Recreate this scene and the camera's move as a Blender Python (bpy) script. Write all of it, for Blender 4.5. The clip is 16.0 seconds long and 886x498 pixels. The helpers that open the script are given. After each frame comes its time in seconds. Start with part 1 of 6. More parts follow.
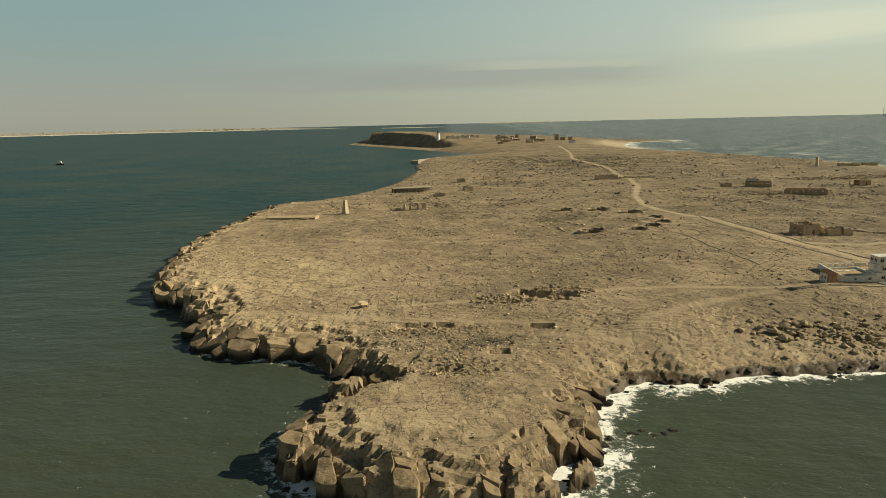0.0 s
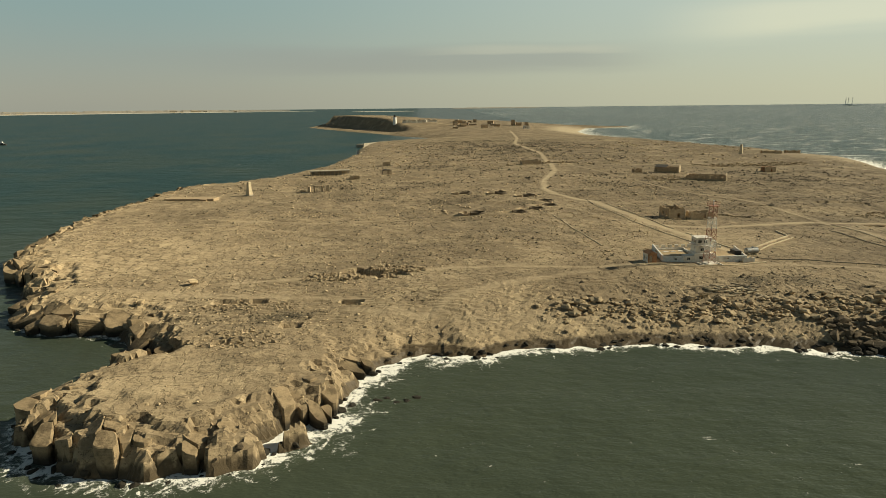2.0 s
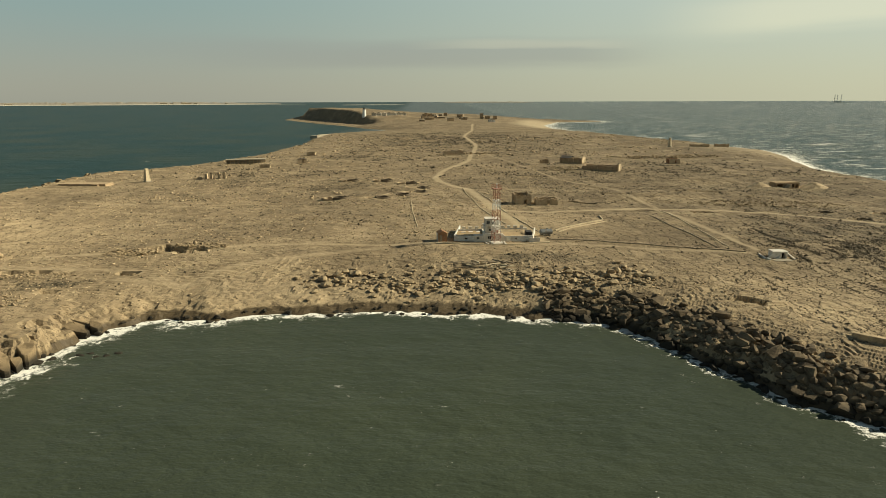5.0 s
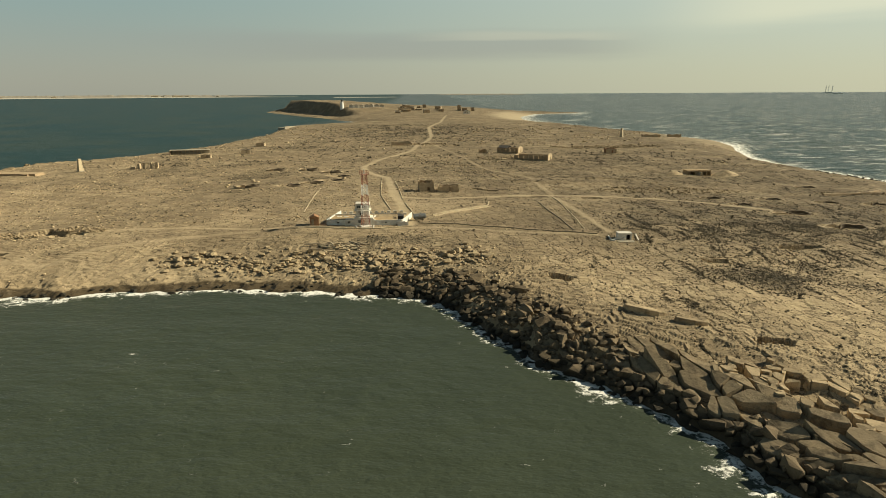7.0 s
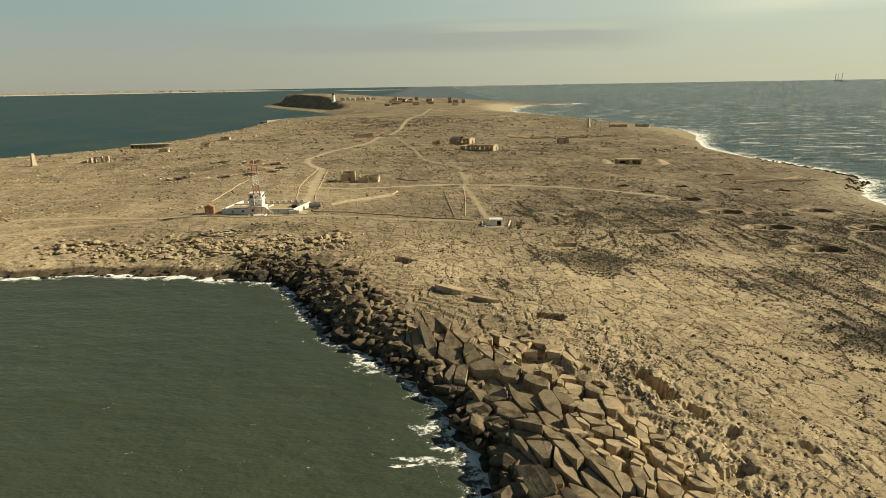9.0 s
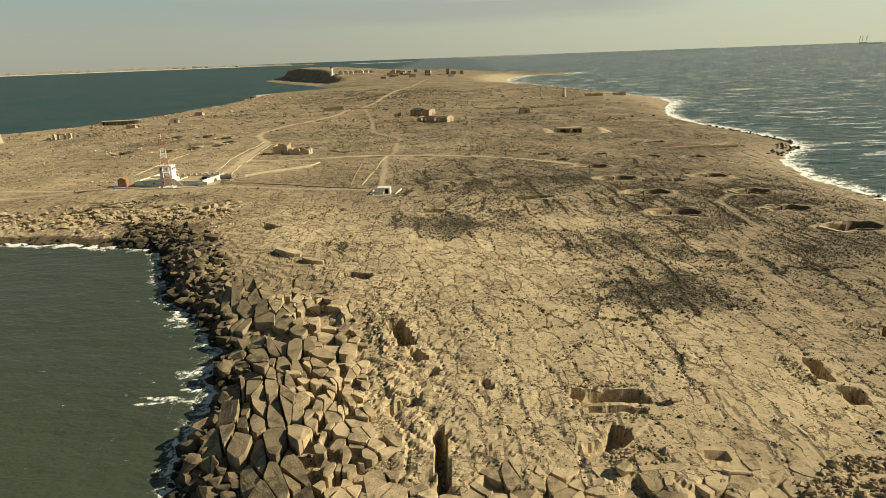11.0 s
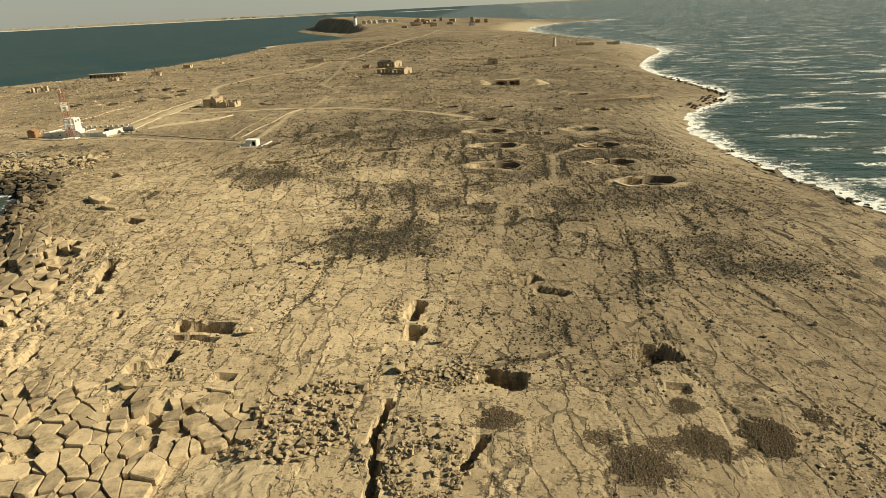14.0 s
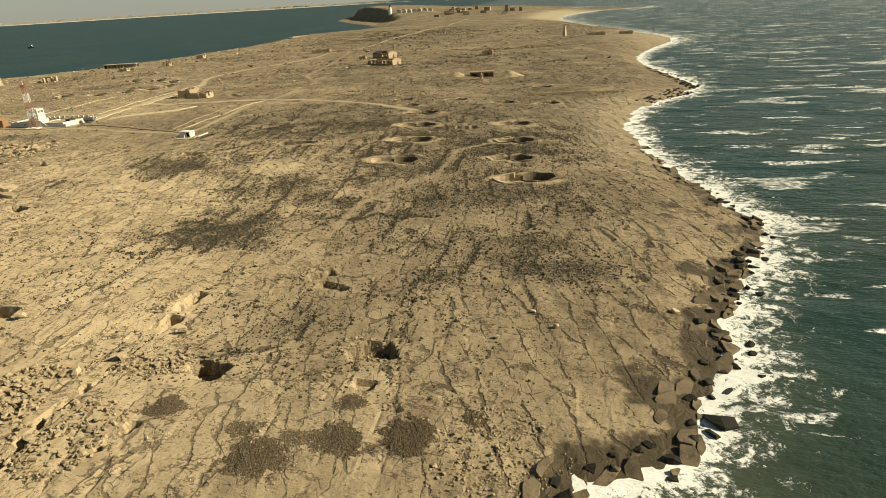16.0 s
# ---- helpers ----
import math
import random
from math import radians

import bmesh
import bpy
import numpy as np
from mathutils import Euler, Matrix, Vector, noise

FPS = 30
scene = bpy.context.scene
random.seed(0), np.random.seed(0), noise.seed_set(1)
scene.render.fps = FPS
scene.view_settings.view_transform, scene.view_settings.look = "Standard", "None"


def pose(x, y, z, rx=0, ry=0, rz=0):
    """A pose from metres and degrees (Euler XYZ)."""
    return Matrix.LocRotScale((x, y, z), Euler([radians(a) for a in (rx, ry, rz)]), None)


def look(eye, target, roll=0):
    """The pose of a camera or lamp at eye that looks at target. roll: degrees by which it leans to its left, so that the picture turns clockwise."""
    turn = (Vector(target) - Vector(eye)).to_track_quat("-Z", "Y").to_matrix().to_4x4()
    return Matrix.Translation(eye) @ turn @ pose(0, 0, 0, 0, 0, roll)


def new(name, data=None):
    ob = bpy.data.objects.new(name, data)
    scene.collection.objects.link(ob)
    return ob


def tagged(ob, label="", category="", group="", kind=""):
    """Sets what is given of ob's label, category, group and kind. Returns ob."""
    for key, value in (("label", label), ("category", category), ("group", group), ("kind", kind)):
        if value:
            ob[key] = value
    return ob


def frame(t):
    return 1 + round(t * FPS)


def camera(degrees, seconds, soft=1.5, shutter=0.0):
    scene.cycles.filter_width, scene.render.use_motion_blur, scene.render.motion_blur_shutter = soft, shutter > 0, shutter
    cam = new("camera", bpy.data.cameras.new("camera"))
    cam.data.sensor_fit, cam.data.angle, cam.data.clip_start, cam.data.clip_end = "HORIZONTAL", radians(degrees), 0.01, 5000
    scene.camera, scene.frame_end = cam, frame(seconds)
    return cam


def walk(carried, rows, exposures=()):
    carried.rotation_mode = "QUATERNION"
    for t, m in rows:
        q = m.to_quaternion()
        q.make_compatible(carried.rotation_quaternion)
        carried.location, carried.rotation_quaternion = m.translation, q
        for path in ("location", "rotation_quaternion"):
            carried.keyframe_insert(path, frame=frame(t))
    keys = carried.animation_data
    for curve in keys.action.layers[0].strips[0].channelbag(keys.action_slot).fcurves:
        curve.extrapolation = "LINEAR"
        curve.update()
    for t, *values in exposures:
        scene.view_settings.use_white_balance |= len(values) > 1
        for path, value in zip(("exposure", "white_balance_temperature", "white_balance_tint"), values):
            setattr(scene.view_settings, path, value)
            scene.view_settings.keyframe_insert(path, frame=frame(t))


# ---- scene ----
cam = camera(69.8, 16.0, soft=0.55)
PATH = [
    (0, (1.55, 1.993, 44.475), (1.528, 3.954, 44.081), -1.3),
    (0.5, (10.052, 0.905, 44.383), (10.052, 2.864, 43.979), -0.9),
    (1, (18.636, -0.322, 44.205), (18.659, 1.634, 43.787), -0.8),
    (1.5, (27.28, -1.697, 43.939), (27.321, 0.255, 43.506), -0.8),
    (2, (35.96, -3.254, 43.6), (36.012, -1.304, 43.159), -0.6),
    (2.5, (44.679, -4.912, 43.181), (44.735, -2.962, 42.74), -0.6),
    (3, (53.345, -6.676, 42.758), (53.399, -4.727, 42.313), -0.6),
    (3.5, (61.864, -8.699, 42.374), (61.915, -6.75, 41.928), -0.5),
    (4, (70.33, -11.007, 42.124), (70.381, -9.058, 41.678), -0.4),
    (4.2, (73.751, -11.945, 42.074), (73.802, -9.997, 41.625), -0.3),
    (6.3, (109.99, -21.949, 40.667), (110.06, -20.005, 40.2), -0.1),
    (6.5, (113.48, -22.82, 40.636), (113.551, -20.877, 40.165), -0.1),
    (7, (122.27, -24.832, 40.618), (122.335, -22.892, 40.138), -0.3),
    (7.5, (131.078, -26.857, 40.569), (131.138, -24.917, 40.083), -0.5),
    (8, (139.966, -29.024, 40.51), (140.019, -27.085, 40.023), -0.8),
    (8.5, (148.756, -31.15, 40.46), (148.798, -29.212, 39.968), -0.9),
    (8.7, (152.298, -31.961, 40.442), (152.334, -30.024, 39.947), -0.9),
    (10.8, (189.779, -40.152, 39.712), (189.749, -38.237, 39.137), -2.0),
    (11, (193.374, -40.874, 39.707), (193.336, -38.961, 39.125), -2.1),
    (11.5, (202.415, -42.51, 39.742), (202.356, -40.605, 39.137), -2.3),
    (12, (211.501, -43.871, 39.742), (211.418, -41.975, 39.11), -2.5),
    (12.5, (220.73, -44.972, 39.712), (220.618, -43.087, 39.053), -2.8),
    (13, (229.968, -45.754, 39.636), (229.823, -43.878, 38.956), -3.0),
    (13.5, (239.261, -46.105, 39.55), (239.076, -44.236, 38.863), -3.0),
    (14, (248.572, -46.112, 39.462), (248.367, -44.256, 38.745), -2.9),
    (14.5, (257.936, -45.762, 39.336), (257.715, -43.919, 38.594), -2.7),
    (15, (267.372, -44.984, 39.243), (267.118, -43.148, 38.491), -2.8),
    (15.5, (276.828, -43.903, 39.247), (276.519, -42.073, 38.501), -3.1),
    (16, (286.317, -42.771, 39.301), (285.954, -40.949, 38.56), -3.4),
]
walk(cam, [(t, look(eye, target, roll)) for t, eye, target, roll in PATH], [(0.0, 0.55, 6500, 4), (6.3, 0.59, 6500, 4), (8.7, 0.65, 6500, 4), (10.8, 0.71, 6500, 4), (12.5, 0.70, 6500, 4), (14.0, 0.65, 6500, 4), (16.0, 0.63, 6500, 4)])

# ---- light ----
SUN_AZ, SUN_EL = 84.0, 30.0      # degrees clockwise from +y, and above the horizon
to_sun = Vector((math.sin(radians(SUN_AZ)) * math.cos(radians(SUN_EL)), math.cos(radians(SUN_AZ)) * math.cos(radians(SUN_EL)), math.sin(radians(SUN_EL))))
sun = new("sun", bpy.data.lights.new("sun", "SUN"))
sun.data.energy, sun.data.angle, sun.data.color = 5.0, radians(0.55), (1.0, 0.89, 0.69)
sun.matrix_world = look(to_sun * 500, (0, 0, 0))
world = bpy.data.worlds.new("sky")
scene.world = world
world.use_nodes = True
wt = world.node_tree
sky = wt.nodes.new("ShaderNodeTexSky")
sky.sky_type, sky.sun_disc = "NISHITA", False
sky.sun_elevation, sky.sun_rotation = radians(SUN_EL), radians(SUN_AZ)
sky.air_density, sky.dust_density, sky.ozone_density = 1.0, 0.6, 1.6
# a thin veil of high haze, thicker and warmer low down, with long streaks of cloud
way = wt.nodes.new("ShaderNodeTexCoord").outputs["Generated"]
cut = wt.nodes.new("ShaderNodeSeparateXYZ")
wt.links.new(way, cut.inputs[0])


def world_math(op, a, b):
    node = wt.nodes.new("ShaderNodeMath")
    node.operation, node.use_clamp = op, op == "MULTIPLY_ADD"
    for socket, value in zip(node.inputs, (a, b)):
        if isinstance(value, bpy.types.NodeSocket):
            wt.links.new(value, socket)
        else:
            socket.default_value = value
    return node.outputs[0]


def world_step(value, lo, hi, a, b):
    node = wt.nodes.new("ShaderNodeMapRange")
    node.interpolation_type = "SMOOTHSTEP"
    wt.links.new(value, node.inputs["Value"])
    for key, v in (("From Min", lo), ("From Max", hi), ("To Min", a), ("To Max", b)):
        node.inputs[key].default_value = v
    return node.outputs[0]


def world_mix(fac, a, b):
    node = wt.nodes.new("ShaderNodeMix")
    node.data_type = "RGBA"
    for socket, value in ((node.inputs[0], fac), (node.inputs[6], a), (node.inputs[7], b)):
        if isinstance(value, bpy.types.NodeSocket):
            wt.links.new(value, socket)
        else:
            socket.default_value = value if isinstance(value, float) else (*value, 1)
    return node.outputs[2]


up = cut.outputs["Z"]
sunward = world_step(cut.outputs["X"], -0.55, 0.75, 0.0, 1.0)
veil = world_mix(sunward, (2.6, 3.5, 3.3), (5.6, 6.0, 5.0))
low = world_mix(sunward, (3.3, 3.25, 2.75), (5.4, 5.3, 3.9))
veil = world_mix(world_step(up, 0.01, 0.16, 1.0, 0.0), veil, low)
stretch = wt.nodes.new("ShaderNodeMapping")
stretch.inputs["Scale"].default_value = (1.6, 1.6, 22.0)
wt.links.new(way, stretch.inputs["Vector"])
streak = wt.nodes.new("ShaderNodeTexNoise")
streak.inputs["Scale"].default_value, streak.inputs["Detail"].default_value, streak.inputs["Distortion"].default_value = 1.3, 5.0, 0.3
wt.links.new(stretch.outputs[0], streak.inputs["Vector"])
ahead = world_step(cut.outputs["Y"], 0.1, 0.3, 0.0, 1.0)
bearing = world_math("DIVIDE", cut.outputs["X"], cut.outputs["Y"])
level = world_math("ADD", up, world_math("MULTIPLY", world_math("SUBTRACT", streak.outputs["Fac"], 0.5), 0.045))


def cloud_bank(low_, high_, west_, east_, strength):
    """A long bank of cloud ahead between two heights and two bearings, given as (outer, inner) limits."""
    rise, fall = world_step(level, *low_, 0.0, strength), world_step(level, *high_, 0.0, 1.0)
    sides = world_math("MULTIPLY", world_step(bearing, *west_, 0.0, 1.0), world_step(bearing, *east_, 0.0, 1.0))
    return world_math("MULTIPLY", world_math("MULTIPLY", rise, fall), world_math("MULTIPLY", sides, ahead))


veil = world_mix(cloud_bank((0.040, 0.064), (0.096, 0.072), (-0.6, -0.05), (0.42, 0.2), 0.55), veil, (3.05, 3.0, 2.7))
veil = world_mix(cloud_bank((0.071, 0.077), (0.090, 0.080), (-0.05, 0.12), (0.36, 0.24), 0.3), veil, (6.8, 6.3, 4.6))
veil = world_mix(cloud_bank((0.075, 0.10), (0.16, 0.115), (0.30, 0.55), (1.6, 1.2), 0.55), veil, (8.2, 7.6, 5.3))
high = world_mix(world_step(up, 0.1, 0.6, 0.0, 0.85), sky.outputs[0], (0.25, 0.4, 0.55))
wt.links.new(world_mix(world_step(up, 0.12, 0.42, 0.88, 0.05), high, veil), wt.nodes["Background"].inputs["Color"])
wt.nodes["Background"].inputs["Strength"].default_value = 0.069

# ---- materials ----
class Nodes:
    """A small writer of node materials."""

    def __init__(self, name, rough=0.9, metal=0.0, spec=0.3):
        self.m = bpy.data.materials.new(name)
        self.m.use_nodes = True
        self.t = self.m.node_tree
        self.b = self.t.nodes["Principled BSDF"]
        self.b.inputs["Roughness"].default_value = rough
        self.b.inputs["Metallic"].default_value = metal
        self.b.inputs["Specular IOR Level"].default_value = spec
        self.b.inputs["Diffuse Roughness"].default_value = 0.3 if rough > 0.8 else 0.0
        geo = self.t.nodes.new("ShaderNodeNewGeometry")
        self.pos = geo.outputs["Position"]

    def put(self, socket, value):
        if isinstance(value, bpy.types.NodeSocket):
            self.t.links.new(value, socket)
        else:
            socket.default_value = value

    def noise(self, scale, detail=4, rough=0.55, at=None, warp=0.0):
        n = self.t.nodes.new("ShaderNodeTexNoise")
        n.inputs["Scale"].default_value, n.inputs["Detail"].default_value = scale, detail
        n.inputs["Roughness"].default_value, n.inputs["Distortion"].default_value = rough, warp
        self.put(n.inputs["Vector"], at or self.pos)
        return n.outputs["Fac"]

    def noise_vector(self, scale):
        n = self.t.nodes.new("ShaderNodeTexNoise")
        n.inputs["Scale"].default_value, n.inputs["Detail"].default_value = scale, 6
        n.inputs["Roughness"].default_value = 0.62
        self.put(n.inputs["Vector"], self.pos)
        return n.outputs["Color"]

    def seam(self, sx, sy, turn, warp, shift=0.0):
        """Distance from the edges of long cells that run along the turned y axis, and each cell's own number."""
        a, b = self.t.nodes.new("ShaderNodeMapping"), self.t.nodes.new("ShaderNodeMapping")
        a.inputs["Rotation"].default_value = (0, 0, radians(turn))
        b.inputs["Scale"].default_value, b.inputs["Location"].default_value = (sx, sy, 0.0), (shift, shift, 0.0)
        self.put(a.inputs["Vector"], self.pos)
        self.put(b.inputs["Vector"], a.outputs[0])
        add, far = self.t.nodes.new("ShaderNodeVectorMath"), self.t.nodes.new("ShaderNodeVectorMath")
        far.operation = "SCALE"
        self.put(far.inputs[0], self.noise_vector(0.22))
        far.inputs["Scale"].default_value = warp
        self.put(add.inputs[0], b.outputs[0])
        self.put(add.inputs[1], far.outputs[0])
        v, own = self.t.nodes.new("ShaderNodeTexVoronoi"), self.t.nodes.new("ShaderNodeTexVoronoi")
        v.voronoi_dimensions, v.feature = "2D", "DISTANCE_TO_EDGE"
        own.voronoi_dimensions = "2D"
        for node in (v, own):
            node.inputs["Scale"].default_value = 1.0
            self.put(node.inputs["Vector"], add.outputs[0])
        red = self.t.nodes.new("ShaderNodeSeparateColor")
        self.put(red.inputs[0], own.outputs["Color"])
        return v.outputs["Distance"], red.outputs[0]

    def voronoi(self, scale, feature="F1", at=None):
        n = self.t.nodes.new("ShaderNodeTexVoronoi")
        n.feature = feature
        n.inputs["Scale"].default_value = scale
        self.put(n.inputs["Vector"], at or self.pos)
        return n.outputs["Distance"]

    def mapped(self, scale=(1, 1, 1), turn=0.0):
        n = self.t.nodes.new("ShaderNodeMapping")
        n.inputs["Scale"].default_value = scale
        n.inputs["Rotation"].default_value = (0, 0, radians(turn))
        self.put(n.inputs["Vector"], self.pos)
        return n.outputs[0]

    def attr(self, name):
        n = self.t.nodes.new("ShaderNodeAttribute")
        n.attribute_name = name
        return n.outputs["Fac"]

    def as_grey(self, value):
        n = self.t.nodes.new("ShaderNodeCombineColor")
        for k in range(3):
            self.put(n.inputs[k], value)
        return n.outputs[0]

    def random(self):
        return self.t.nodes.new("ShaderNodeObjectInfo").outputs["Random"]

    def island(self):
        return self.t.nodes.new("ShaderNodeNewGeometry").outputs["Random Per Island"]

    def calc(self, op, a, b=0.0, clamp=False):
        n = self.t.nodes.new("ShaderNodeMath")
        n.operation, n.use_clamp = op, clamp
        self.put(n.inputs[0], a)
        self.put(n.inputs[1], b)
        return n.outputs[0]

    def step(self, value, lo, hi, a=0.0, b=1.0):
        n = self.t.nodes.new("ShaderNodeMapRange")
        n.interpolation_type = "SMOOTHSTEP"
        self.put(n.inputs["Value"], value)
        for key, v in (("From Min", lo), ("From Max", hi), ("To Min", a), ("To Max", b)):
            self.put(n.inputs[key], v)
        return n.outputs[0]

    def mix(self, fac, a, b, blend="MIX"):
        n = self.t.nodes.new("ShaderNodeMix")
        n.data_type, n.blend_type = "RGBA", blend
        self.put(n.inputs[0], fac)
        self.put(n.inputs[6], (*a, 1) if isinstance(a, tuple) else a)
        self.put(n.inputs[7], (*b, 1) if isinstance(b, tuple) else b)
        return n.outputs[2]

    def bump(self, height, strength=0.5, distance=0.1, normal=None):
        n = self.t.nodes.new("ShaderNodeBump")
        n.inputs["Strength"].default_value = strength
        self.put(n.inputs["Distance"], distance)
        self.put(n.inputs["Height"], height)
        if normal:
            self.put(n.inputs["Normal"], normal)
        return n.outputs[0]

    def done(self, color, normal=None, rough=None):
        self.put(self.b.inputs["Base Color"], (*color, 1) if isinstance(color, tuple) else color)
        if normal:
            self.put(self.b.inputs["Normal"], normal)
        if rough is not None:
            self.put(self.b.inputs["Roughness"], rough)
        return self.m


ROCK_LIGHT, ROCK_MID = (0.54, 0.412, 0.242), (0.41, 0.311, 0.182)


def ground_material():
    n = Nodes("island_ground", 0.95, spec=0.12)
    pale, scrub, road = n.attr("pale"), n.attr("scrub"), n.attr("road")
    soil = n.calc("SUBTRACT", 1.0, pale)
    large, mid, fine, grit = n.noise(0.03, 5), n.noise(0.35, 6, 0.6), n.noise(3.2, 5, 0.65), n.noise(9.0, 3, 0.7)
    c = n.mix(n.step(large, 0.35, 0.68), ROCK_MID, ROCK_LIGHT)
    c = n.mix(soil, c, n.mix(n.step(large, 0.35, 0.68), (0.165, 0.125, 0.077), (0.25, 0.19, 0.116)))
    c = n.mix(n.step(mid, 0.46, 0.74, 0, 0.35), c, (0.275, 0.2, 0.115))
    # broad patches of soil and of washed rock
    c = n.mix(n.step(n.noise(0.16, 7, 0.68), 0.50, 0.60, 0, n.step(pale, 0.3, 1.0, 0.5, 0.2)), c, (0.19, 0.143, 0.087))
    c = n.mix(n.step(n.noise(0.21, 7, 0.70, n.mapped((1, 1, 1), 40)), 0.56, 0.62, 0, 0.45), c, (0.46, 0.36, 0.215))
    c = n.mix(n.calc("MULTIPLY", n.step(n.noise(0.042, 9, 0.66, n.mapped((0.7, 1.3, 1.0), 12)), 0.50, 0.57, 0, 0.6), soil), c, (0.16, 0.12, 0.073))
    c = n.mix(n.calc("MULTIPLY", n.step(n.noise(0.05, 9, 0.66, n.mapped((0.7, 1.3, 1.0), 50)), 0.53, 0.60, 0, 0.55), soil), c, (0.43, 0.335, 0.2))
    # joints that part the bedrock into plates, each weathered a little differently
    turn = n.step(n.attr("side"), 0.45, 0.55)
    (edge_a, own_a), (edge_b, own_b), (small, own_s) = n.seam(0.34, 0.105, -8, 1.2), n.seam(0.26, 0.05, -21, 0.55, 7.0), n.seam(0.74, 0.34, -8, 1.4, 3.0)
    tone = n.calc("ADD", n.calc("MULTIPLY", own_a, 0.6), n.calc("MULTIPLY", own_s, 0.4))
    c = n.mix(n.step(tone, 0.42, 0.80, 0, 0.22), c, (0.22, 0.163, 0.098))
    c = n.mix(n.step(tone, 0.18, 0.52, 0.28, 0), c, n.mix(pale, (0.36, 0.278, 0.168), (0.62, 0.478, 0.288)))
    plates = n.mix(turn, n.as_grey(edge_a), n.as_grey(edge_b))
    gaps = n.calc("ADD", n.noise(0.3, 6, 0.72), n.calc("MULTIPLY", turn, -0.015))
    j1 = n.calc("MULTIPLY", n.step(plates, n.step(gaps, 0.45, 0.65, 0.010, 0.045), n.step(gaps, 0.45, 0.65, 0.032, 0.10), 1, 0), n.step(gaps, 0.43, 0.50))
    j2 = n.calc("MULTIPLY", n.step(small, 0.014, 0.045, 0.7, 0), n.step(n.noise(0.25, 6, 0.7, n.mapped((1, 1, 1), 33)), 0.525, 0.595))
    joints = n.calc("MULTIPLY", n.calc("MAXIMUM", j1, j2), n.calc("MULTIPLY", n.attr("jointed"), n.calc("SUBTRACT", 1.0, road)))
    c = n.mix(n.calc("MULTIPLY", joints, n.step(n.calc("ADD", scrub, turn), 0.03, 0.3, 0.62, 0.88)), c, (0.075, 0.057, 0.036))
    # lips of thin beds: short broken dark lines painted as their shade
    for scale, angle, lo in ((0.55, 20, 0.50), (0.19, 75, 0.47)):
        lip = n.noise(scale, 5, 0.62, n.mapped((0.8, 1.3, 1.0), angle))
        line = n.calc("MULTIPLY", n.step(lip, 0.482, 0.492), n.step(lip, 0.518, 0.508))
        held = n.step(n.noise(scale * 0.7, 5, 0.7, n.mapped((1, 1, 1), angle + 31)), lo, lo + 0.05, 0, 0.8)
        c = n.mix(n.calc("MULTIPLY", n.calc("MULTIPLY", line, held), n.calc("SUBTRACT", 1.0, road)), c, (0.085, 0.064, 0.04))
    # scattered small stones and tufts with their shade painted in, thicker in drifts
    drift = n.noise(0.11, 6, 0.7)
    for scale, lo, big in ((1.9, 0.46, 0.26), (0.8, 0.50, 0.24)):
        near = n.voronoi(scale)
        spot = n.calc("MULTIPLY", n.step(near, big * 0.6, big, 1, 0), n.step(n.calc("ADD", drift, n.calc("MULTIPLY", soil, 0.05)), lo, lo + 0.09, 0, 0.8))
        c = n.mix(n.calc("MULTIPLY", spot, n.calc("SUBTRACT", 1.0, road)), c, (0.105, 0.079, 0.049))
    c = n.mix(n.step(fine, 0.52, 0.70, 0, 0.4), c, (0.19, 0.14, 0.084))
    c = n.mix(n.step(fine, 0.30, 0.42, 0.4, 0), c, n.mix(pale, (0.38, 0.295, 0.177), (0.58, 0.45, 0.268)))
    c = n.mix(n.step(grit, 0.58, 0.70, 0, 0.4), c, (0.11, 0.083, 0.052))
    c = n.mix(n.step(grit, 0.28, 0.40, 0.4, 0), c, (0.48, 0.375, 0.225))
    # low scrub on dry soil
    patch = n.calc("ADD", n.noise(0.9, 6, 0.7), n.calc("MULTIPLY", scrub, 0.6))
    c = n.mix(n.step(patch, 0.66, 0.90, 0, 0.6), c, (0.145, 0.113, 0.07))
    c = n.mix(n.step(n.calc("ADD", n.noise(2.6, 4, 0.75), n.calc("MULTIPLY", scrub, 0.34)), 0.72, 0.78, 0, 0.9), c, (0.055, 0.047, 0.031))
    # beaten tracks
    r = n.calc("ADD", road, n.calc("MULTIPLY", n.calc("SUBTRACT", mid, 0.5), 0.8))
    c = n.mix(n.calc("MULTIPLY", n.step(r, 0.1, 0.8), n.calc("MULTIPLY", n.step(road, 0.05, 0.9), 0.72)), c, n.mix(n.step(fine, 0.35, 0.7), (0.50, 0.395, 0.245), (0.42, 0.325, 0.198)))
    c = n.mix(n.calc("MULTIPLY", n.attr("sand"), 0.85), c, n.mix(mid, (0.44, 0.345, 0.21), (0.52, 0.42, 0.27)))
    c = n.mix(n.calc("MULTIPLY", n.attr("spoil"), 0.75), c, n.mix(fine, (0.52, 0.405, 0.245), (0.38, 0.29, 0.17)))
    # rock stained dark by water and weed along the shore, plus painted west-cliff shade
    w = n.step(n.calc("ADD", n.attr("wet"), n.calc("MULTIPLY", n.calc("SUBTRACT", n.noise(0.8, 5), 0.5), 0.9)), 0.35, 0.75)
    c = n.mix(w, c, n.mix(fine, (0.055, 0.043, 0.027), (0.125, 0.092, 0.052)))
    relief = n.calc("ADD", n.calc("MULTIPLY", mid, 0.55), n.calc("MULTIPLY", fine, 0.22))
    relief = n.calc("SUBTRACT", relief, n.calc("MULTIPLY", joints, 0.5))
    relief = n.calc("ADD", relief, n.calc("MULTIPLY", n.noise(0.13, 6, 0.65), 1.2))
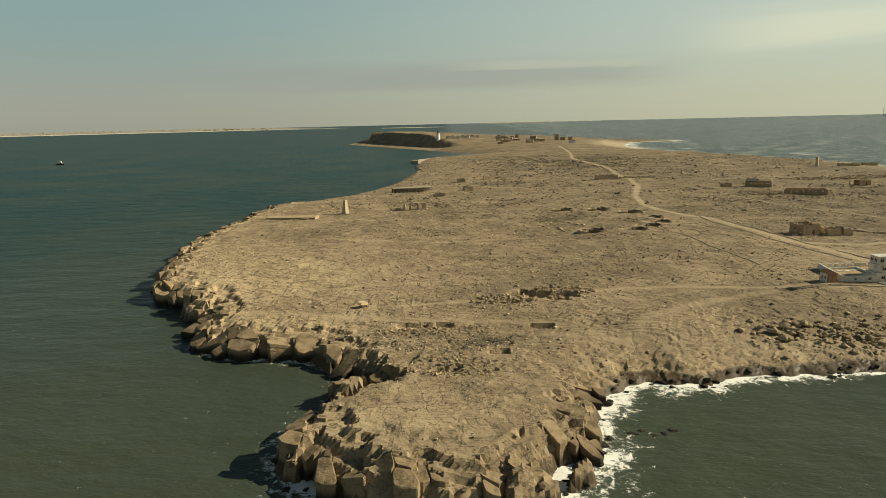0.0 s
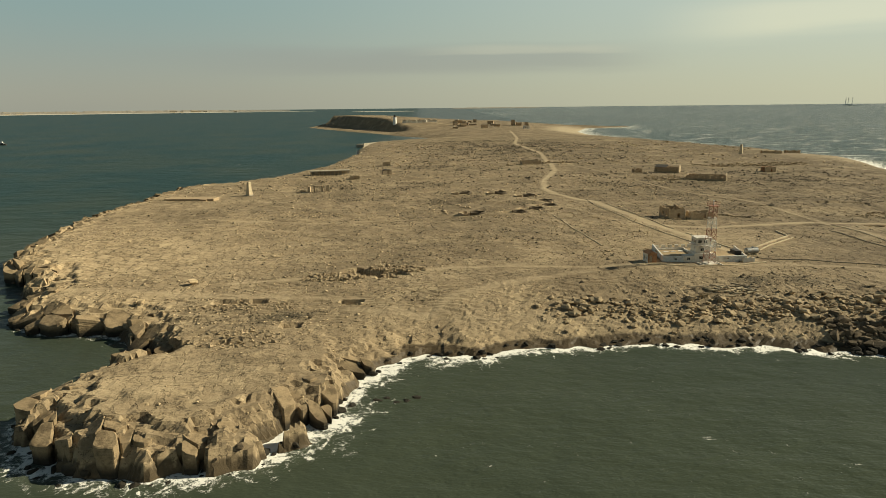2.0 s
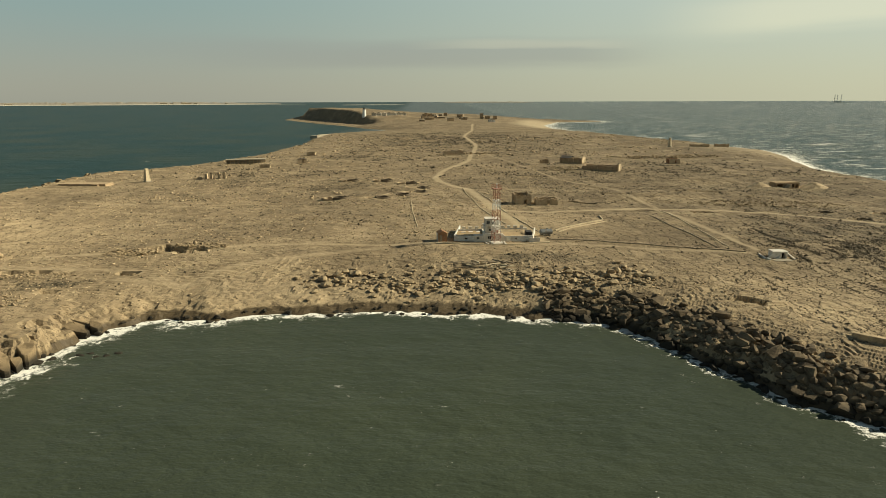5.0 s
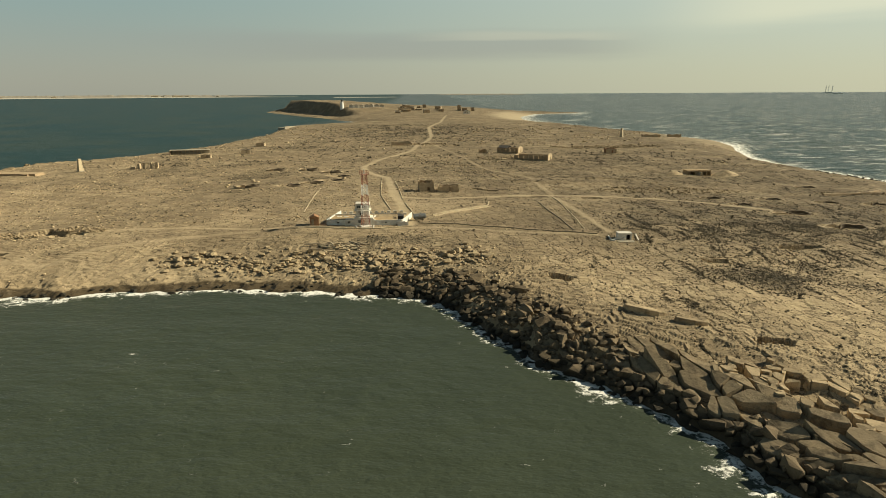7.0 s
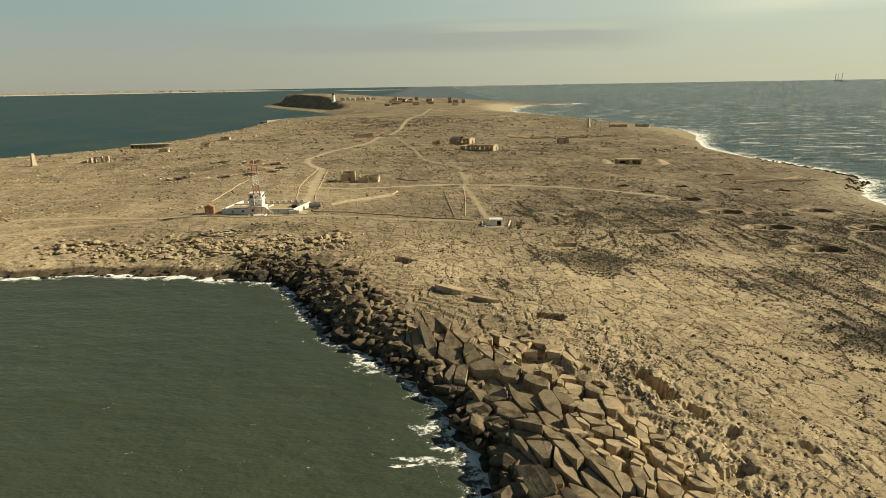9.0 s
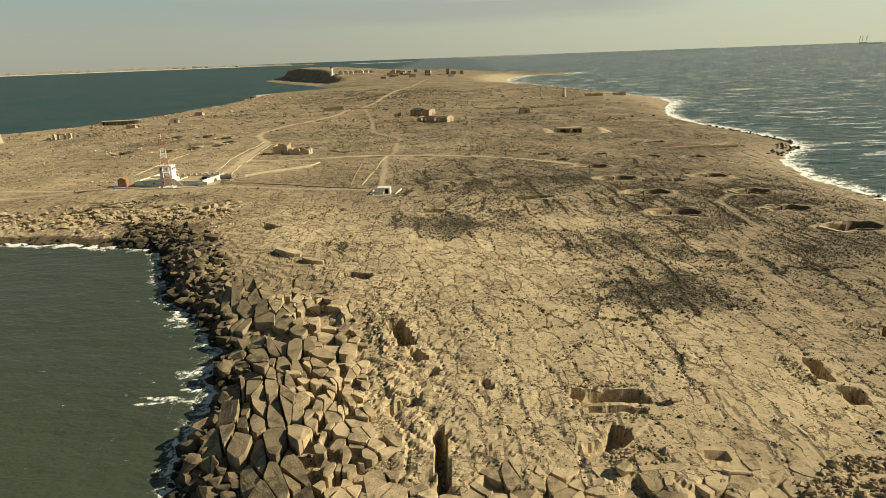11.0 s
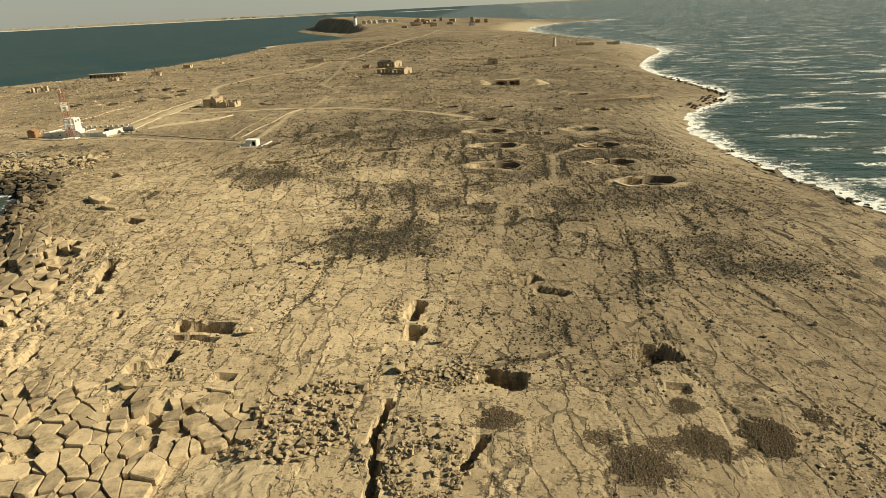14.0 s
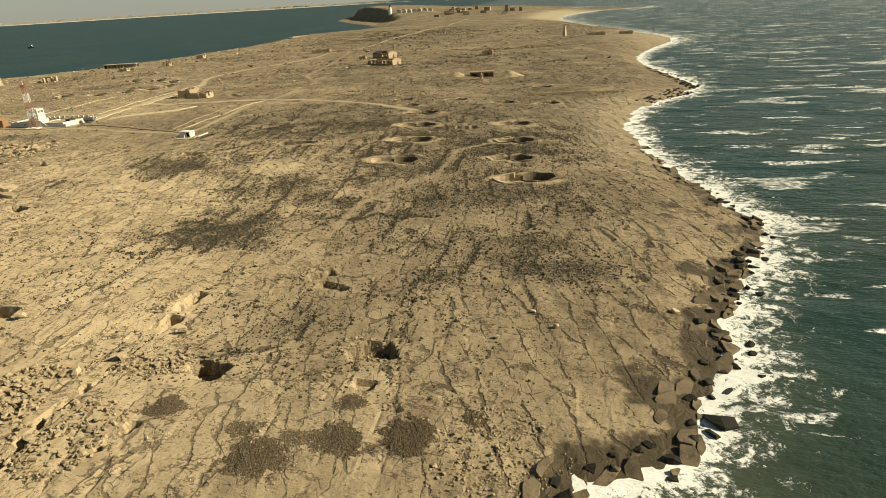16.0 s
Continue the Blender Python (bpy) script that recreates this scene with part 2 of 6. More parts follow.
    return n.done(c, n.bump(relief, 0.85, n.step(pale, 0.3, 1.0, 0.45, 0.3)), n.step(w, 0, 1, 0.95, 0.45))


def rock_material(name, light, dark, wet=0.0):
    n = Nodes(name, 0.9, spec=0.15)
    mid, fine = n.noise(0.6, 6, 0.6), n.noise(4.0, 5, 0.65)
    c = n.mix(n.step(mid, 0.35, 0.7), light, dark)
    c = n.mix(n.step(fine, 0.5, 0.8, 0, 0.6), c, tuple(v * 0.45 for v in dark))
    c = n.mix(n.step(n.random(), 0, 1, 0, 0.45), c, tuple(v * 1.35 for v in light))
    c = n.mix(n.step(n.random(), 0.35, 0, 0, 0.45), c, tuple(v * 0.7 for v in dark))
    c = n.mix(n.step(n.noise(0.3, 7, 0.75), 0.5, 0.62, 0, 0.6), c, tuple(v * 0.55 for v in dark))
    speck = n.noise(2.2, 9, 0.85)
    c = n.mix(n.step(speck, 0.54, 0.64, 0, 0.55), c, tuple(v * 0.4 for v in dark))
    c = n.mix(n.step(speck, 0.36, 0.46, 0.4, 0), c, tuple(v * 1.3 for v in light))
    bed = n.noise(1.0, 4, 0.5, n.mapped((0.4, 0.4, 5.0)))
    if wet:
        sep = n.t.nodes.new("ShaderNodeSeparateXYZ")
        n.put(sep.inputs[0], n.pos)
        low = n.step(n.calc("ADD", sep.outputs[2], n.calc("MULTIPLY", n.calc("SUBTRACT", mid, 0.5), 1.5)), -1.4 + 0.8 * wet, -0.6 + 1.6 * wet, 1, 0)
        c = n.mix(low, c, (0.032, 0.028, 0.02))
    return n.done(c, n.bump(n.calc("ADD", n.calc("ADD", mid, n.calc("MULTIPLY", fine, 0.4)), n.calc("MULTIPLY", bed, 0.6)), 0.9, 0.2))


def sea_material():
    n = Nodes("sea_water", 0.12, spec=0.32)
    n.b.inputs["IOR"].default_value = 1.33
    chop = n.attr("chop")
    flat = n.mapped((0.5, 1.0, 1.0), 8)
    swell, wave, ripple = n.noise(0.10, 3, 0.5, flat), n.noise(0.55, 4, 0.6, flat), n.noise(2.4, 3, 0.6, flat)
    deep = n.mix(n.attr("west"), (0.044, 0.054, 0.036), (0.011, 0.037, 0.035))
    deep = n.mix(n.step(chop, 0.3, 0.9), deep, (0.021, 0.046, 0.038))
    c = n.mix(n.step(n.noise(0.012, 4), 0.35, 0.7), deep, n.mix(0.5, deep, (0.056, 0.064, 0.038)))
    # surf along the shore and white caps on open water
    shore = n.attr("surf")
    lace = n.calc("ADD", n.calc("MULTIPLY", n.noise(0.5, 6, 0.68, warp=0.6), 1.3), n.calc("SUBTRACT", n.calc("MULTIPLY", n.noise(2.2, 4, 0.7, warp=0.8), 0.7), 0.45))
    surf = n.step(n.calc("ADD", lace, n.calc("MULTIPLY", shore, 0.54)), 0.80, 0.97)
    caps = n.noise(0.16, 5, 0.62, n.mapped((0.32, 1.15, 1.0), 6))
    rough_sea = n.noise(0.045, 5, 0.66, n.mapped((0.45, 1.3, 1.0), 10))
    rollers = n.calc("MULTIPLY", n.step(n.calc("ADD", rough_sea, n.calc("MULTIPLY", chop, 0.125)), 0.715, 0.75), n.step(n.noise(0.9, 5, 0.7), 0.36, 0.6))
    caps = n.step(n.calc("ADD", caps, n.calc("MULTIPLY", chop, 0.135)), 0.72, 0.75)
    caps = n.calc("MULTIPLY", caps, n.step(n.noise(1.4, 4, 0.7), 0.40, 0.58))
    foam = n.calc("MAXIMUM", surf, n.calc("MAXIMUM", caps, n.calc("MULTIPLY", rollers, 0.9)), True)
    c = n.mix(foam, c, (0.78, 0.76, 0.68))
    murk = n.step(n.calc("ADD", shore, n.calc("MULTIPLY", lace, 0.4)), 0.35, 1.1, 0, 0.5)
    c = n.mix(n.calc("MULTIPLY", murk, n.calc("SUBTRACT", 1.0, foam)), c, (0.10, 0.115, 0.08))
    h = n.calc("ADD", n.calc("MULTIPLY", swell, 3.0), n.calc("ADD", n.calc("MULTIPLY", wave, 1.0), n.calc("MULTIPLY", ripple, 0.25)))
    h = n.calc("ADD", h, n.calc("MULTIPLY", foam, 0.4))
    nb = n.t.nodes.new("ShaderNodeBump")
    nb.inputs["Distance"].default_value = 0.5
    n.put(nb.inputs["Strength"], n.step(chop, 0, 1, 0.6, 1.0))
    n.put(nb.inputs["Height"], h)
    # a body of murky water under a gloss that the broken surface keeps weak
    body, gloss, both = (n.t.nodes.new("ShaderNode" + k) for k in ("BsdfDiffuse", "BsdfGlossy", "MixShader"))
    n.put(body.inputs["Color"], c)
    n.put(body.inputs["Normal"], nb.outputs[0])
    gloss.inputs["Roughness"].default_value = 0.28
    n.put(gloss.inputs["Normal"], nb.outputs[0])
    fres = n.t.nodes.new("ShaderNodeFresnel")
    fres.inputs["IOR"].default_value = 1.33
    n.put(fres.inputs["Normal"], nb.outputs[0])
    n.put(both.inputs[0], n.calc("MULTIPLY", n.calc("MULTIPLY", fres.outputs[0], n.step(n.attr("west"), 0, 1, 0.5, 0.26)), n.calc("SUBTRACT", 1.0, foam)))
    n.put(both.inputs[1], body.outputs[0])
    n.put(both.inputs[2], gloss.outputs[0])
    n.put(n.t.nodes["Material Output"].inputs["Surface"], both.outputs[0])
    n.t.nodes.remove(n.b)
    return n.m


GROUND, SEA = ground_material(), sea_material()
BOULDER = rock_material("boulder_rock", (0.19, 0.142, 0.085), (0.095, 0.072, 0.046), wet=1.0)
SURF_ROCK = rock_material("surf_rock", (0.16, 0.12, 0.073), (0.09, 0.069, 0.044), wet=1.0)
BEDROCK = rock_material("bedrock_slab", (0.28, 0.213, 0.127), (0.15, 0.114, 0.069), wet=1.0)
BROKEN = rock_material("broken_bedrock_rock", (0.45, 0.342, 0.202), (0.28, 0.21, 0.125))
CLIFF = rock_material("cliff_rock", (0.28, 0.207, 0.119), (0.16, 0.118, 0.068), wet=1.0)
LEDGE = rock_material("shore_ledge", (0.19, 0.143, 0.086), (0.10, 0.076, 0.047))
STONE = rock_material("loose_stone", (0.52, 0.40, 0.24), (0.33, 0.25, 0.148))

# ---- the lie of the land ----
SEA_Z = -1.2
# the shoreline, counter-clockwise stretch by stretch
WEST_SHORE = [(61, 860), (40, 820), (-10, 775), (-30, 735), (-34, 660), (-28, 600), (-35, 520), (-40, 455), (-58, 375), (-78, 350), (-92, 334), (-94, 302), (-93, 266), (-93, 224),
              (-89, 202), (-82, 180), (-75, 165), (-65, 157), (-58, 147), (-55, 135), (-53, 128), (-43, 122.5), (-32, 120.5), (-26, 121), (-20, 114.5), (-14, 107)]
POINT_SHORE = [(-12, 104), (-16, 102), (-18, 95), (-20, 88), (-20, 81), (-15, 76), (-11, 71.5), (-5, 69.5), (1, 68.5), (4, 69), (8, 70.5), (11, 72.5), (14, 76), (18, 79), (22, 84), (23, 91), (24.5, 97), (28, 103), (34, 106)]
COVE_SHORE = [(40, 105), (46, 104), (53, 107), (62, 110), (75, 110), (87, 109), (100, 107), (111, 103.5), (119, 101.5), (126, 97), (130, 91), (133, 82), (138, 75), (142, 67), (149, 58),
              (154, 50), (157, 43), (160, 36), (162.5, 27), (164, 18), (166, 11), (172, -5), (186, -22), (215, -32), (250, -28), (275, -14)]
EAST_SHORE = [(288, 1), (294, 5), (299, 10), (300, 14), (304, 21), (305, 28), (308, 36), (312, 47), (318, 58), (320, 72), (318, 85), (314, 97), (311, 111), (307, 128), (306, 150), (307, 172), (312, 190),
              (329, 214), (340, 232), (339, 265), (333, 290), (328, 340), (330, 370), (345, 420), (364, 465), (368, 500), (355, 550), (345, 590)]
FAR_SHORE = [(325, 650), (300, 760), (284, 880), (280, 960), (290, 1060), (340, 1205), (430, 1235), (445, 1262), (330, 1290), (300, 1500), (150, 1650), (0, 1650), (-150, 1560), (-215, 1490), (-226, 1432), (-115, 1195),
             (-40, 1060), (0, 966), (33, 918)]
COAST = np.array(WEST_SHORE + POINT_SHORE + COVE_SHORE + EAST_SHORE + FAR_SHORE, dtype=float)
# beaten tracks: width, how plainly they show, and course
TRACKS = [
    (1.7, 0.9, [(160, 930), (155, 871), (146, 759), (131, 673), (131, 515), (116, 387), (100, 336), (93, 301), (95, 284), (107, 258), (112, 212), (116, 180), (119, 152)]),
    (1.6, 0.8, [(112, 205), (130, 196), (142, 199), (163, 204), (183, 199), (219, 187), (235, 176)]),
    (1.1, 0.7, [(168, 203), (171, 167), (172.5, 140)]), (1.2, 0.55, [(127, 455), (146, 346), (154, 282), (170, 255), (170, 204)]),
    (1.3, 0.6, [(-10, 141), (17, 145), (44, 150), (92, 148), (123, 146.5), (169, 137)]),
    (1.7, 0.55, [(20, 121), (36, 118), (42, 129), (59, 138), (77, 146)]), (1.6, 0.5, [(-60, 140), (-20, 133), (20, 128), (36, 118)]), (1.1, 0.45, [(-40, 225), (0, 215), (40, 222), (90, 290)]),
    (0.9, 0.4, [(274, 128), (266, 125), (260, 116), (259, 92), (252, 83), (247, 73), (247, 55), (245, 40)]),
    (1.4, 0.5, [(-30, 400), (20, 395), (70, 385), (116, 387)]),
]


def hash2(ix, iy, seed):
    v = np.sin(ix * 127.1 + iy * 311.7 + seed * 74.7) * 43758.5453
    return v - np.floor(v)


def value_noise(x, y, seed=0):
    ix, iy = np.floor(x), np.floor(y)
    fx, fy = x - ix, y - iy
    fx, fy = fx * fx * (3 - 2 * fx), fy * fy * (3 - 2 * fy)
    a, b = hash2(ix, iy, seed), hash2(ix + 1, iy, seed)
    c, d = hash2(ix, iy + 1, seed), hash2(ix + 1, iy + 1, seed)
    return (a + (b - a) * fx) * (1 - fy) + (c + (d - c) * fx) * fy - 0.5


def fbm(x, y, scale, octaves=4, seed=0, gain=0.5, turn=0.0):
    total, amp, f = 0.0, 1.0, 1.0 / scale
    for k in range(octaves):
        total = total + amp * value_noise(x * f + 17.3 * k, y * f - 9.1 * k, seed + k)
        amp, f = amp * gain, f * 2.03
        if turn:
            x, y = x * math.cos(turn) - y * math.sin(turn), x * math.sin(turn) + y * math.cos(turn)
    return total


def cells(x, y, seed=0):
    """Distance from the edge of an uneven cell, the cell's own random number, and a tilt across it."""
    ix, iy = np.floor(x), np.floor(y)
    f1, f2 = np.full(x.shape, 9.0), np.full(x.shape, 9.0)
    own, tilt = np.zeros(x.shape), np.zeros(x.shape)
    for dx in (-1, 0, 1):
        for dy in (-1, 0, 1):
            cx, cy = ix + dx, iy + dy
            px, py = cx + 0.1 + 0.8 * hash2(cx, cy, seed), cy + 0.1 + 0.8 * hash2(cx, cy, seed + 5)
            d = np.hypot(px - x, py - y)
            near = d < f1
            f2 = np.where(near, f1, np.minimum(f2, d))
            own = np.where(near, hash2(cx, cy, seed + 9), own)
            tilt = np.where(near, (x - px) * (hash2(cx, cy, seed + 11) - 0.5) + (y - py) * (hash2(cx, cy, seed + 12) - 0.5), tilt)
            f1 = np.where(near, d, f1)
    return f2 - f1, own, tilt


def seams(u, v, gap, reach, seed):
    """Distance, in gaps, from long broken seams that run along v."""
    best = np.full(u.shape, 9.0)
    row = np.floor(u / gap)
    for k in (row - 1, row, row + 1):
        own = hash2(k, k * 0 + 3, seed)
        middle = k + 0.5 + (own - 0.5) * 0.7 + 0.9 * value_noise(v / (reach * 0.8) + own * 91, k * 1.7, seed + 1) + 0.25 * value_noise(v / 1.9 + own * 37, k * 2.3, seed + 2)
        gone = smooth(value_noise(v / reach + own * 53, k * 3.1, seed + 3), 0.16, 0.02)
        best = np.minimum(best, np.abs(u / gap - middle) + gone * 0.5)
    return best


def smooth(v, lo, hi):
    k = np.clip((v - lo) / (hi - lo), 0, 1)
    return k * k * (3 - 2 * k)


def bell(x, y, cx, cy, rx, ry):
    return np.exp(-(((x - cx) / rx) ** 2 + ((y - cy) / ry) ** 2))


def line_distance(x, y, points, closed=False):
    best = np.full(x.shape, 1e9)
    pts = list(points) + ([points[0]] if closed else [])
    for (ax, ay), (bx, by) in zip(pts[:-1], pts[1:]):
        ux, uy = bx - ax, by - ay
        k = np.clip(((x - ax) * ux + (y - ay) * uy) / (ux * ux + uy * uy), 0, 1)
        best = np.minimum(best, (x - ax - k * ux) ** 2 + (y - ay - k * uy) ** 2)
    return np.sqrt(best)


def inland(x, y):
    """Signed distance from the shoreline, positive on land."""
    near = np.clip((700 - y) / 500, 0.3, 1)
    wx = x + near * (fbm(x, y, 9, 3, 3) * 3.4 + fbm(x, y, 2.6, 2, 8) * 1.3)
    wy = y + near * (fbm(x, y, 9, 3, 13) * 3.4 + fbm(x, y, 2.6, 2, 18) * 1.3)
    d = line_distance(wx, wy, [tuple(p) for p in COAST], True)
    inside = np.zeros(x.shape, bool)
    for (ax, ay), (bx, by) in zip(COAST, np.roll(COAST, -1, 0)):
        if ay != by:
            inside ^= ((ay > wy) != (by > wy)) & (wx < (bx - ax) * (wy - ay) / (by - ay) + ax)
    return np.where(inside, d, -d)


# gun pits, each a walled round with a shallow entry on its west side: x, y, radius
EAST_PITS = [(242, 170, 3.3), (245, 148, 3.5), (248, 127, 3.6), (248.5, 106, 3.6), (274, 152, 3.1), (276, 129, 3.2), (276.4, 110, 3.3), (281.5, 92, 3.9)]
BACK_PITS = [(228, 199, 2.3), (249, 197, 2.4), (267, 192, 2.4), (283, 190, 2.4), (280, 227, 2.4), (233, 186, 2.2)]
WEST_PITS = [(54, 284, 2.6), (70, 283, 2.6), (82, 276, 2.7), (87, 263, 2.8), (86, 250, 2.8), (79, 240, 2.8), (71, 231, 2.8), (55, 229, 2.8)]
# other dents in the rock: x, y, half length, half width, turn in degrees, depth
DENTS = [
    (210.2, 22.2, 3.7, 1.3, -4, 1.5), (210.2, 19.1, 3.2, 0.45, -2, 1.2), (209.0, 14.4, 1.9, 1.1, 60, 1.6), (207.2, 12.6, 1.6, 0.8, 20, 0.8),
    (236.4, 28.2, 2.8, 1.0, 78, 1.8), (236.8, 21.6, 1.7, 1.2, 80, 1.3), (185.4, 40.8, 3.9, 1.1, -72, 2.0), (188.0, 34.0, 1.6, 0.8, -60, 1.1),
    (251.6, 38.6, 1.7, 1.1, 40, 1.4), (254.6, 34.6, 2.2, 1.1, -20, 0.7), (236.1, 4.0, 3.1, 0.42, 84, 1.6), (236.9, -3.2, 3.4, 0.4, 96, 1.4), (245.2, -0.4, 2.4, 0.6, 70, 1.1),
    (247.4, 12.2, 2.5, 1.5, -20, 1.7), (212.6, 121.6, 4.6, 1.1, -2, 1.4), (188.3, 110.5, 2.4, 1.4, 0, 1.3), (216, 122, 2.0, 1.2, 10, 0.9), (182.5, 195, 3.2, 1.4, 0, 1.0),
    (213.0, 3.8, 1.0, 0.8, 0, 0.9), (264.8, 18.8, 2.5, 1.7, 20, 1.5), (266, 12, 1.2, 0.8, 0, 0.6), (176, 64.5, 2.3, 1.1, -20, 1.3),
    (150, 100, 3.2, 1.6, -40, 1.2), (187, 21.5, 1.8, 1.0, 30, 0.8), (191.4, 12.5, 0.5, 4.2, 4, 2.0), (196.6, 25.6, 0.5, 1.2, 20, 0.8), (190, 29, 1.3, 0.8, 40, 0.7), (217.5, 11, 1.0, 0.7, 0, 0.7),
    (20, 125.6, 2.2, 1.3, 0, 1.2), (-4, 127.0, 5.5, 1.6, 0, 0.8), (10, 111.5, 1.8, 1.2, 0, 0.9), (1, 103, 2.2, 1.2, 20, 0.9), (25, 146.5, 5.5, 2.2, 0, 1.4), (18, 149, 2.6, 1.8, 40, 1.4), (26, 144, 2.5, 1.6, 0, 1.0),
    (216, 122, 3.0, 1.4, 0, 1.0), (258, 146, 3.2, 1.6, 0, 1.2), (140, 300, 6, 1.8, 30, 1.2), (132, 228, 4.5, 1.4, -25, 1.3), (146, 219, 5, 1.2, -35, 1.2), (165, 240, 6, 1.5, -20, 1.1), (200, 240, 9, 2.0, -12, 1.0),
]


# stretches of thick scrub: x, y, reach along x and y, thickness
SCRUB_PATCHES = [
    (228, 56, 15, 14, 1.1), (253, 68, 8, 6, 1.0), (283, 48, 14, 11, 1.05), (268, 39, 5.5, 4.6, 1.1), (197, 99, 20, 12, 1.05), (199, 68, 4.2, 2.4, 0.8), (225, 84, 16, 12, 0.8), (262, 100, 14, 16, 0.5), (246, 76, 30, 30, 0.75),
    (256, 110, 56, 66, 0.78), (225, 160, 60, 60, 0.75), (250, 36, 6, 4.5, 0.8), (257, 28, 18, 11, 0.6), (247, 13, 5, 4, 0.6), (264, 18, 5, 3.5, 0.7), (203, 140, 26, 26, 0.75), (235, 190, 44, 34, 0.55), (262, 250, 70, 80, 0.5), (150, 330, 110, 140, 0.5), (120, 600, 130, 240, 0.7),
    (30, 260, 90, 90, 0.55), (70, 190, 50, 30, 0.45), (0, 320, 70, 60, 0.5), (60, 420, 90, 80, 0.6), (230, 340, 80, 70, 0.6), (8, 92, 20, 12, 0.55), (4, 117, 20, 8, 0.75), (8, 104, 12, 7, 0.5), (40, 158, 26, 12, 0.5), (112, 133, 28, 8, 0.65), (170, 84, 12, 5, 0.45), (188, 86, 8, 3, 0.5), (180, 40, 8, 7, 0.5), (-20, 190, 40, 20, 0.35), (-44, 232, 26, 10, 0.4),
]


def land(x, y):
    """Height and surface kinds of the island at arrays of x, y."""
    d = inland(x, y)
    # how steeply the shore rises, and how high it stands
    west = np.clip(bell(x, y, -13, 92, 34, 30) + bell(x, y, -75, 180, 45, 75) + bell(x, y, -70, 320, 50, 90) + 0.8 * bell(x, y, 8, 78, 18, 14), 0, 1)
    cove = np.clip(bell(x, y, 75, 112, 42, 14), 0, 1)
    slant = np.clip(bell(x, y, 142, 66, 22, 34) + bell(x, y, 165, 15, 16, 30), 0, 1)
    east = smooth(x, 245, 285) * smooth(y, 640, 420)
    reach = 8 - 5.2 * west + 4 * cove - 3.6 * slant + 8 * east
    top = 3.9 - 0.2 * west - 0.3 * cove - 1.7 * smooth(x, 190, 290) * smooth(y, 420, 250) - 1.0 * smooth(y, 130, 20) * smooth(x, 130, 200) + 0.5 * bell(x, y, 110, 160, 60, 40)
    top = top + 0.9 * bell(x, y, -8, 78, 12, 9) + fbm(x, y, 60, 3, 21) * 1.2 + fbm(x, y, 15, 3, 22) * 0.5
    # far ground: the lighthouse hill with its sheer west face
    top = top + 17 * smooth(x, 160, -120) * smooth(y, 1060, 1160) * smooth(y, 1560, 1420) + 6 * bell(x, y, 120, 1300, 170, 200) + 3 * smooth(y, 650, 950)
    reach = reach + smooth(y, 700, 950) * (18 + 25 * smooth(x, 100, 250))
    # the cliffs of the point and the west shore break along upright joints
    _, jag, _ = cells((x * 0.9 - y * 0.43) / 4.6, (y * 0.9 + x * 0.43) / 6.0, 151)
    _, chip, _ = cells((x * 0.8 - y * 0.6) / 1.7, (y * 0.8 + x * 0.6) / 2.3, 153)
    d = d + np.clip(west * 1.6, 0, 1) * smooth(d, 9, 3) * smooth(y, 400, 330) * ((jag - 0.5) * 5.5 + (chip - 0.5) * 0.6 + 0.5)
    rise = 1 - np.exp(-np.clip(d, 0, None) / reach)
    cliff = smooth(d, 0, 1.3)
    hill = smooth(y, 1000, 1090) * smooth(x, 80, -10)
    rise = np.where(west > 0.02, rise * (1 - west) + west * (0.50 * cliff + 0.35 * smooth(d, 0.8, 5.5) + 0.15 * smooth(d, 2, 12)), rise)
    rise = rise * (1 - hill) + hill * (0.1 * smooth(d, 0, 10) + 0.9 * smooth(d, 34, 56))
    z = SEA_Z + (top - SEA_Z) * rise
    # tracks and yards are smoother
    road = np.zeros(x.shape)
    for width, plain, course in TRACKS:
        wobble = 1 + 0.5 * value_noise(x * 0.21, y * 0.21, 66)
        road = np.maximum(road, plain * smooth(line_distance(x, y, course), width * 1.8 * wobble, width * 0.3 * wobble))
    yard = np.clip(1.1 * bell(x, y, 110, 182, 14, 26), 0, 1)
    road = np.maximum(road, yard * 0.35)
    rough = (1 - 0.8 * road) * smooth(d, -3, 3)
    # joints in the bedrock: long cells that run away to the north, and aslant near the east shore
    bend = fbm(x, y, 30, 2, 31) * 2.5 + fbm(x, y, 70, 2, 33) * 9
    e_n = np.minimum(seams(x * 0.994 + y * 0.105 + bend, y * 0.994 - x * 0.105, 3.0, 11, 41), 0.02 + seams(y * 0.97 - x * 0.25 + bend, x * 0.97 + y * 0.25, 8.0, 6, 47) * 2.6)
    e_e = np.minimum(seams(x * 0.93 + y * 0.36 + bend * 0.3, y * 0.93 - x * 0.36, 3.1, 26, 43), 0.02 + seams(y * 0.9 + x * 0.43, x * 0.9 - y * 0.43, 9.0, 5, 49) * 2.6)
    side = smooth(d, 32, 22) * smooth(x, 262, 280)
    edge = np.where(side > 0.5, e_e, e_n)
    _, own, tilt = cells((x * 0.994 + y * 0.105) / 3.5, (y * 0.994 - x * 0.105) / 8.0, 41)
    field = smooth(x, 120, 185) * smooth(y, 330, 230)
    wide = (0.06 + 0.11 * smooth(fbm(x, y, 9, 3, 35), -0.25, 0.35)) * (1 + 0.1 * side)
    joint = smooth(edge, wide, wide * 0.25) * field
    # the east shore's beds break into long ledges that face away from the sea
    strip = (x * 0.93 + y * 0.36 + bend * 0.3 + fbm(x, y, 9, 2, 45) * 2.2) / 4.6
    part_way = strip - np.floor(strip)
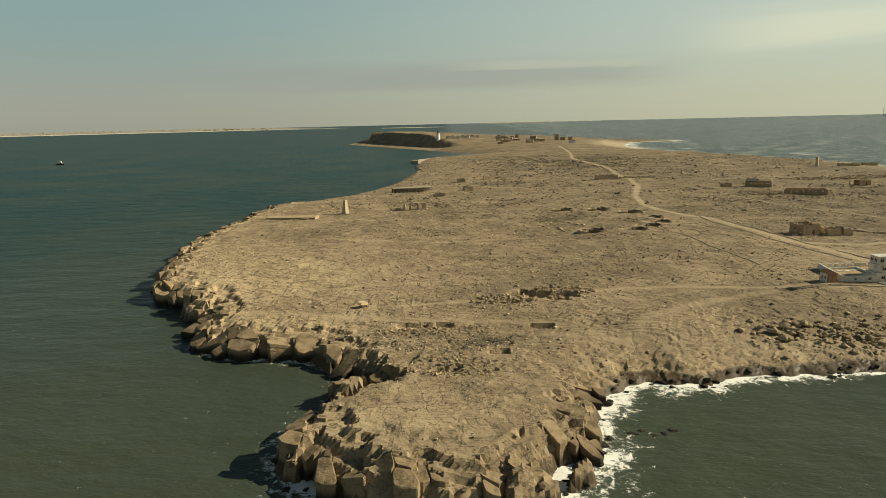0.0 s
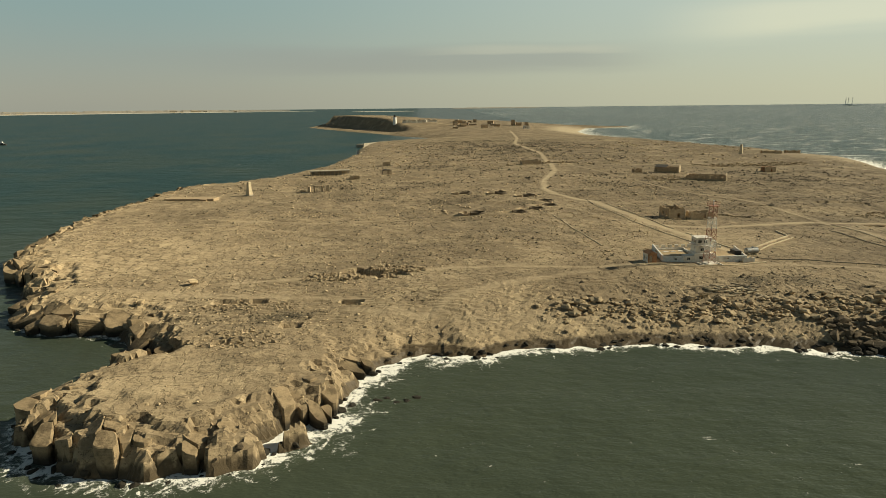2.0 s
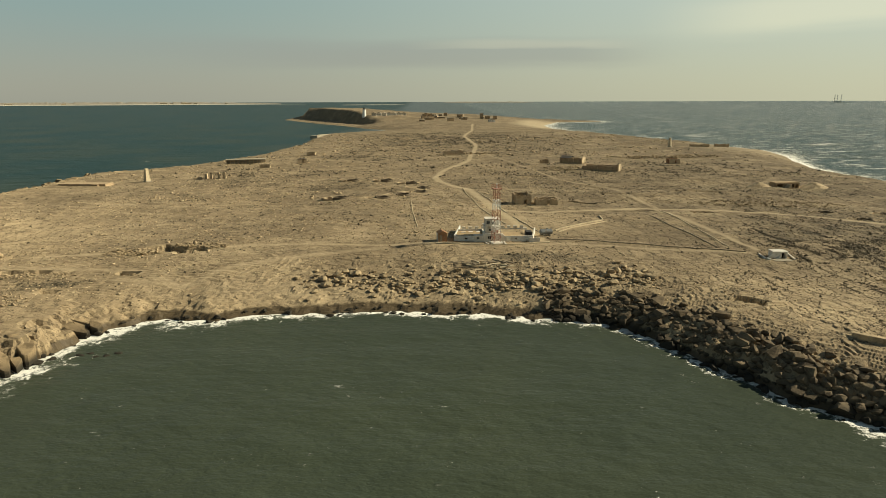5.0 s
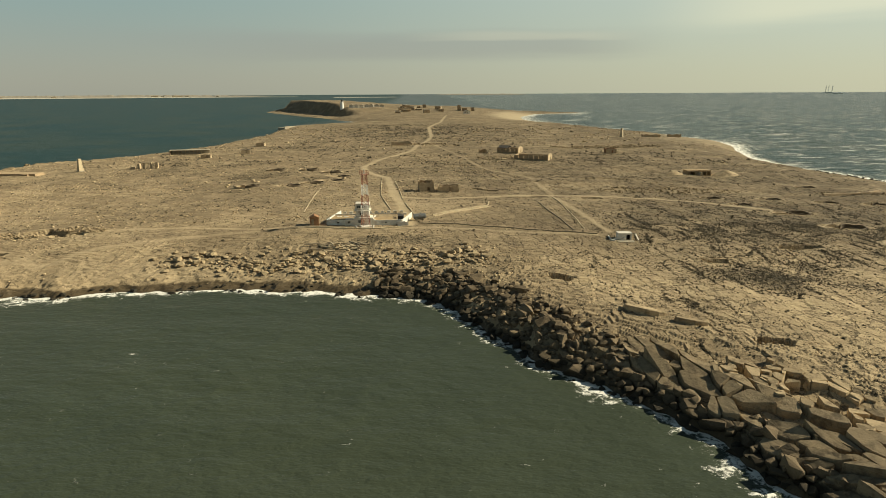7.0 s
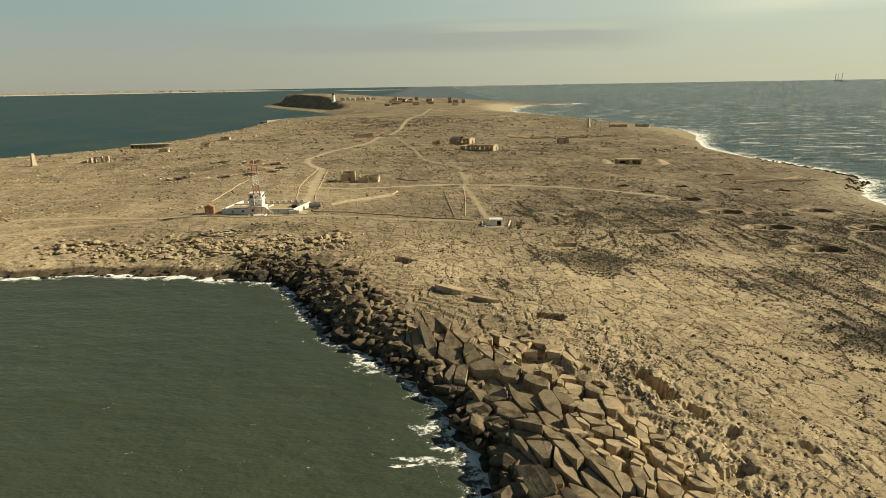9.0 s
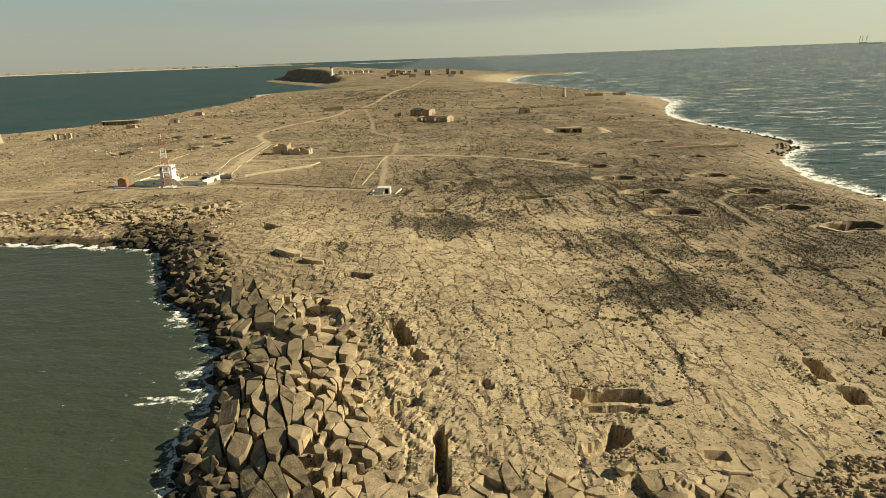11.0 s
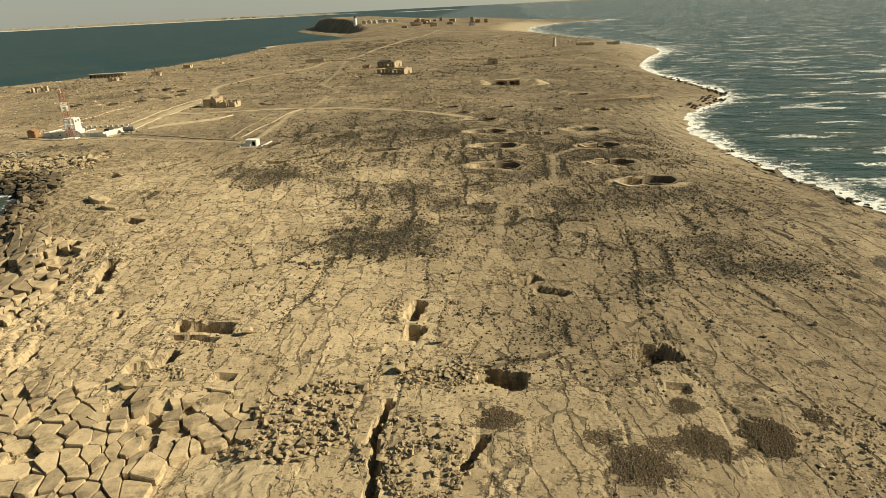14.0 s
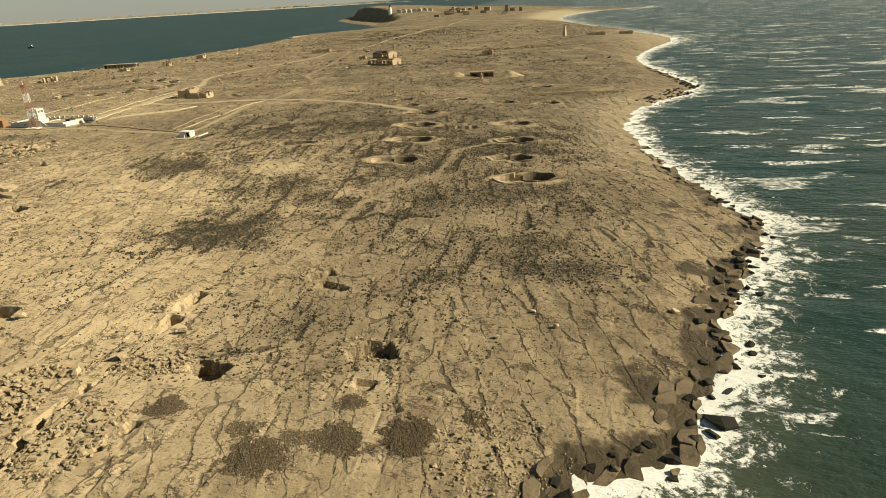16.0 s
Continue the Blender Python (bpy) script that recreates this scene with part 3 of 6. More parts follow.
    ledge = -(np.where(part_way < 0.78, part_way / 0.78, (1 - part_way) / 0.22) - 0.5) * (0.25 + 0.75 * hash2(np.floor(strip), np.floor(strip) * 0 + 1, 46)) * smooth(fbm(x, y, 13, 2, 48), 0.05, 0.3)
    # blocks that have broken apart near the water
    shelf = np.clip(smooth(d, 12, 3) * west * 0.8 + smooth(d, 22, 5) * (0.4 * slant + 0.05 * cove + 0.03), 0, 1) * smooth(y, 420, 330) + 0.75 * bell(x, y, 178, 18, 14, 30) + 0.7 * bell(x, y, 205, 2, 16, 6)
    shelf = np.clip(shelf, 0, 1) * smooth(d, 0.1, 1.5)
    # troughs under the slabs of the southern shore
    trough = 1.25 * smooth(d, 0.6, 3) * smooth(d, 23, 14) * smooth(y, 72, 62) * smooth(x + 0.45 * y, 212, 204) * smooth(x, 134, 140)
    trough = np.maximum(trough, 0.7 * smooth(y + 0.1 * (x - 186) - 1.5 * np.sin(x), 9.5, 8) * smooth(x, 184, 188) * smooth(x, 226, 222))
    shelf = shelf * (1 - 0.9 * smooth(trough, 0, 0.5)) * (1 - 0.7 * west)
    bx, by = x + fbm(x, y, 6, 2, 51) * 1.2, y + fbm(x, y, 6, 2, 52) * 1.2
    e1, o1, t1 = cells((bx * 0.93 + by * 0.36) / 2.7, (by * 0.93 - bx * 0.36) / 5.5, 61)
    e2, o2, t2 = cells(bx / 1.6, by / 1.9, 71)
    outer = smooth(d, 13, 3)
    z = z + rough * shelf * ((o1 - 0.5) * (0.5 + 0.9 * outer) + t1 * 1.3 - smooth(e1, 0.13, 0.03) * (0.7 + 0.8 * outer) + (o2 - 0.5) * 0.28 + t2 * 0.5 - smooth(e2, 0.10, 0.02) * 0.28)
    z = z - trough
    # the cliffs' thick beds stand back one above another
    layer = z / 1.15 + fbm(x, y, 14, 2, 155) * 1.6
    z = z + np.clip(west * 1.6, 0, 1) * smooth(d, 16, 8) * smooth(y, 400, 330) * 1.15 * (np.floor(layer) + smooth(layer - np.floor(layer), 0.55, 0.95) - layer + 0.4)
    # thin beds that step up from the shore
    bed = fbm(x, y, 22, 4, 81) * 6 + fbm(x, y, 5, 3, 83) * 1.6 + d * 0.22
    steps = np.floor(bed) + smooth(bed - np.floor(bed), 0.86, 0.98) - bed + 0.5
    z = z + rough * steps * 0.30 * (1 - 0.85 * side) * (1 - 0.85 * smooth(x, 212, 232)) * (1 - 0.6 * bell(x, y, 2, 90, 30, 22)) * smooth(d, 55, 14) * smooth(y, 420, 330)
    z = z + rough * (-(0.13 - 0.05 * side) * joint * smooth(d, 1, 4) + 0.3 * side * ledge + ((own - 0.5) * 0.09 + tilt * 0.16) * field + fbm(x, y, 3.2, 4, 91, 0.6) * 0.11 + fbm(x, y, 0.9, 2, 95) * 0.06)
    z = z + rough * smooth(y, 130, 220) * smooth(d, 4, 14) * (fbm(x, y, 9, 3, 97) * 0.5 + fbm(x, y, 24, 2, 98) * 0.8)
    spoil = np.zeros(x.shape)
    for px, py, r in EAST_PITS + BACK_PITS + WEST_PITS:
        q = np.hypot(x - px, (y - py) * 1.12)
        entry = np.hypot((x - px + r * 1.55) / 1.5, y - py + 0.3)
        z = z - 2.1 * smooth(q, r * 1.06, r * 0.92) - 1.3 * smooth(entry, r * 0.80, r * 0.5) * smooth(q, r * 0.9, r * 1.05)
        heap = np.exp(-((q - r * 1.4) / (r * 0.28)) ** 2) * np.clip(0.5 + 1.2 * value_noise(x * 0.45, y * 0.45, 167), 0, 1)
        z = z + 0.38 * heap
        spoil = np.maximum(spoil, np.maximum(0.95 * smooth(entry, r * 1.15, r * 0.7), 0.75 * heap))
    for px, py, a, b, turn, deep in DENTS:
        c, s = math.cos(radians(turn)), math.sin(radians(turn))
        u, v = (x - px) * c + (y - py) * s, (y - py) * c - (x - px) * s
        q = np.maximum(np.abs(u) / a, np.abs(v) / b) + 0.5 * value_noise(x * 0.8, y * 0.8, 9)
        z = z - 1.2 * deep * smooth(q, 1.1, 0.88)
        spoil = np.maximum(spoil, 0.3 * smooth(np.hypot(u / (a + 1.6), v / (b + 1.6)), 1.2, 0.7))
    z = np.where(d < 0, np.minimum(z, SEA_Z) + np.clip(d * 0.4, -5, 0), z)
    # where the scrub grows
    lines = smooth(edge, wide * 2.0, wide * 0.5)
    dense = np.zeros(x.shape)
    for px, py, a, b, thick in SCRUB_PATCHES:
        dense = np.maximum(dense, thick * bell(x, y, px, py, a, b))
    drift = fbm(x * 0.83 + y * 0.56, y * 0.83 - x * 0.56, 14, 5, 103, 0.6, 0.7)
    dense = dense * smooth(drift + dense * 0.9, 0.05, 0.5)
    scrub = dense * (0.75 + 0.8 * fbm(x * 0.83 + y * 0.56, y * 0.83 - x * 0.56, 7, 5, 101, 0.6, 0.7)) + (0.15 + dense) * field * lines * 0.65 * (1 - side) + 0.03
    scrub = np.clip(scrub, 0, 1) * smooth(d, 6, 20) * (1 - road) * (1 - spoil)
    # wet rock; the west terms carry the dark higher as painted cliff shade
    wet = smooth(z + 0.35 * fbm(x, y, 4, 3, 111), SEA_Z + 1.7 - 0.9 * east + 1.5 * west, SEA_Z + 0.4 - 0.2 * east + 0.8 * west) * (1 - 0.8 * east * smooth(y, 95, 115))
    wet = np.maximum(wet, smooth(d + 4 * fbm(x, y, 4, 3, 113) + 9 * fbm(x, y, 8, 3, 115), 8.0, 2.0) * smooth(x, 275, 290) * smooth(y, 115, 85) * 0.8) * smooth(y, 900, 600)
    sand = smooth(y, 780, 900) * smooth(x, 200, 255) * smooth(d, 75, 30) * smooth(y, 1230, 1120) + 0.4 * smooth(x, 275, 300) * smooth(y, 90, 130) * smooth(y, 260, 200) * smooth(d, 26, 8)
    sand = sand + 0.6 * bell(x, y, 224, -3, 5, 4) + 0.7 * bell(x, y, 345, 490, 25, 60) + 0.35 * bell(x, y, 75, 117, 38, 5)
    pale = np.clip(smooth(x + 0.3 * y, 150, 200) * smooth(y, 150, 95) * (1 - 0.5 * smooth(x + fbm(x, y, 20, 3, 171) * 24, 205, 265)) + 0.35 * smooth(d, 18, 4) * (1 - bell(x, y, 2, 92, 34, 26)) + 0.55 * bell(x, y, -45, 165, 35, 40) + 0.4 * bell(x, y, 110, 180, 30, 40) + 0.22 * smooth(x, 175, 125) + 0.3 * smooth(x, 120, 240) * smooth(x, 275, 245), 0, 1)
    pale = pale * (1 - 0.35 * bell(x, y, 165, 50, 22, 45)) * (1 - 0.45 * smooth(x + 0.25 * y, 232, 275))
    return z, d, dict(pale=pale, side=side, jointed=np.clip(smooth(x, 60, 190) * smooth(y, 360, 240) + 0.35 * smooth(d, 4, 10) + 0.5 * bell(x, y, -50, 165, 40, 40), 0, 1) * smooth(d, 0.5, 4), seam=lines * field * (1 - side), trough=trough, scrub=scrub, road=road, wet=np.clip(wet, 0, 1), sand=np.clip(sand, 0, 1), spoil=spoil, shelf=shelf)


def spaced(*stops):
    """Coordinates from stop to stop: (start, step), ..., (end, step)."""
    out = []
    for (a, step), (b, after) in zip(stops[:-1], stops[1:]):
        count = max(1, int(round((b - a) / (0.5 * (step + after)))))
        k = np.arange(count) / count
        out.append(a + (b - a) * (k * step * 2 / (step + after) + k * k * (after - step) / (step + after)))
    return np.concatenate(out + [[stops[-1][0]]])


def grid_mesh(name, xs, ys, z, keep, attributes, material, kind, label):
    ny, nx = z.shape
    gx, gy = np.meshgrid(xs, ys)
    quad = keep[:-1, :-1] | keep[1:, :-1] | keep[:-1, 1:] | keep[1:, 1:]
    j, i = np.nonzero(quad)
    base = j * nx + i
    faces = np.stack([base, base + 1, base + nx + 1, base + nx], 1)
    used = np.unique(faces)
    index = np.zeros(nx * ny, np.int32)
    index[used] = np.arange(len(used))
    faces = index[faces].astype(np.int32)
    co = np.stack([gx.ravel(), gy.ravel(), z.ravel()], 1)[used]
    me = bpy.data.meshes.new(name)
    me.vertices.add(len(co))
    me.vertices.foreach_set("co", co.ravel().astype(np.float32))
    me.loops.add(faces.size)
    me.loops.foreach_set("vertex_index", faces.ravel())
    me.polygons.add(len(faces))
    me.polygons.foreach_set("loop_start", np.arange(0, faces.size, 4, dtype=np.int32))
    flat = (attributes["shelf"] > 0.12) | (gy < 230) if "shelf" in attributes else np.zeros(z.shape, bool)
    me.polygons.foreach_set("use_smooth", ~flat[:-1, :-1][j, i])
    for key, values in attributes.items():
        a = me.attributes.new(key, "FLOAT", "POINT")
        a.data.foreach_set("value", values.ravel()[used].astype(np.float32))
    me.update(calc_edges=True)
    me.validate()
    me.materials.append(material)
    return tagged(new(name, me), label, name.replace("_", " "), kind=kind)


xs = spaced((-260, 30), (-115, 1.2), (-60, 0.7), (30, 0.6), (130, 0.55), (155, 0.36), (262, 0.36), (275, 0.3), (322, 0.34), (380, 3), (460, 14))
ys = spaced((-45, 0.8), (-8, 0.34), (60, 0.36), (135, 0.5), (220, 0.9), (420, 2.4), (900, 6), (1200, 10), (1700, 18))
gx, gy = np.meshgrid(xs, ys)
ground_z, ground_d, kinds = land(gx, gy)
seam_map, trough_map = kinds.pop("seam"), kinds.pop("trough")
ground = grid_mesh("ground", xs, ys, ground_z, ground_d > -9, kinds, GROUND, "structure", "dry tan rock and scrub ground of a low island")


def height(x, y, table=None):
    """Height of the built ground sheet, or another of its maps, at one place."""
    i = int(np.clip(np.searchsorted(xs, x) - 1, 0, len(xs) - 2))
    j = int(np.clip(np.searchsorted(ys, y) - 1, 0, len(ys) - 2))
    fx, fy = (x - xs[i]) / (xs[i + 1] - xs[i]), (y - ys[j]) / (ys[j + 1] - ys[j])
    g = ground_z if table is None else table
    return float((g[j, i] * (1 - fx) + g[j, i + 1] * fx) * (1 - fy) + (g[j + 1, i] * (1 - fx) + g[j + 1, i + 1] * fx) * fy)


# ---- the sea ----
sx = spaced((-4990, 500), (-600, 40), (-130, 2.2), (420, 2.2), (900, 30), (4990, 450))
sy = spaced((-1200, 300), (-70, 3), (-40, 1.6), (130, 1.6), (420, 4), (900, 10), (1800, 60), (4990, 300))
wx, wy = np.meshgrid(sx, sy)
sea_d = -inland(wx, wy)
far = np.hypot(wx - 150, wy)
chop = np.clip(smooth(wx, 280, 330) + 0.35 * smooth(wx, 150, 240) * smooth(wy, 600, 900), 0, 1) * 0.95 + 0.05
chop = np.where(wy < 60, np.maximum(chop, 0.3), chop)
chop = np.maximum(chop, 0.42 * bell(wx, wy, 85, 60, 60, 50))
surf_width = 5.0 + 9 * smooth(wx, 270, 310) - 3.0 * smooth(wx, -25, -60) + 9.0 * bell(wx, wy, 18, 84, 30, 26) + 4.0 * bell(wx, wy, -16, 76, 12, 16)
surf_width = surf_width + 45 * smooth(wy, 350, 600) * smooth(wx, 250, 300)
surf = np.clip(1 - sea_d / surf_width, 0, 1) ** 1.3 * (1 - 0.75 * smooth(wy, 115, 200) * smooth(wx, 20, -20) - 0.35 * bell(wx, wy, -20, 108, 12, 8))
surf = surf * (1 - 0.28 * smooth(wy, 350, 600))
sheltered = smooth(wx, 60, -60) * smooth(wy, 60, 320)
swells = fbm(wx, wy * 2.2, 16, 3, 121) * 0.55 * chop + fbm(wx, wy, 5, 2, 131) * 0.12
sea_z = SEA_Z + swells * smooth(far, 700, 300) + 25.5 * (np.clip((far - 1500) / 3480, 0, 1) ** 1.6)
sea = grid_mesh("sea", sx, sy, sea_z, (sea_d > -5) & (far < 5600), dict(surf=surf, chop=chop, west=sheltered), SEA, "structure", "choppy grey-green sea with white surf along the rocks")
sea["category"] = "water"

# ---- small makers ----
def part(name, bm, material, parent=None, label=""):
    me = bpy.data.meshes.new(name)
    bm.normal_update()
    bm.to_mesh(me)
    bm.free()
    me.materials.append(material)
    ob = new(name, me)
    if parent:
        ob.parent = parent
    if label:
        ob["label"] = label
    return ob


def thing(name, x, y, z, turn=0.0, label="", category="", group=""):
    ob = new(name)
    ob.empty_display_size = 0.2
    ob.matrix_world = pose(x, y, z, 0, 0, turn)
    return tagged(ob, label, category or name.replace("_", " "), group)


def box(bm, x0, x1, y0, y1, z0, z1, taper=0.0, turn=None):
    """A box between two corners; taper narrows its top."""
    cx, cy = (x0 + x1) / 2, (y0 + y1) / 2
    low = [(x0, y0), (x1, y0), (x1, y1), (x0, y1)]
    vs = [bm.verts.new((x, y, z0)) for x, y in low] + [bm.verts.new((cx + (x - cx) * (1 - taper), cy + (y - cy) * (1 - taper), z1)) for x, y in low]
    for f in ((3, 2, 1, 0), (4, 5, 6, 7), (0, 1, 5, 4), (1, 2, 6, 5), (2, 3, 7, 6), (3, 0, 4, 7)):
        bm.faces.new([vs[i] for i in f])
    if turn is not None:
        bmesh.ops.transform(bm, matrix=turn, verts=vs)
    return vs


def box_bm(*a, **k):
    bm = bmesh.new()
    box(bm, *a, **k)
    return bm


def bevelled(bm, width=0.03):
    bmesh.ops.bevel(bm, geom=list(bm.edges), offset=width, segments=1, affect="EDGES")
    return bm


def bar(bm, a, b, r, sides=6):
    """A round bar from a to b."""
    a, b = Vector(a), Vector(b)
    turn = (b - a).to_track_quat("Z", "Y").to_matrix()
    rings = []
    for p in (a, b):
        rings.append([bm.verts.new(p + turn @ Vector((r * math.cos(2 * math.pi * i / sides), r * math.sin(2 * math.pi * i / sides), 0))) for i in range(sides)])
    for i in range(sides):
        bm.faces.new((rings[0][i], rings[0][(i + 1) % sides], rings[1][(i + 1) % sides], rings[1][i]))
    bm.faces.new(rings[0][::-1])
    bm.faces.new(rings[1])


def prism(bm, outline, y0, y1):
    """An upright outline in x and z, thickened from y0 to y1."""
    a = [bm.verts.new((x, y0, z)) for x, z in outline]
    b = [bm.verts.new((x, y1, z)) for x, z in outline]
    n = len(outline)
    bm.faces.new(a)
    bm.faces.new(b[::-1])
    for i in range(n):
        bm.faces.new((a[(i + 1) % n], a[i], b[i], b[(i + 1) % n]))


def pierced(length, high, thick, holes=(), ragged=0.0, seed=0):
    """A wall along x from 0 to length with openings (x0, x1, z0, z1), as one body; ragged breaks its top."""
    rnd = random.Random(seed)
    bm = bmesh.new()
    ends = {0.0, length, *[v for h in holes for v in h[:2]]}
    if ragged:
        ends |= {length * k / 9 for k in range(1, 9) if all(abs(length * k / 9 - e) > 0.12 for e in ends)}
    ends = sorted(ends)
    rows = sorted({-0.6, *[v for h in holes for v in h[2:] if v < high - ragged - 0.05]})
    tops = [high - ragged * rnd.random() for _ in ends]
    grid = [[(x, z) for z in rows] + [(x, top)] for x, top in zip(ends, tops)]
    faces = [[bm.verts.new((x, s * thick / 2, z)) for x, z in column] for s in (-1, 1) for column in grid]
    n, m = len(ends), len(rows)

    def solid(i, j):
        if not (0 <= i < n - 1 and 0 <= j < m):
            return False
        x, z = (ends[i] + ends[i + 1]) / 2, rows[j] + 0.01
        return not any(h[0] < x < h[1] and h[2] <= z + 0.001 < h[3] for h in holes)

    for i in range(n - 1):
        for j in range(m):
            if not solid(i, j):
                continue
            a, b = [[side[i][j], side[i + 1][j], side[i + 1][j + 1], side[i][j + 1]] for side in (faces[:n], faces[n:])]
            bm.faces.new(a)
            bm.faces.new(b[::-1])
            for k, (di, dj) in enumerate(((0, -1), (1, 0), (0, 1), (-1, 0))):
                if not solid(i + di, j + dj):
                    bm.faces.new((a[(k + 1) % 4], a[k], b[k], b[(k + 1) % 4]))
    bmesh.ops.delete(bm, geom=[v for v in bm.verts if not v.link_faces], context="VERTS")
    return bm


def turned(bm, x=0.0, y=0.0, z=0.0, turn=0.0):
    bmesh.ops.transform(bm, matrix=pose(x, y, z, 0, 0, turn), verts=bm.verts)
    return bm


# ---- rocks ----
def rock_bm(rnd, flat=0.75, square=0.5, points=15):
    """An angular block about one metre across; square pulls it towards a box."""
    bm = bmesh.new()
    for k in range(points):
        v = Vector((rnd.gauss(0, 1), rnd.gauss(0, 1), rnd.gauss(0, 1))).normalized()
        cube = v / max(abs(c) for c in v)
        p = (v * (1 - square) + cube * square * 0.92) * rnd.uniform(0.44, 0.56)
        bm.verts.new((p.x, p.y, p.z * flat))
    hull = bmesh.ops.convex_hull(bm, input=bm.verts)
    bmesh.ops.delete(bm, geom=[g for g in hull["geom_interior"] if isinstance(g, bmesh.types.BMVert)], context="VERTS")
    bmesh.ops.dissolve_limit(bm, angle_limit=0.16, verts=bm.verts, edges=bm.edges)
    bm.normal_update()
    return bm


def rock_meshes(count, material, seed, flat, chips):
    rnd = random.Random(seed)
    out = []
    for k in range(count):
        bm = rock_bm(rnd, flat, chips)
        me = bpy.data.meshes.new("boulder")
        bm.to_mesh(me)
        bm.free()
        me.materials.append(material)
        out.append(me)
    return out


def joined(name, meshes, places, material, label, category):
    """One mesh out of many small copies. places: rows of x, y, z, turn, tip, sx, sy, sz."""
    rnd = random.Random(5)
    shapes = []
    for me in meshes:
        co = np.array([v.co[:] for v in me.vertices])
        shapes.append((co, [tuple(p.vertices) for p in me.polygons]))
    verts, faces, base = [], [], 0
    for x, y, z, turn, tip, sx, sy, sz in places:
        co, polys = shapes[rnd.randrange(len(shapes))]
        m = np.array(pose(0, 0, 0, tip, tip * 0.7, turn).to_3x3()) @ np.diag((sx, sy, sz))
        verts.append(co @ m.T + (x, y, z))
        faces.extend([tuple(i + base for i in f) for f in polys])
        base += len(co)
    me = bpy.data.meshes.new(name)
    me.from_pydata(np.concatenate(verts).tolist(), [], faces)
    me.materials.append(material)
    return tagged(new(name, me), label, category, kind="stuff")


BOULDERS = rock_meshes(18, BOULDER, 11, 0.85, 0.5)
CLIFF_BLOCKS = rock_meshes(14, BEDROCK, 12, 0.85, 0.75)
STONES = rock_meshes(8, STONE, 13, 0.8, 0.4)
rock_rnd = random.Random(77)


def lattice(x0, x1, y0, y1, a, b, turn):
    """Jittered lattice points in a box of the plan, with cells a by b turned by degrees."""
    c, s = math.cos(radians(turn)), math.sin(radians(turn))
    cx, cy, r = (x0 + x1) / 2, (y0 + y1) / 2, math.hypot(x1 - x0, y1 - y0) / 2
    out = []
    for i in range(-int(r / a) - 1, int(r / a) + 2):
        for j in range(-int(r / b) - 1, int(r / b) + 2):
            u, v = (i + 0.5 * (j % 2) + rock_rnd.uniform(-0.25, 0.25)) * a, (j + rock_rnd.uniform(-0.22, 0.22)) * b
            x, y = cx + u * c - v * s, cy + u * s + v * c
            if x0 < x < x1 and y0 < y < y1:
                out.append((x, y))
    return out


def near_shore(points, lo, hi):
    px, py = np.array([p[0] for p in points]), np.array([p[1] for p in points])
    d = inland(px, py)
    return [(p[0], p[1], float(k)) for p, k in zip(points, d) if lo < k < hi]


singles, heap = [], []
SLANT = 22.0     # the slanting shore runs this many degrees west of north
# tumbled boulders along the slanting shore
for x, y, d in near_shore(lattice(112, 172, 2, 116, 1.35, 1.35, 20), -1.2, 11):
    if d > (4.6 if y < 62 else 9) and rock_rnd.random() < (0.95 if y < 62 else 0.5):
        continue
    if y < 8 or d < 0 and rock_rnd.random() < 0.4:
        continue
    s = rock_rnd.uniform(0.8, 2.0)
    if rock_rnd.random() < 0.15:
        s *= 1.6
    singles.append((x, y, max(height(x, y) + height(x, y, trough_map) * 0.4, SEA_Z - 0.3) + 0.12 * s, rock_rnd.uniform(0, 360), rock_rnd.uniform(-16, 16), s * 1.25, s * rock_rnd.uniform(0.65, 1.0), s * rock_rnd.uniform(0.7, 1.05)))


def open_pit(x, y):
    return any(math.hypot(x - px, y - py) < max(a, b) + 0.6 for px, py, a, b, turn, deep in DENTS)


def clipped(poly, ax, ay, limit):
    """The part of a convex outline where ax * u + ay * v is at most the limit."""
    out = []
    for (u, v), (p, q) in zip(poly, poly[1:] + poly[:1]):
        a, b = ax * u + ay * v - limit, ax * p + ay * q - limit
        if a <= 0:
            out.append((u, v))
        if a * b < 0:
            k = a / (a - b)
            out.append((u + k * (p - u), v + k * (q - v)))
    return out


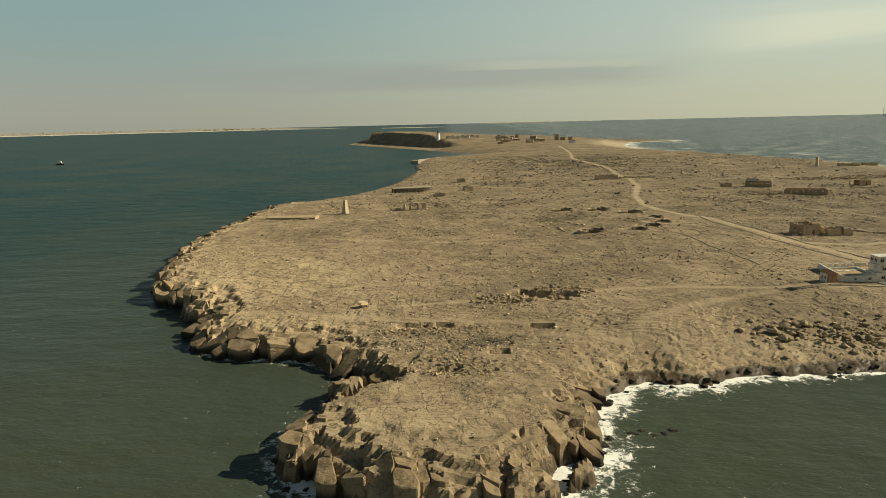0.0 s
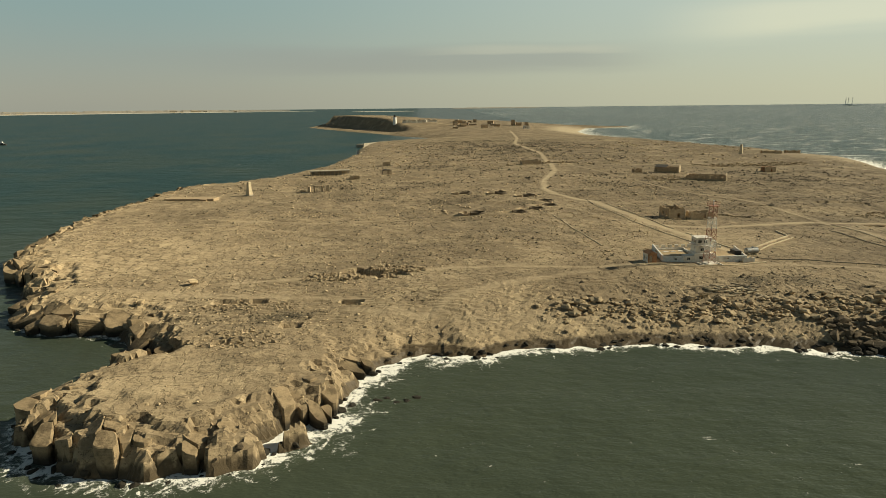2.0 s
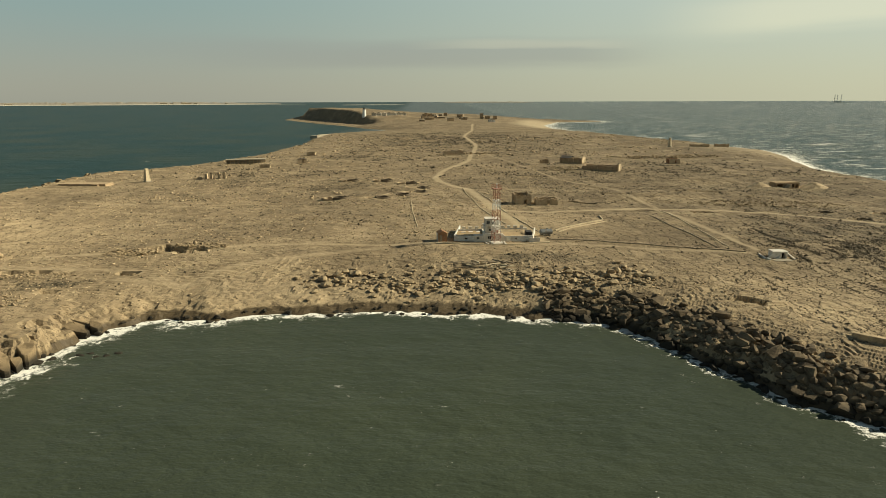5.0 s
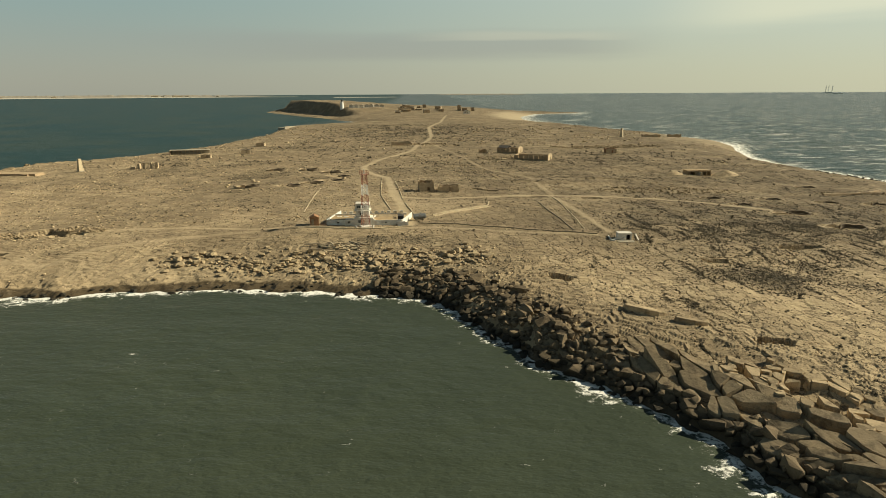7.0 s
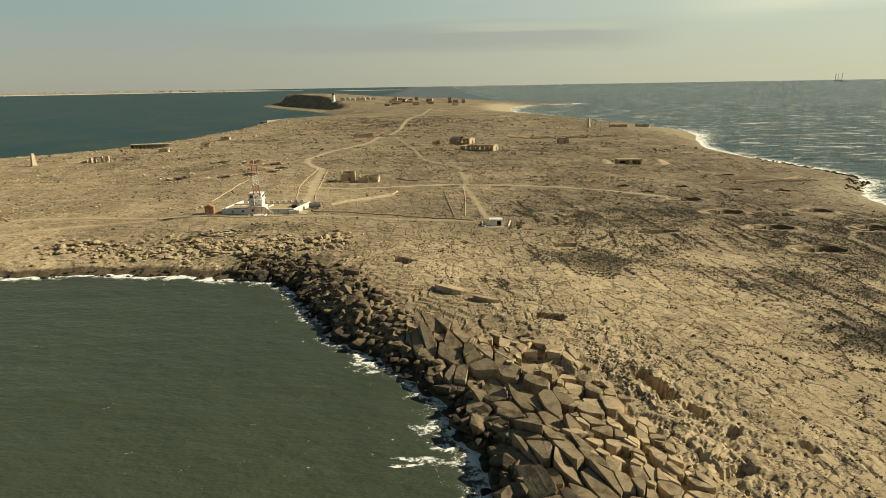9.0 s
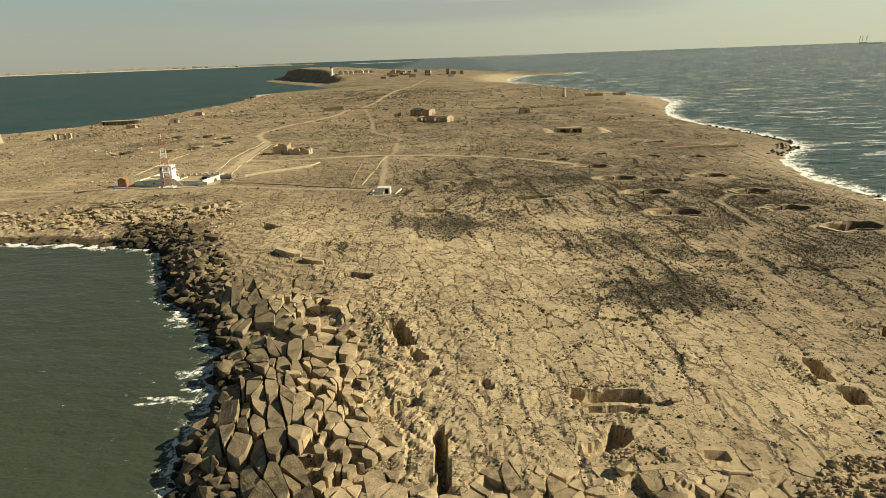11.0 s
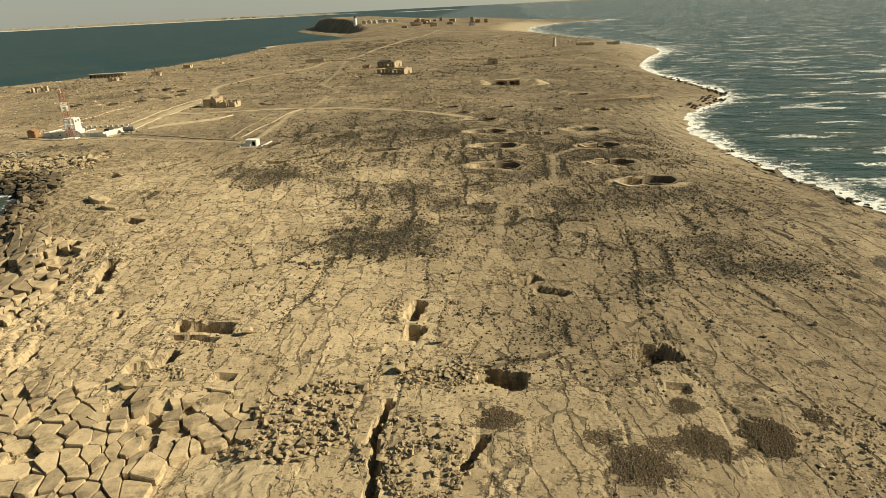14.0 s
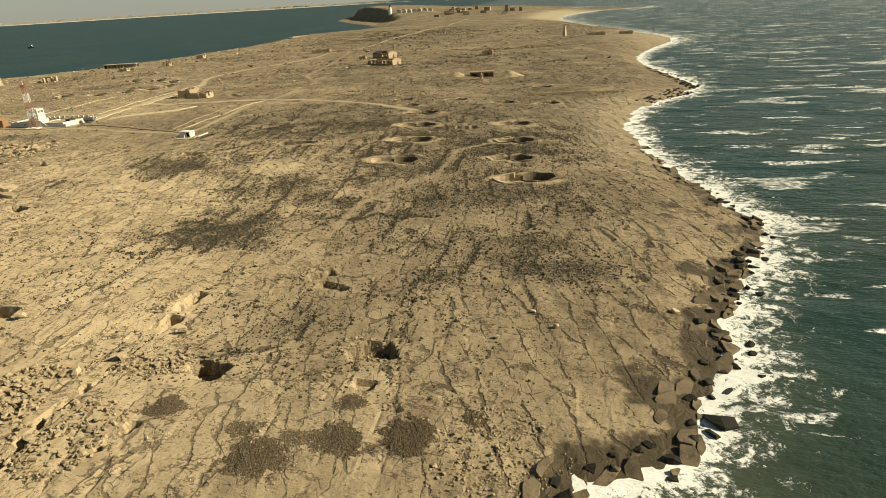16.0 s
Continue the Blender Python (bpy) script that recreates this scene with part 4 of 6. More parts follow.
def paving(x0, x1, y0, y1, turn, wide, long, gap, lo, hi, drop, uneven, material, deep=1.7, back=0.0, tip=0.09, beds=1):
    """Close-set uneven blocks, parted along joints, in a band of the shore: a centre and a mesh for each. back: how far inland their tops take their height."""
    c, s = math.cos(radians(turn)), math.sin(radians(turn))
    cx, cy, r = (x0 + x1) / 2, (y0 + y1) / 2, math.hypot(x1 - x0, y1 - y0) / 2
    ni, nj = int(r / wide) + 2, int(r / long) + 2
    seeds = {key: row for key, row in {(i, j): (i + 0.5 * (j % 2) + rock_rnd.uniform(-0.55, 0.55), j + rock_rnd.uniform(-0.55, 0.55), rock_rnd.uniform(0, 0.4)) for i in range(-ni, ni + 1) for j in range(-nj, nj + 1)}.items() if rock_rnd.random() > 0.2}

    def world(p):
        u, v = p[:, 0] * wide, p[:, 1] * long
        bent = u + 3.0 * value_noise(u / 11, v / 13, 161) + 0.8 * value_noise(u / 3.7, v / 4.1, 163)
        along = v + 2.4 * value_noise(u / 5, v / 9, 165)
        return np.stack([cx + bent * c - along * s, cy + bent * s + along * c], 1)

    keys = list(seeds)
    where = world(np.array([seeds[k][:2] for k in keys]))
    depth = inland(where[:, 0], where[:, 1])
    east, north = inland(where[:, 0] + 1.5, where[:, 1]) - depth, inland(where[:, 0], where[:, 1] + 1.5) - depth
    out = []
    for (i, j), (x, y), d, gx_, gy_ in zip(keys, where, depth, east, north):
        if not (x0 < x < x1 and y0 < y < y1 and lo < d < hi) or rock_rnd.random() < drop or open_pit(x, y) or math.hypot((x - 224) / 5, (y + 3) / 4) < 1:
            continue
        u, v, own = seeds[i, j]
        poly = [(u - 1.3, v - 1.3), (u + 1.3, v - 1.3), (u + 1.3, v + 1.3), (u - 1.3, v + 1.3)]
        for di in (-2, -1, 0, 1, 2):
            for dj in (-2, -1, 0, 1, 2):
                other = seeds.get((i + di, j + dj))
                if other and (di or dj) and len(poly) > 2:
                    p, q, w = other
                    poly = clipped(poly, p - u, q - v, (p * p + q * q - u * u - v * v + own - w) / 2)
        if len(poly) < 3:
            continue
        ring = []
        for k, a in enumerate(poly):
            before, after = poly[k - 1], poly[(k + 1) % len(poly)]
            cuts = rock_rnd.uniform(0.03, 0.2), rock_rnd.uniform(0.03, 0.2)
            ring += [(a[0] + (e[0] - a[0]) * f, a[1] + (e[1] - a[1]) * f) for e, f in ((before, cuts[0]), (after, cuts[1]))]
        ring = world(np.array(ring))
        mid = ring.mean(0)
        x, y = float(mid[0]), float(mid[1])
        reach = float(np.hypot(ring[:, 0] - x, ring[:, 1] - y).mean())
        if reach < 0.3:
            continue
        g = min(rock_rnd.uniform(*gap), 0.3 * reach)
        ring = [(x + (qx - x) * (1 - g / reach), y + (qy - y) * (1 - g / reach)) for qx, qy in ring]
        size = math.hypot(gx_, gy_) or 1.0
        push = back * max(0.0, 1 - max(d, 0) / (back * 2)) if back else 0.0
        ox, oy = gx_ / size * push, gy_ / size * push
        lift, tilt = rock_rnd.uniform(-1, 1) * uneven, (rock_rnd.gauss(0, tip), rock_rnd.gauss(0, tip))
        near = [height(x + ox + a, y + oy + b) + height(x + ox + a, y + oy + b, trough_map) for a, b in ((0, 0), (1.3, 0), (-1.3, 0), (0, 1.3), (0, -1.3))]
        slope = [max(-0.3, min(0.3, (near[k] - near[k + 1]) / 2.6)) + tilt[k // 2] for k in (1, 3)]
        top_z = max(sum(near) / 5, SEA_Z - 0.2) + lift
        tops = [top_z + slope[0] * (qx - x) + slope[1] * (qy - y) for qx, qy in ring]
        base = sum(tops) / len(tops)
        worn = rock_rnd.uniform(0.93, 0.985)
        co, faces, n = [], [], len(ring)
        profile, level_ = [], -0.10 * min(reach, 1.2)
        for bed in range(beds - 1):
            out_ = rock_rnd.uniform(0.93, 1.07)
            thick = rock_rnd.uniform(0.5, 1.1)
            profile += [(out_, level_), (out_ * rock_rnd.uniform(0.99, 1.02), level_ - thick + 0.08)]
            level_ -= thick
        profile = [(1.03, -deep), (1.0, level_), *profile[::-1], (worn, 0.0)]
        for q, dz in profile:
            co += [((qx - x) * q, (qy - y) * q, (top - base) + dz) for (qx, qy), top in zip(ring, tops)]
        for row in range(0, n * (len(profile) - 1), n):
            faces += [(row + k, row + (k + 1) % n, row + n + (k + 1) % n, row + n + k) for k in range(n)]
        faces.append(tuple(range(n * (len(profile) - 1), n * len(profile))))
        me = bpy.data.meshes.new("rock_slab")
        me.from_pydata(co, [], faces)
        me.materials.append(material)
        out.append((x, y, base, me))
    return out


big_slabs = paving(132, 200, -12, 66, SLANT, 1.6, 4.4, (0.12, 0.5), 3.6, 13, 0.08, 0.34, BEDROCK, tip=0.10)
small_slabs = paving(140, 208, -12, 58, SLANT - 6, 1.2, 1.8, (0.04, 0.25), 12, 20, 0.3, 0.17, BROKEN)
small_slabs += paving(184, 228, -14, 10, 10, 1.6, 1.75, (0.03, 0.2), 2, 60, 0.12, 0.13, BROKEN, tip=0.07)
point_rim = paving(-26, 27, 62, 106, 28, 2.1, 2.7, (0.02, 0.3), -0.6, 4.0, 0.42, 0.4, CLIFF, deep=5.5, back=2.2, tip=0.10, beds=5)
west_rim = paving(-102, -16, 104, 345, 50, 2.4, 3.0, (0.05, 0.4), -0.8, 5.0, 0.08, 0.5, CLIFF, deep=5.0, back=2.6, tip=0.12, beds=3)
east_rim = paving(282, 326, -6, 132, -20, 1.3, 2.6, (0.03, 0.25), -1.0, 4.0, 0.25, 0.26, LEDGE, deep=2.5, back=0.9, tip=0.14)
# fallen blocks at the foot of the cliffs round the point and along the west shore
west_blocks = []
for x, y, d in near_shore(lattice(-24, 26, 66, 106, 2.4, 2.2, 30), -2.0, 0.8) + near_shore(lattice(-96, -14, 104, 240, 2.8, 2.4, 55), -1.8, 1.2) + near_shore(lattice(-98, -60, 240, 345, 3.4, 3.0, 70), -1.5, 1.0):
    if rock_rnd.random() < 0.45:
        continue
    s = rock_rnd.choice((0.8, 1.1, 1.4, 1.7, 2.2))
    west_blocks.append((x, y, max(min(height(x, y), 0.6), SEA_Z - 0.1) + 0.02 * s, rock_rnd.uniform(0, 360), rock_rnd.uniform(-14, 14), s, s * rock_rnd.uniform(0.7, 1.3), s * rock_rnd.uniform(0.6, 0.9)))
# dark rocks in the surf on the east shore, and low rocks under the point
surf_rocks = []
for x, y, d in near_shore(lattice(284, 326, -4, 125, 2.0, 2.0, 20), -3.5, 2.6):
    if rock_rnd.random() < (0.85 if d < -1.2 else 0.45) or (y > 95 and rock_rnd.random() < 0.6):
        continue
    s = rock_rnd.uniform(0.8, 1.6) * (0.7 if y > 90 else 1) * (1.3 if d > -0.5 and rock_rnd.random() < 0.2 else 1)
    surf_rocks.append((x, y, max(height(x, y) * 0.6 + SEA_Z * 0.4, SEA_Z - 0.15) + 0.1 * s, rock_rnd.uniform(0, 360), rock_rnd.uniform(-12, 12), s * 1.2, s * 0.9, s * 0.75))
surf_rocks.append((301.8, 12.4, SEA_Z + 0.15, 150, 6, 3.8, 2.2, 1.5))
for x, y, d in near_shore(lattice(-26, 26, 62, 104, 2.0, 2.0, 0), -3.4, -0.3) + near_shore(lattice(24, 128, 98, 114, 1.8, 1.6, 0), -1.3, 1.6) + near_shore(lattice(305, 350, 200, 300, 1.7, 1.7, 0), -2.5, 6):
    if rock_rnd.random() < 0.45:
        continue
    s = rock_rnd.uniform(0.6, 1.7)
    surf_rocks.append((x, y, max(height(x, y), SEA_Z - 0.1) + 0.05 * s, rock_rnd.uniform(0, 360), rock_rnd.uniform(-12, 12), s * 1.2, s * 0.9, s * 0.8))
# rubble behind the cove beach
for x, y in lattice(58, 138, 109, 131, 0.92, 0.92, 0):
    k = math.exp(-((y - 119.5 + 0.05 * (x - 95)) / 4.6) ** 2) * (0.35 + 0.65 * min(1, max(0, (x - 60) / 35)))
    if rock_rnd.random() > 1.05 * k:
        continue
    s = rock_rnd.uniform(0.35, 1.1) if rock_rnd.random() < 0.8 else rock_rnd.uniform(1.1, 2.2)
    heap.append((x, y, height(x, y) + 0.18 * s, rock_rnd.uniform(0, 360), rock_rnd.uniform(-18, 18), s * 1.2, s, s * 0.75))


def boulder_things(rows, meshes, name, label, category, group, most):
    """The first of the rows as things of their own; the rest are returned."""
    for k, (x, y, z, turn, tip, sx, sy, sz) in enumerate(rows[:most]):
        ob = new(name, meshes[k % len(meshes)])
        ob.matrix_world = pose(x, y, z, tip, tip * 0.7, turn) @ Matrix.Diagonal((sx, sy, sz, 1))
        tagged(ob, label, category, group)
    return rows[most:]


singles.sort(key=lambda r: r[1])
rest = boulder_things(singles, BOULDERS, "boulder", "angular tan boulder stained dark, tumbled on the shore", "boulder", "boulders along the slanting shore", 300)
if rest:
    joined("shore_boulders", BOULDERS, rest, BOULDER, "tumbled tan and dark boulders heaped along the cove", "boulders")
RIM_LABELS = ((point_rim, "square-edged tan cliff block with dark cleft faces above the surf", "cliff blocks of the point"), (west_rim, "square-edged tan block on the rim of the low cliff", "cliff blocks of the west shore"),
              (east_rim, "long dark wet ledge of bedrock beside the surf", "wet ledges of the east shore"))
for rows, label, group in RIM_LABELS:
    for x, y, z, me in rows[:300]:
        ob = new("rock_block", me)
        ob.matrix_world = pose(x, y, z)
        tagged(ob, label, "rock block", group)
for k, (x, y, z, me) in enumerate(big_slabs[:300] + small_slabs[:420]):
    ob = new("rock_slab", me)
    ob.matrix_world = pose(x, y, z)
    tagged(ob, "long tan bedrock slab parted from its neighbours by deep black joints" if k < len(big_slabs[:300]) else "broken tan bedrock piece set close among others", "rock slab", "bedrock slabs above the boulders")
for name, rows, rock in (("bedrock_slabs", big_slabs[300:], BEDROCK), ("broken_bedrock", small_slabs[420:], BROKEN), ("cliff_rim", point_rim[300:] + west_rim[300:], CLIFF), ("wet_ledges", east_rim[300:], LEDGE)):
    verts, faces = [], []
    for x, y, z, me in rows:
        faces += [tuple(i + len(verts) for i in p.vertices) for p in me.polygons]
        verts += [(v.co.x + x, v.co.y + y, v.co.z + z) for v in me.vertices]
    if rows:
        me = bpy.data.meshes.new(name)
        me.from_pydata(verts, [], faces)
        me.materials.append(rock)
        tagged(new(name, me), "tan bedrock pieces parted by dark joints", "rock slabs", kind="stuff")
rest = boulder_things(west_blocks, CLIFF_BLOCKS, "cliff_block", "square-edged brown block broken from the low cliff", "rock block", "blocks below the low west cliff", 290)
if rest:
    joined("cliff_blocks", CLIFF_BLOCKS, rest, BEDROCK, "square-edged brown blocks along the low west cliff", "rock blocks")
surf_rocks += [(28 + 1.5 * k, 88.5 + 0.9 * math.sin(2 * k), SEA_Z - 0.12, 40 * k, 3, 1.8, 1.3, 0.7) for k in range(5)]
joined("surf_rocks", BOULDERS, surf_rocks, SURF_ROCK, "dark wet rocks standing in white surf", "rocks")
joined("cove_rubble", STONES, heap, STONE, "pale broken stones behind the cove beach", "rubble")


# ---- loose stones, scrub and shrubs ----
def scatter(count, x0, x1, y0, y1, seed):
    r = np.random.RandomState(seed)
    return r.uniform(x0, x1, count), r.uniform(y0, y1, count), r


def sampled(table, x, y):
    i = np.clip(np.searchsorted(xs, x) - 1, 0, len(xs) - 2)
    j = np.clip(np.searchsorted(ys, y) - 1, 0, len(ys) - 2)
    fx, fy = (x - xs[i]) / (xs[i + 1] - xs[i]), (y - ys[j]) / (ys[j + 1] - ys[j])
    return (table[j, i] * (1 - fx) + table[j, i + 1] * fx) * (1 - fy) + (table[j + 1, i] * (1 - fx) + table[j + 1, i + 1] * fx) * fy


def tufts_mesh(name, x, y, z, size, high, seed, material, label, category, sides=6):
    """Many ragged tufts, each a low crown with a jagged skirt, in one mesh."""
    r = np.random.RandomState(seed)
    n = len(x)
    ang = np.arange(sides) * 2 * np.pi / sides + r.uniform(0, 6.28, (n, 1))
    rad = size[:, None] * r.uniform(0.45, 1.15, (n, sides))
    ring = np.stack([x[:, None] + rad * np.cos(ang), y[:, None] + rad * np.sin(ang), np.repeat(z[:, None], sides, 1) - 0.06 + high[:, None] * r.uniform(0, 0.35, (n, sides))], 2)
    tip = np.stack([x + size * r.uniform(-0.3, 0.3, n), y + size * r.uniform(-0.3, 0.3, n), z + high], 1)[:, None, :]
    co = np.concatenate([ring, tip], 1).reshape(-1, 3)
    base = (np.arange(n) * (sides + 1))[:, None]
    k = np.arange(sides)
    tri = np.stack([base + k, base + (k + 1) % sides, base + sides + 0 * k], 2).reshape(-1, 3).astype(np.int32)
    me = bpy.data.meshes.new(name)
    me.vertices.add(len(co))
    me.vertices.foreach_set("co", co.ravel().astype(np.float32))
    me.loops.add(tri.size)
    me.loops.foreach_set("vertex_index", tri.ravel())
    me.polygons.add(len(tri))
    me.polygons.foreach_set("loop_start", np.arange(0, tri.size, 3, dtype=np.int32))
    me.update(calc_edges=True)
    me.materials.append(material)
    return tagged(new(name, me), label, category, kind="stuff")


def scrub_material(name, a, b):
    n = Nodes(name, 0.95, spec=0.1)
    c = n.mix(n.island(), a, b)
    c = n.mix(n.step(n.noise(14, 3, 0.7), 0.45, 0.7), c, tuple(v * 0.5 for v in a))
    return n.done(c, n.bump(n.noise(18, 3, 0.7), 0.8, 0.08))


SCRUB = scrub_material("dry_scrub", (0.046, 0.039, 0.025), (0.105, 0.084, 0.052))
SHRUB = scrub_material("shrub_twigs", (0.11, 0.082, 0.050), (0.22, 0.165, 0.10))
for count, box_, seed, thick in ((300000, (150, 305, 8, 150), 1, 0.85), (170000, (-80, 320, 105, 330), 2, 1.2), (60000, (-60, 340, 300, 720), 3, 2.6)):
    x, y, r = scatter(count, *box_, seed)
    want = 0.75 * sampled(kinds["scrub"], x, y) ** 1.2 + 0.9 * sampled(seam_map, x, y) * (0.12 + sampled(kinds["scrub"], x, y)) + 0.006
    keep = (r.uniform(0, 1, count) < want) & (sampled(ground_d, x, y) > 7) & (sampled(kinds["road"], x, y) < 0.3) & (sampled(kinds["spoil"], x, y) < 0.3)
    x, y = x[keep], y[keep]
    size = thick * r.uniform(0.08, 0.30, len(x)) * np.where(r.uniform(0, 1, len(x)) < 0.06, 1.9, 1.0)
    tufts_mesh("scrub", x, y, sampled(ground_z, x, y), size, size * r.uniform(0.5, 1.0, len(x)), seed + 20, SCRUB, "low dry brown scrub dotted over the rock", "scrub")

# loose stones
rows = []
for count, box_, seed, small, big, chance in ((36000, (150, 300, -8, 60), 4, 0.07, 0.26, 0.5), (20000, (150, 318, 50, 140), 5, 0.10, 0.34, 0.45), (7000, (-40, 130, 72, 170), 6, 0.14, 0.5, 0.5)):
    x, y, r = scatter(count, *box_, seed)
    patch = fbm(x, y, 10, 3, 141)
    keep = (patch > 0.02) & (sampled(ground_d, x, y) > 2.0) & (r.uniform(0, 1, count) < chance) & (sampled(kinds["road"], x, y) < 0.5)
    for px, py, pz in zip(x[keep], y[keep], sampled(ground_z, x[keep], y[keep])):
        s = r.uniform(small, big) * (1.8 if r.uniform() < 0.06 else 1)
        rows.append((px, py, pz + 0.2 * s, r.uniform(0, 360), r.uniform(-20, 20), s * 1.2, s, s * 0.8))
PEBBLE = []
peb_rnd = random.Random(3)
for k in range(8):
    bm = bmesh.new()
    for i in range(9):
        v = Vector((peb_rnd.gauss(0, 1), peb_rnd.gauss(0, 1), peb_rnd.gauss(0, 1))).normalized() * peb_rnd.uniform(0.4, 0.55)
        bm.verts.new(v)
    bmesh.ops.convex_hull(bm, input=bm.verts)
    me = bpy.data.meshes.new("stone")
    bm.to_mesh(me)
    bm.free()
    PEBBLE.append(me)
joined("loose_stones", PEBBLE, rows, STONE, "pale angular stones scattered over bare rock", "stones")
# stones that lie in chains along the lips of thin beds
def strewn(name, x, y, small, big, flat, material, label, category, seed):
    """Many stones in one mesh, sunk into the ground."""
    r = np.random.RandomState(seed)
    z, n = sampled(ground_z, x, y), len(x)
    size = r.uniform(small, big, n) * np.where(r.uniform(0, 1, n) < 0.07, 1.8, 1.0)
    turn, pick = r.uniform(0, 6.28, n), r.randint(0, len(PEBBLE), n)
    verts, tris, base = [], [], 0
    for k, me in enumerate(PEBBLE):
        co, use = np.array([v.co[:] for v in me.vertices]), np.nonzero(pick == k)[0]
        faces = np.array([tuple(p.vertices) for p in me.polygons])
        px, py, pz = co[:, 0] * 1.3, co[:, 1], co[:, 2] * flat
        ct, st, sz = np.cos(turn[use])[:, None], np.sin(turn[use])[:, None], size[use][:, None]
        verts.append(np.stack([x[use][:, None] + (px * ct - py * st) * sz, y[use][:, None] + (px * st + py * ct) * sz, z[use][:, None] + (pz + 0.22 * flat) * sz], 2).reshape(-1, 3))
        tris.append((faces[None] + (base + np.arange(len(use)) * len(co))[:, None, None]).reshape(-1, 3))
        base += len(use) * len(co)
    verts, tris = np.concatenate(verts), np.concatenate(tris).astype(np.int32)
    me = bpy.data.meshes.new(name)
    me.vertices.add(len(verts))
    me.vertices.foreach_set("co", verts.ravel().astype(np.float32))
    me.loops.add(tris.size)
    me.loops.foreach_set("vertex_index", tris.ravel())
    me.polygons.add(len(tris))
    me.polygons.foreach_set("loop_start", np.arange(0, tris.size, 3, dtype=np.int32))
    me.update(calc_edges=True)
    me.materials.append(material)
    return tagged(new(name, me), label, category, kind="stuff")


for count, box_, seed, small, big, beds in ((60000, (-88, 150, 100, 240), 14, 0.25, 0.75, 26), (30000, (-88, 330, 220, 420), 15, 0.4, 1.2, 40), (16000, (-40, 340, 400, 800), 16, 0.8, 2.2, 70), (36000, (150, 310, 90, 240), 17, 0.22, 0.6, 22)):
    x, y, r = scatter(count, *box_, seed)
    lip = fbm(x, y * 1.5, beds, 4, 143, 0.55) * 9
    chain = np.abs(lip - np.floor(lip) - 0.5) < 0.07
    held = smooth(fbm(x, y, beds * 1.3, 3, 147), -0.05, 0.25)
    keep = (r.uniform(0, 1, count) < np.where(chain, 0.9, 0.025) * held) & (sampled(ground_d, x, y) > 3) & (sampled(kinds["road"], x, y) < 0.35)
    strewn("ledge_stones", x[keep], y[keep], small, big, 0.5, STONE, "weathered stones along the lips of thin rock beds", "stones", seed)
# rubble beside the southern trenches, the gun pits and the ruins
rows = []
for cx, cy, rx, ry, count, small, big in ((227, 3, 7.5, 5.5, 520, 0.25, 0.75), (240, 0, 6, 5, 200, 0.2, 0.6), (231, 9.5, 4, 1.2, 120, 0.2, 0.6), (210, 17.4, 5, 0.9, 110, 0.12, 0.35), (210, 24.6, 4.5, 0.7, 90, 0.12, 0.4), (210, 10.8, 3.2, 1.6, 160, 0.15, 0.5),
                                          (241, 12, 4, 2.4, 240, 0.15, 0.5), (244.6, 12.8, 3.2, 2.2, 200, 0.15, 0.5), (263.6, 19.4, 3.4, 2.2, 300, 0.12, 0.4), (281, 8.5, 4, 2.4, 200, 0.10, 0.36), (280, 2, 6, 5, 260, 0.10, 0.4), (249, 41, 4, 2, 160, 0.12, 0.4), (233.6, 27, 1.3, 4, 110, 0.15, 0.5),
                                          (185, 45, 3, 2, 90, 0.15, 0.5), (188, 112.5, 4, 1.2, 90, 0.2, 0.6), (213, 124, 5, 0.9, 90, 0.2, 0.5), (127, 217, 8, 5, 200, 0.3, 0.9), (170, 335, 16, 10, 260, 0.4, 1.2), (215, 215, 30, 8, 420, 0.3, 0.9), (250, 409, 40, 10, 420, 0.5, 1.6), (118, 430, 22, 6, 200, 0.5, 1.5),
                                          (14, 143.5, 8, 3.2, 200, 0.3, 0.9), (28, 149, 8, 3.5, 200, 0.3, 0.9), (292, 214, 18, 3.0, 240, 0.3, 0.9), (-2, 124, 12, 3.5, 260, 0.2, 0.7), (2, 104, 9, 5, 220, 0.2, 0.7)):
    for k in range(count):
        a, q = rock_rnd.uniform(0, 6.28), math.sqrt(rock_rnd.random())
        x, y = cx + rx * q * math.cos(a), cy + ry * q * math.sin(a)
        s = rock_rnd.uniform(small, big) * (1.7 if rock_rnd.random() < 0.08 else 1)
        rows.append((x, y, height(x, y) + 0.22 * s, rock_rnd.uniform(0, 360), rock_rnd.uniform(-25, 25), s * 1.25, s, s * 0.8))
# a round of loose stones about a shallow hollow
for k in range(330):
    a, q = rock_rnd.uniform(0, 6.28), 3.3 + rock_rnd.gauss(0, 0.35)
    x, y, s = 241.2 + q * math.cos(a), -2.8 + q * math.sin(a), rock_rnd.uniform(0.18, 0.6)
    rows.append((x, y, height(x, y) + 0.22 * s, rock_rnd.uniform(0, 360), rock_rnd.uniform(-25, 25), s * 1.25, s, s * 0.8))
joined("rubble", PEBBLE, rows, STONE, "broken pale stones heaped round pits and ruins", "rubble")


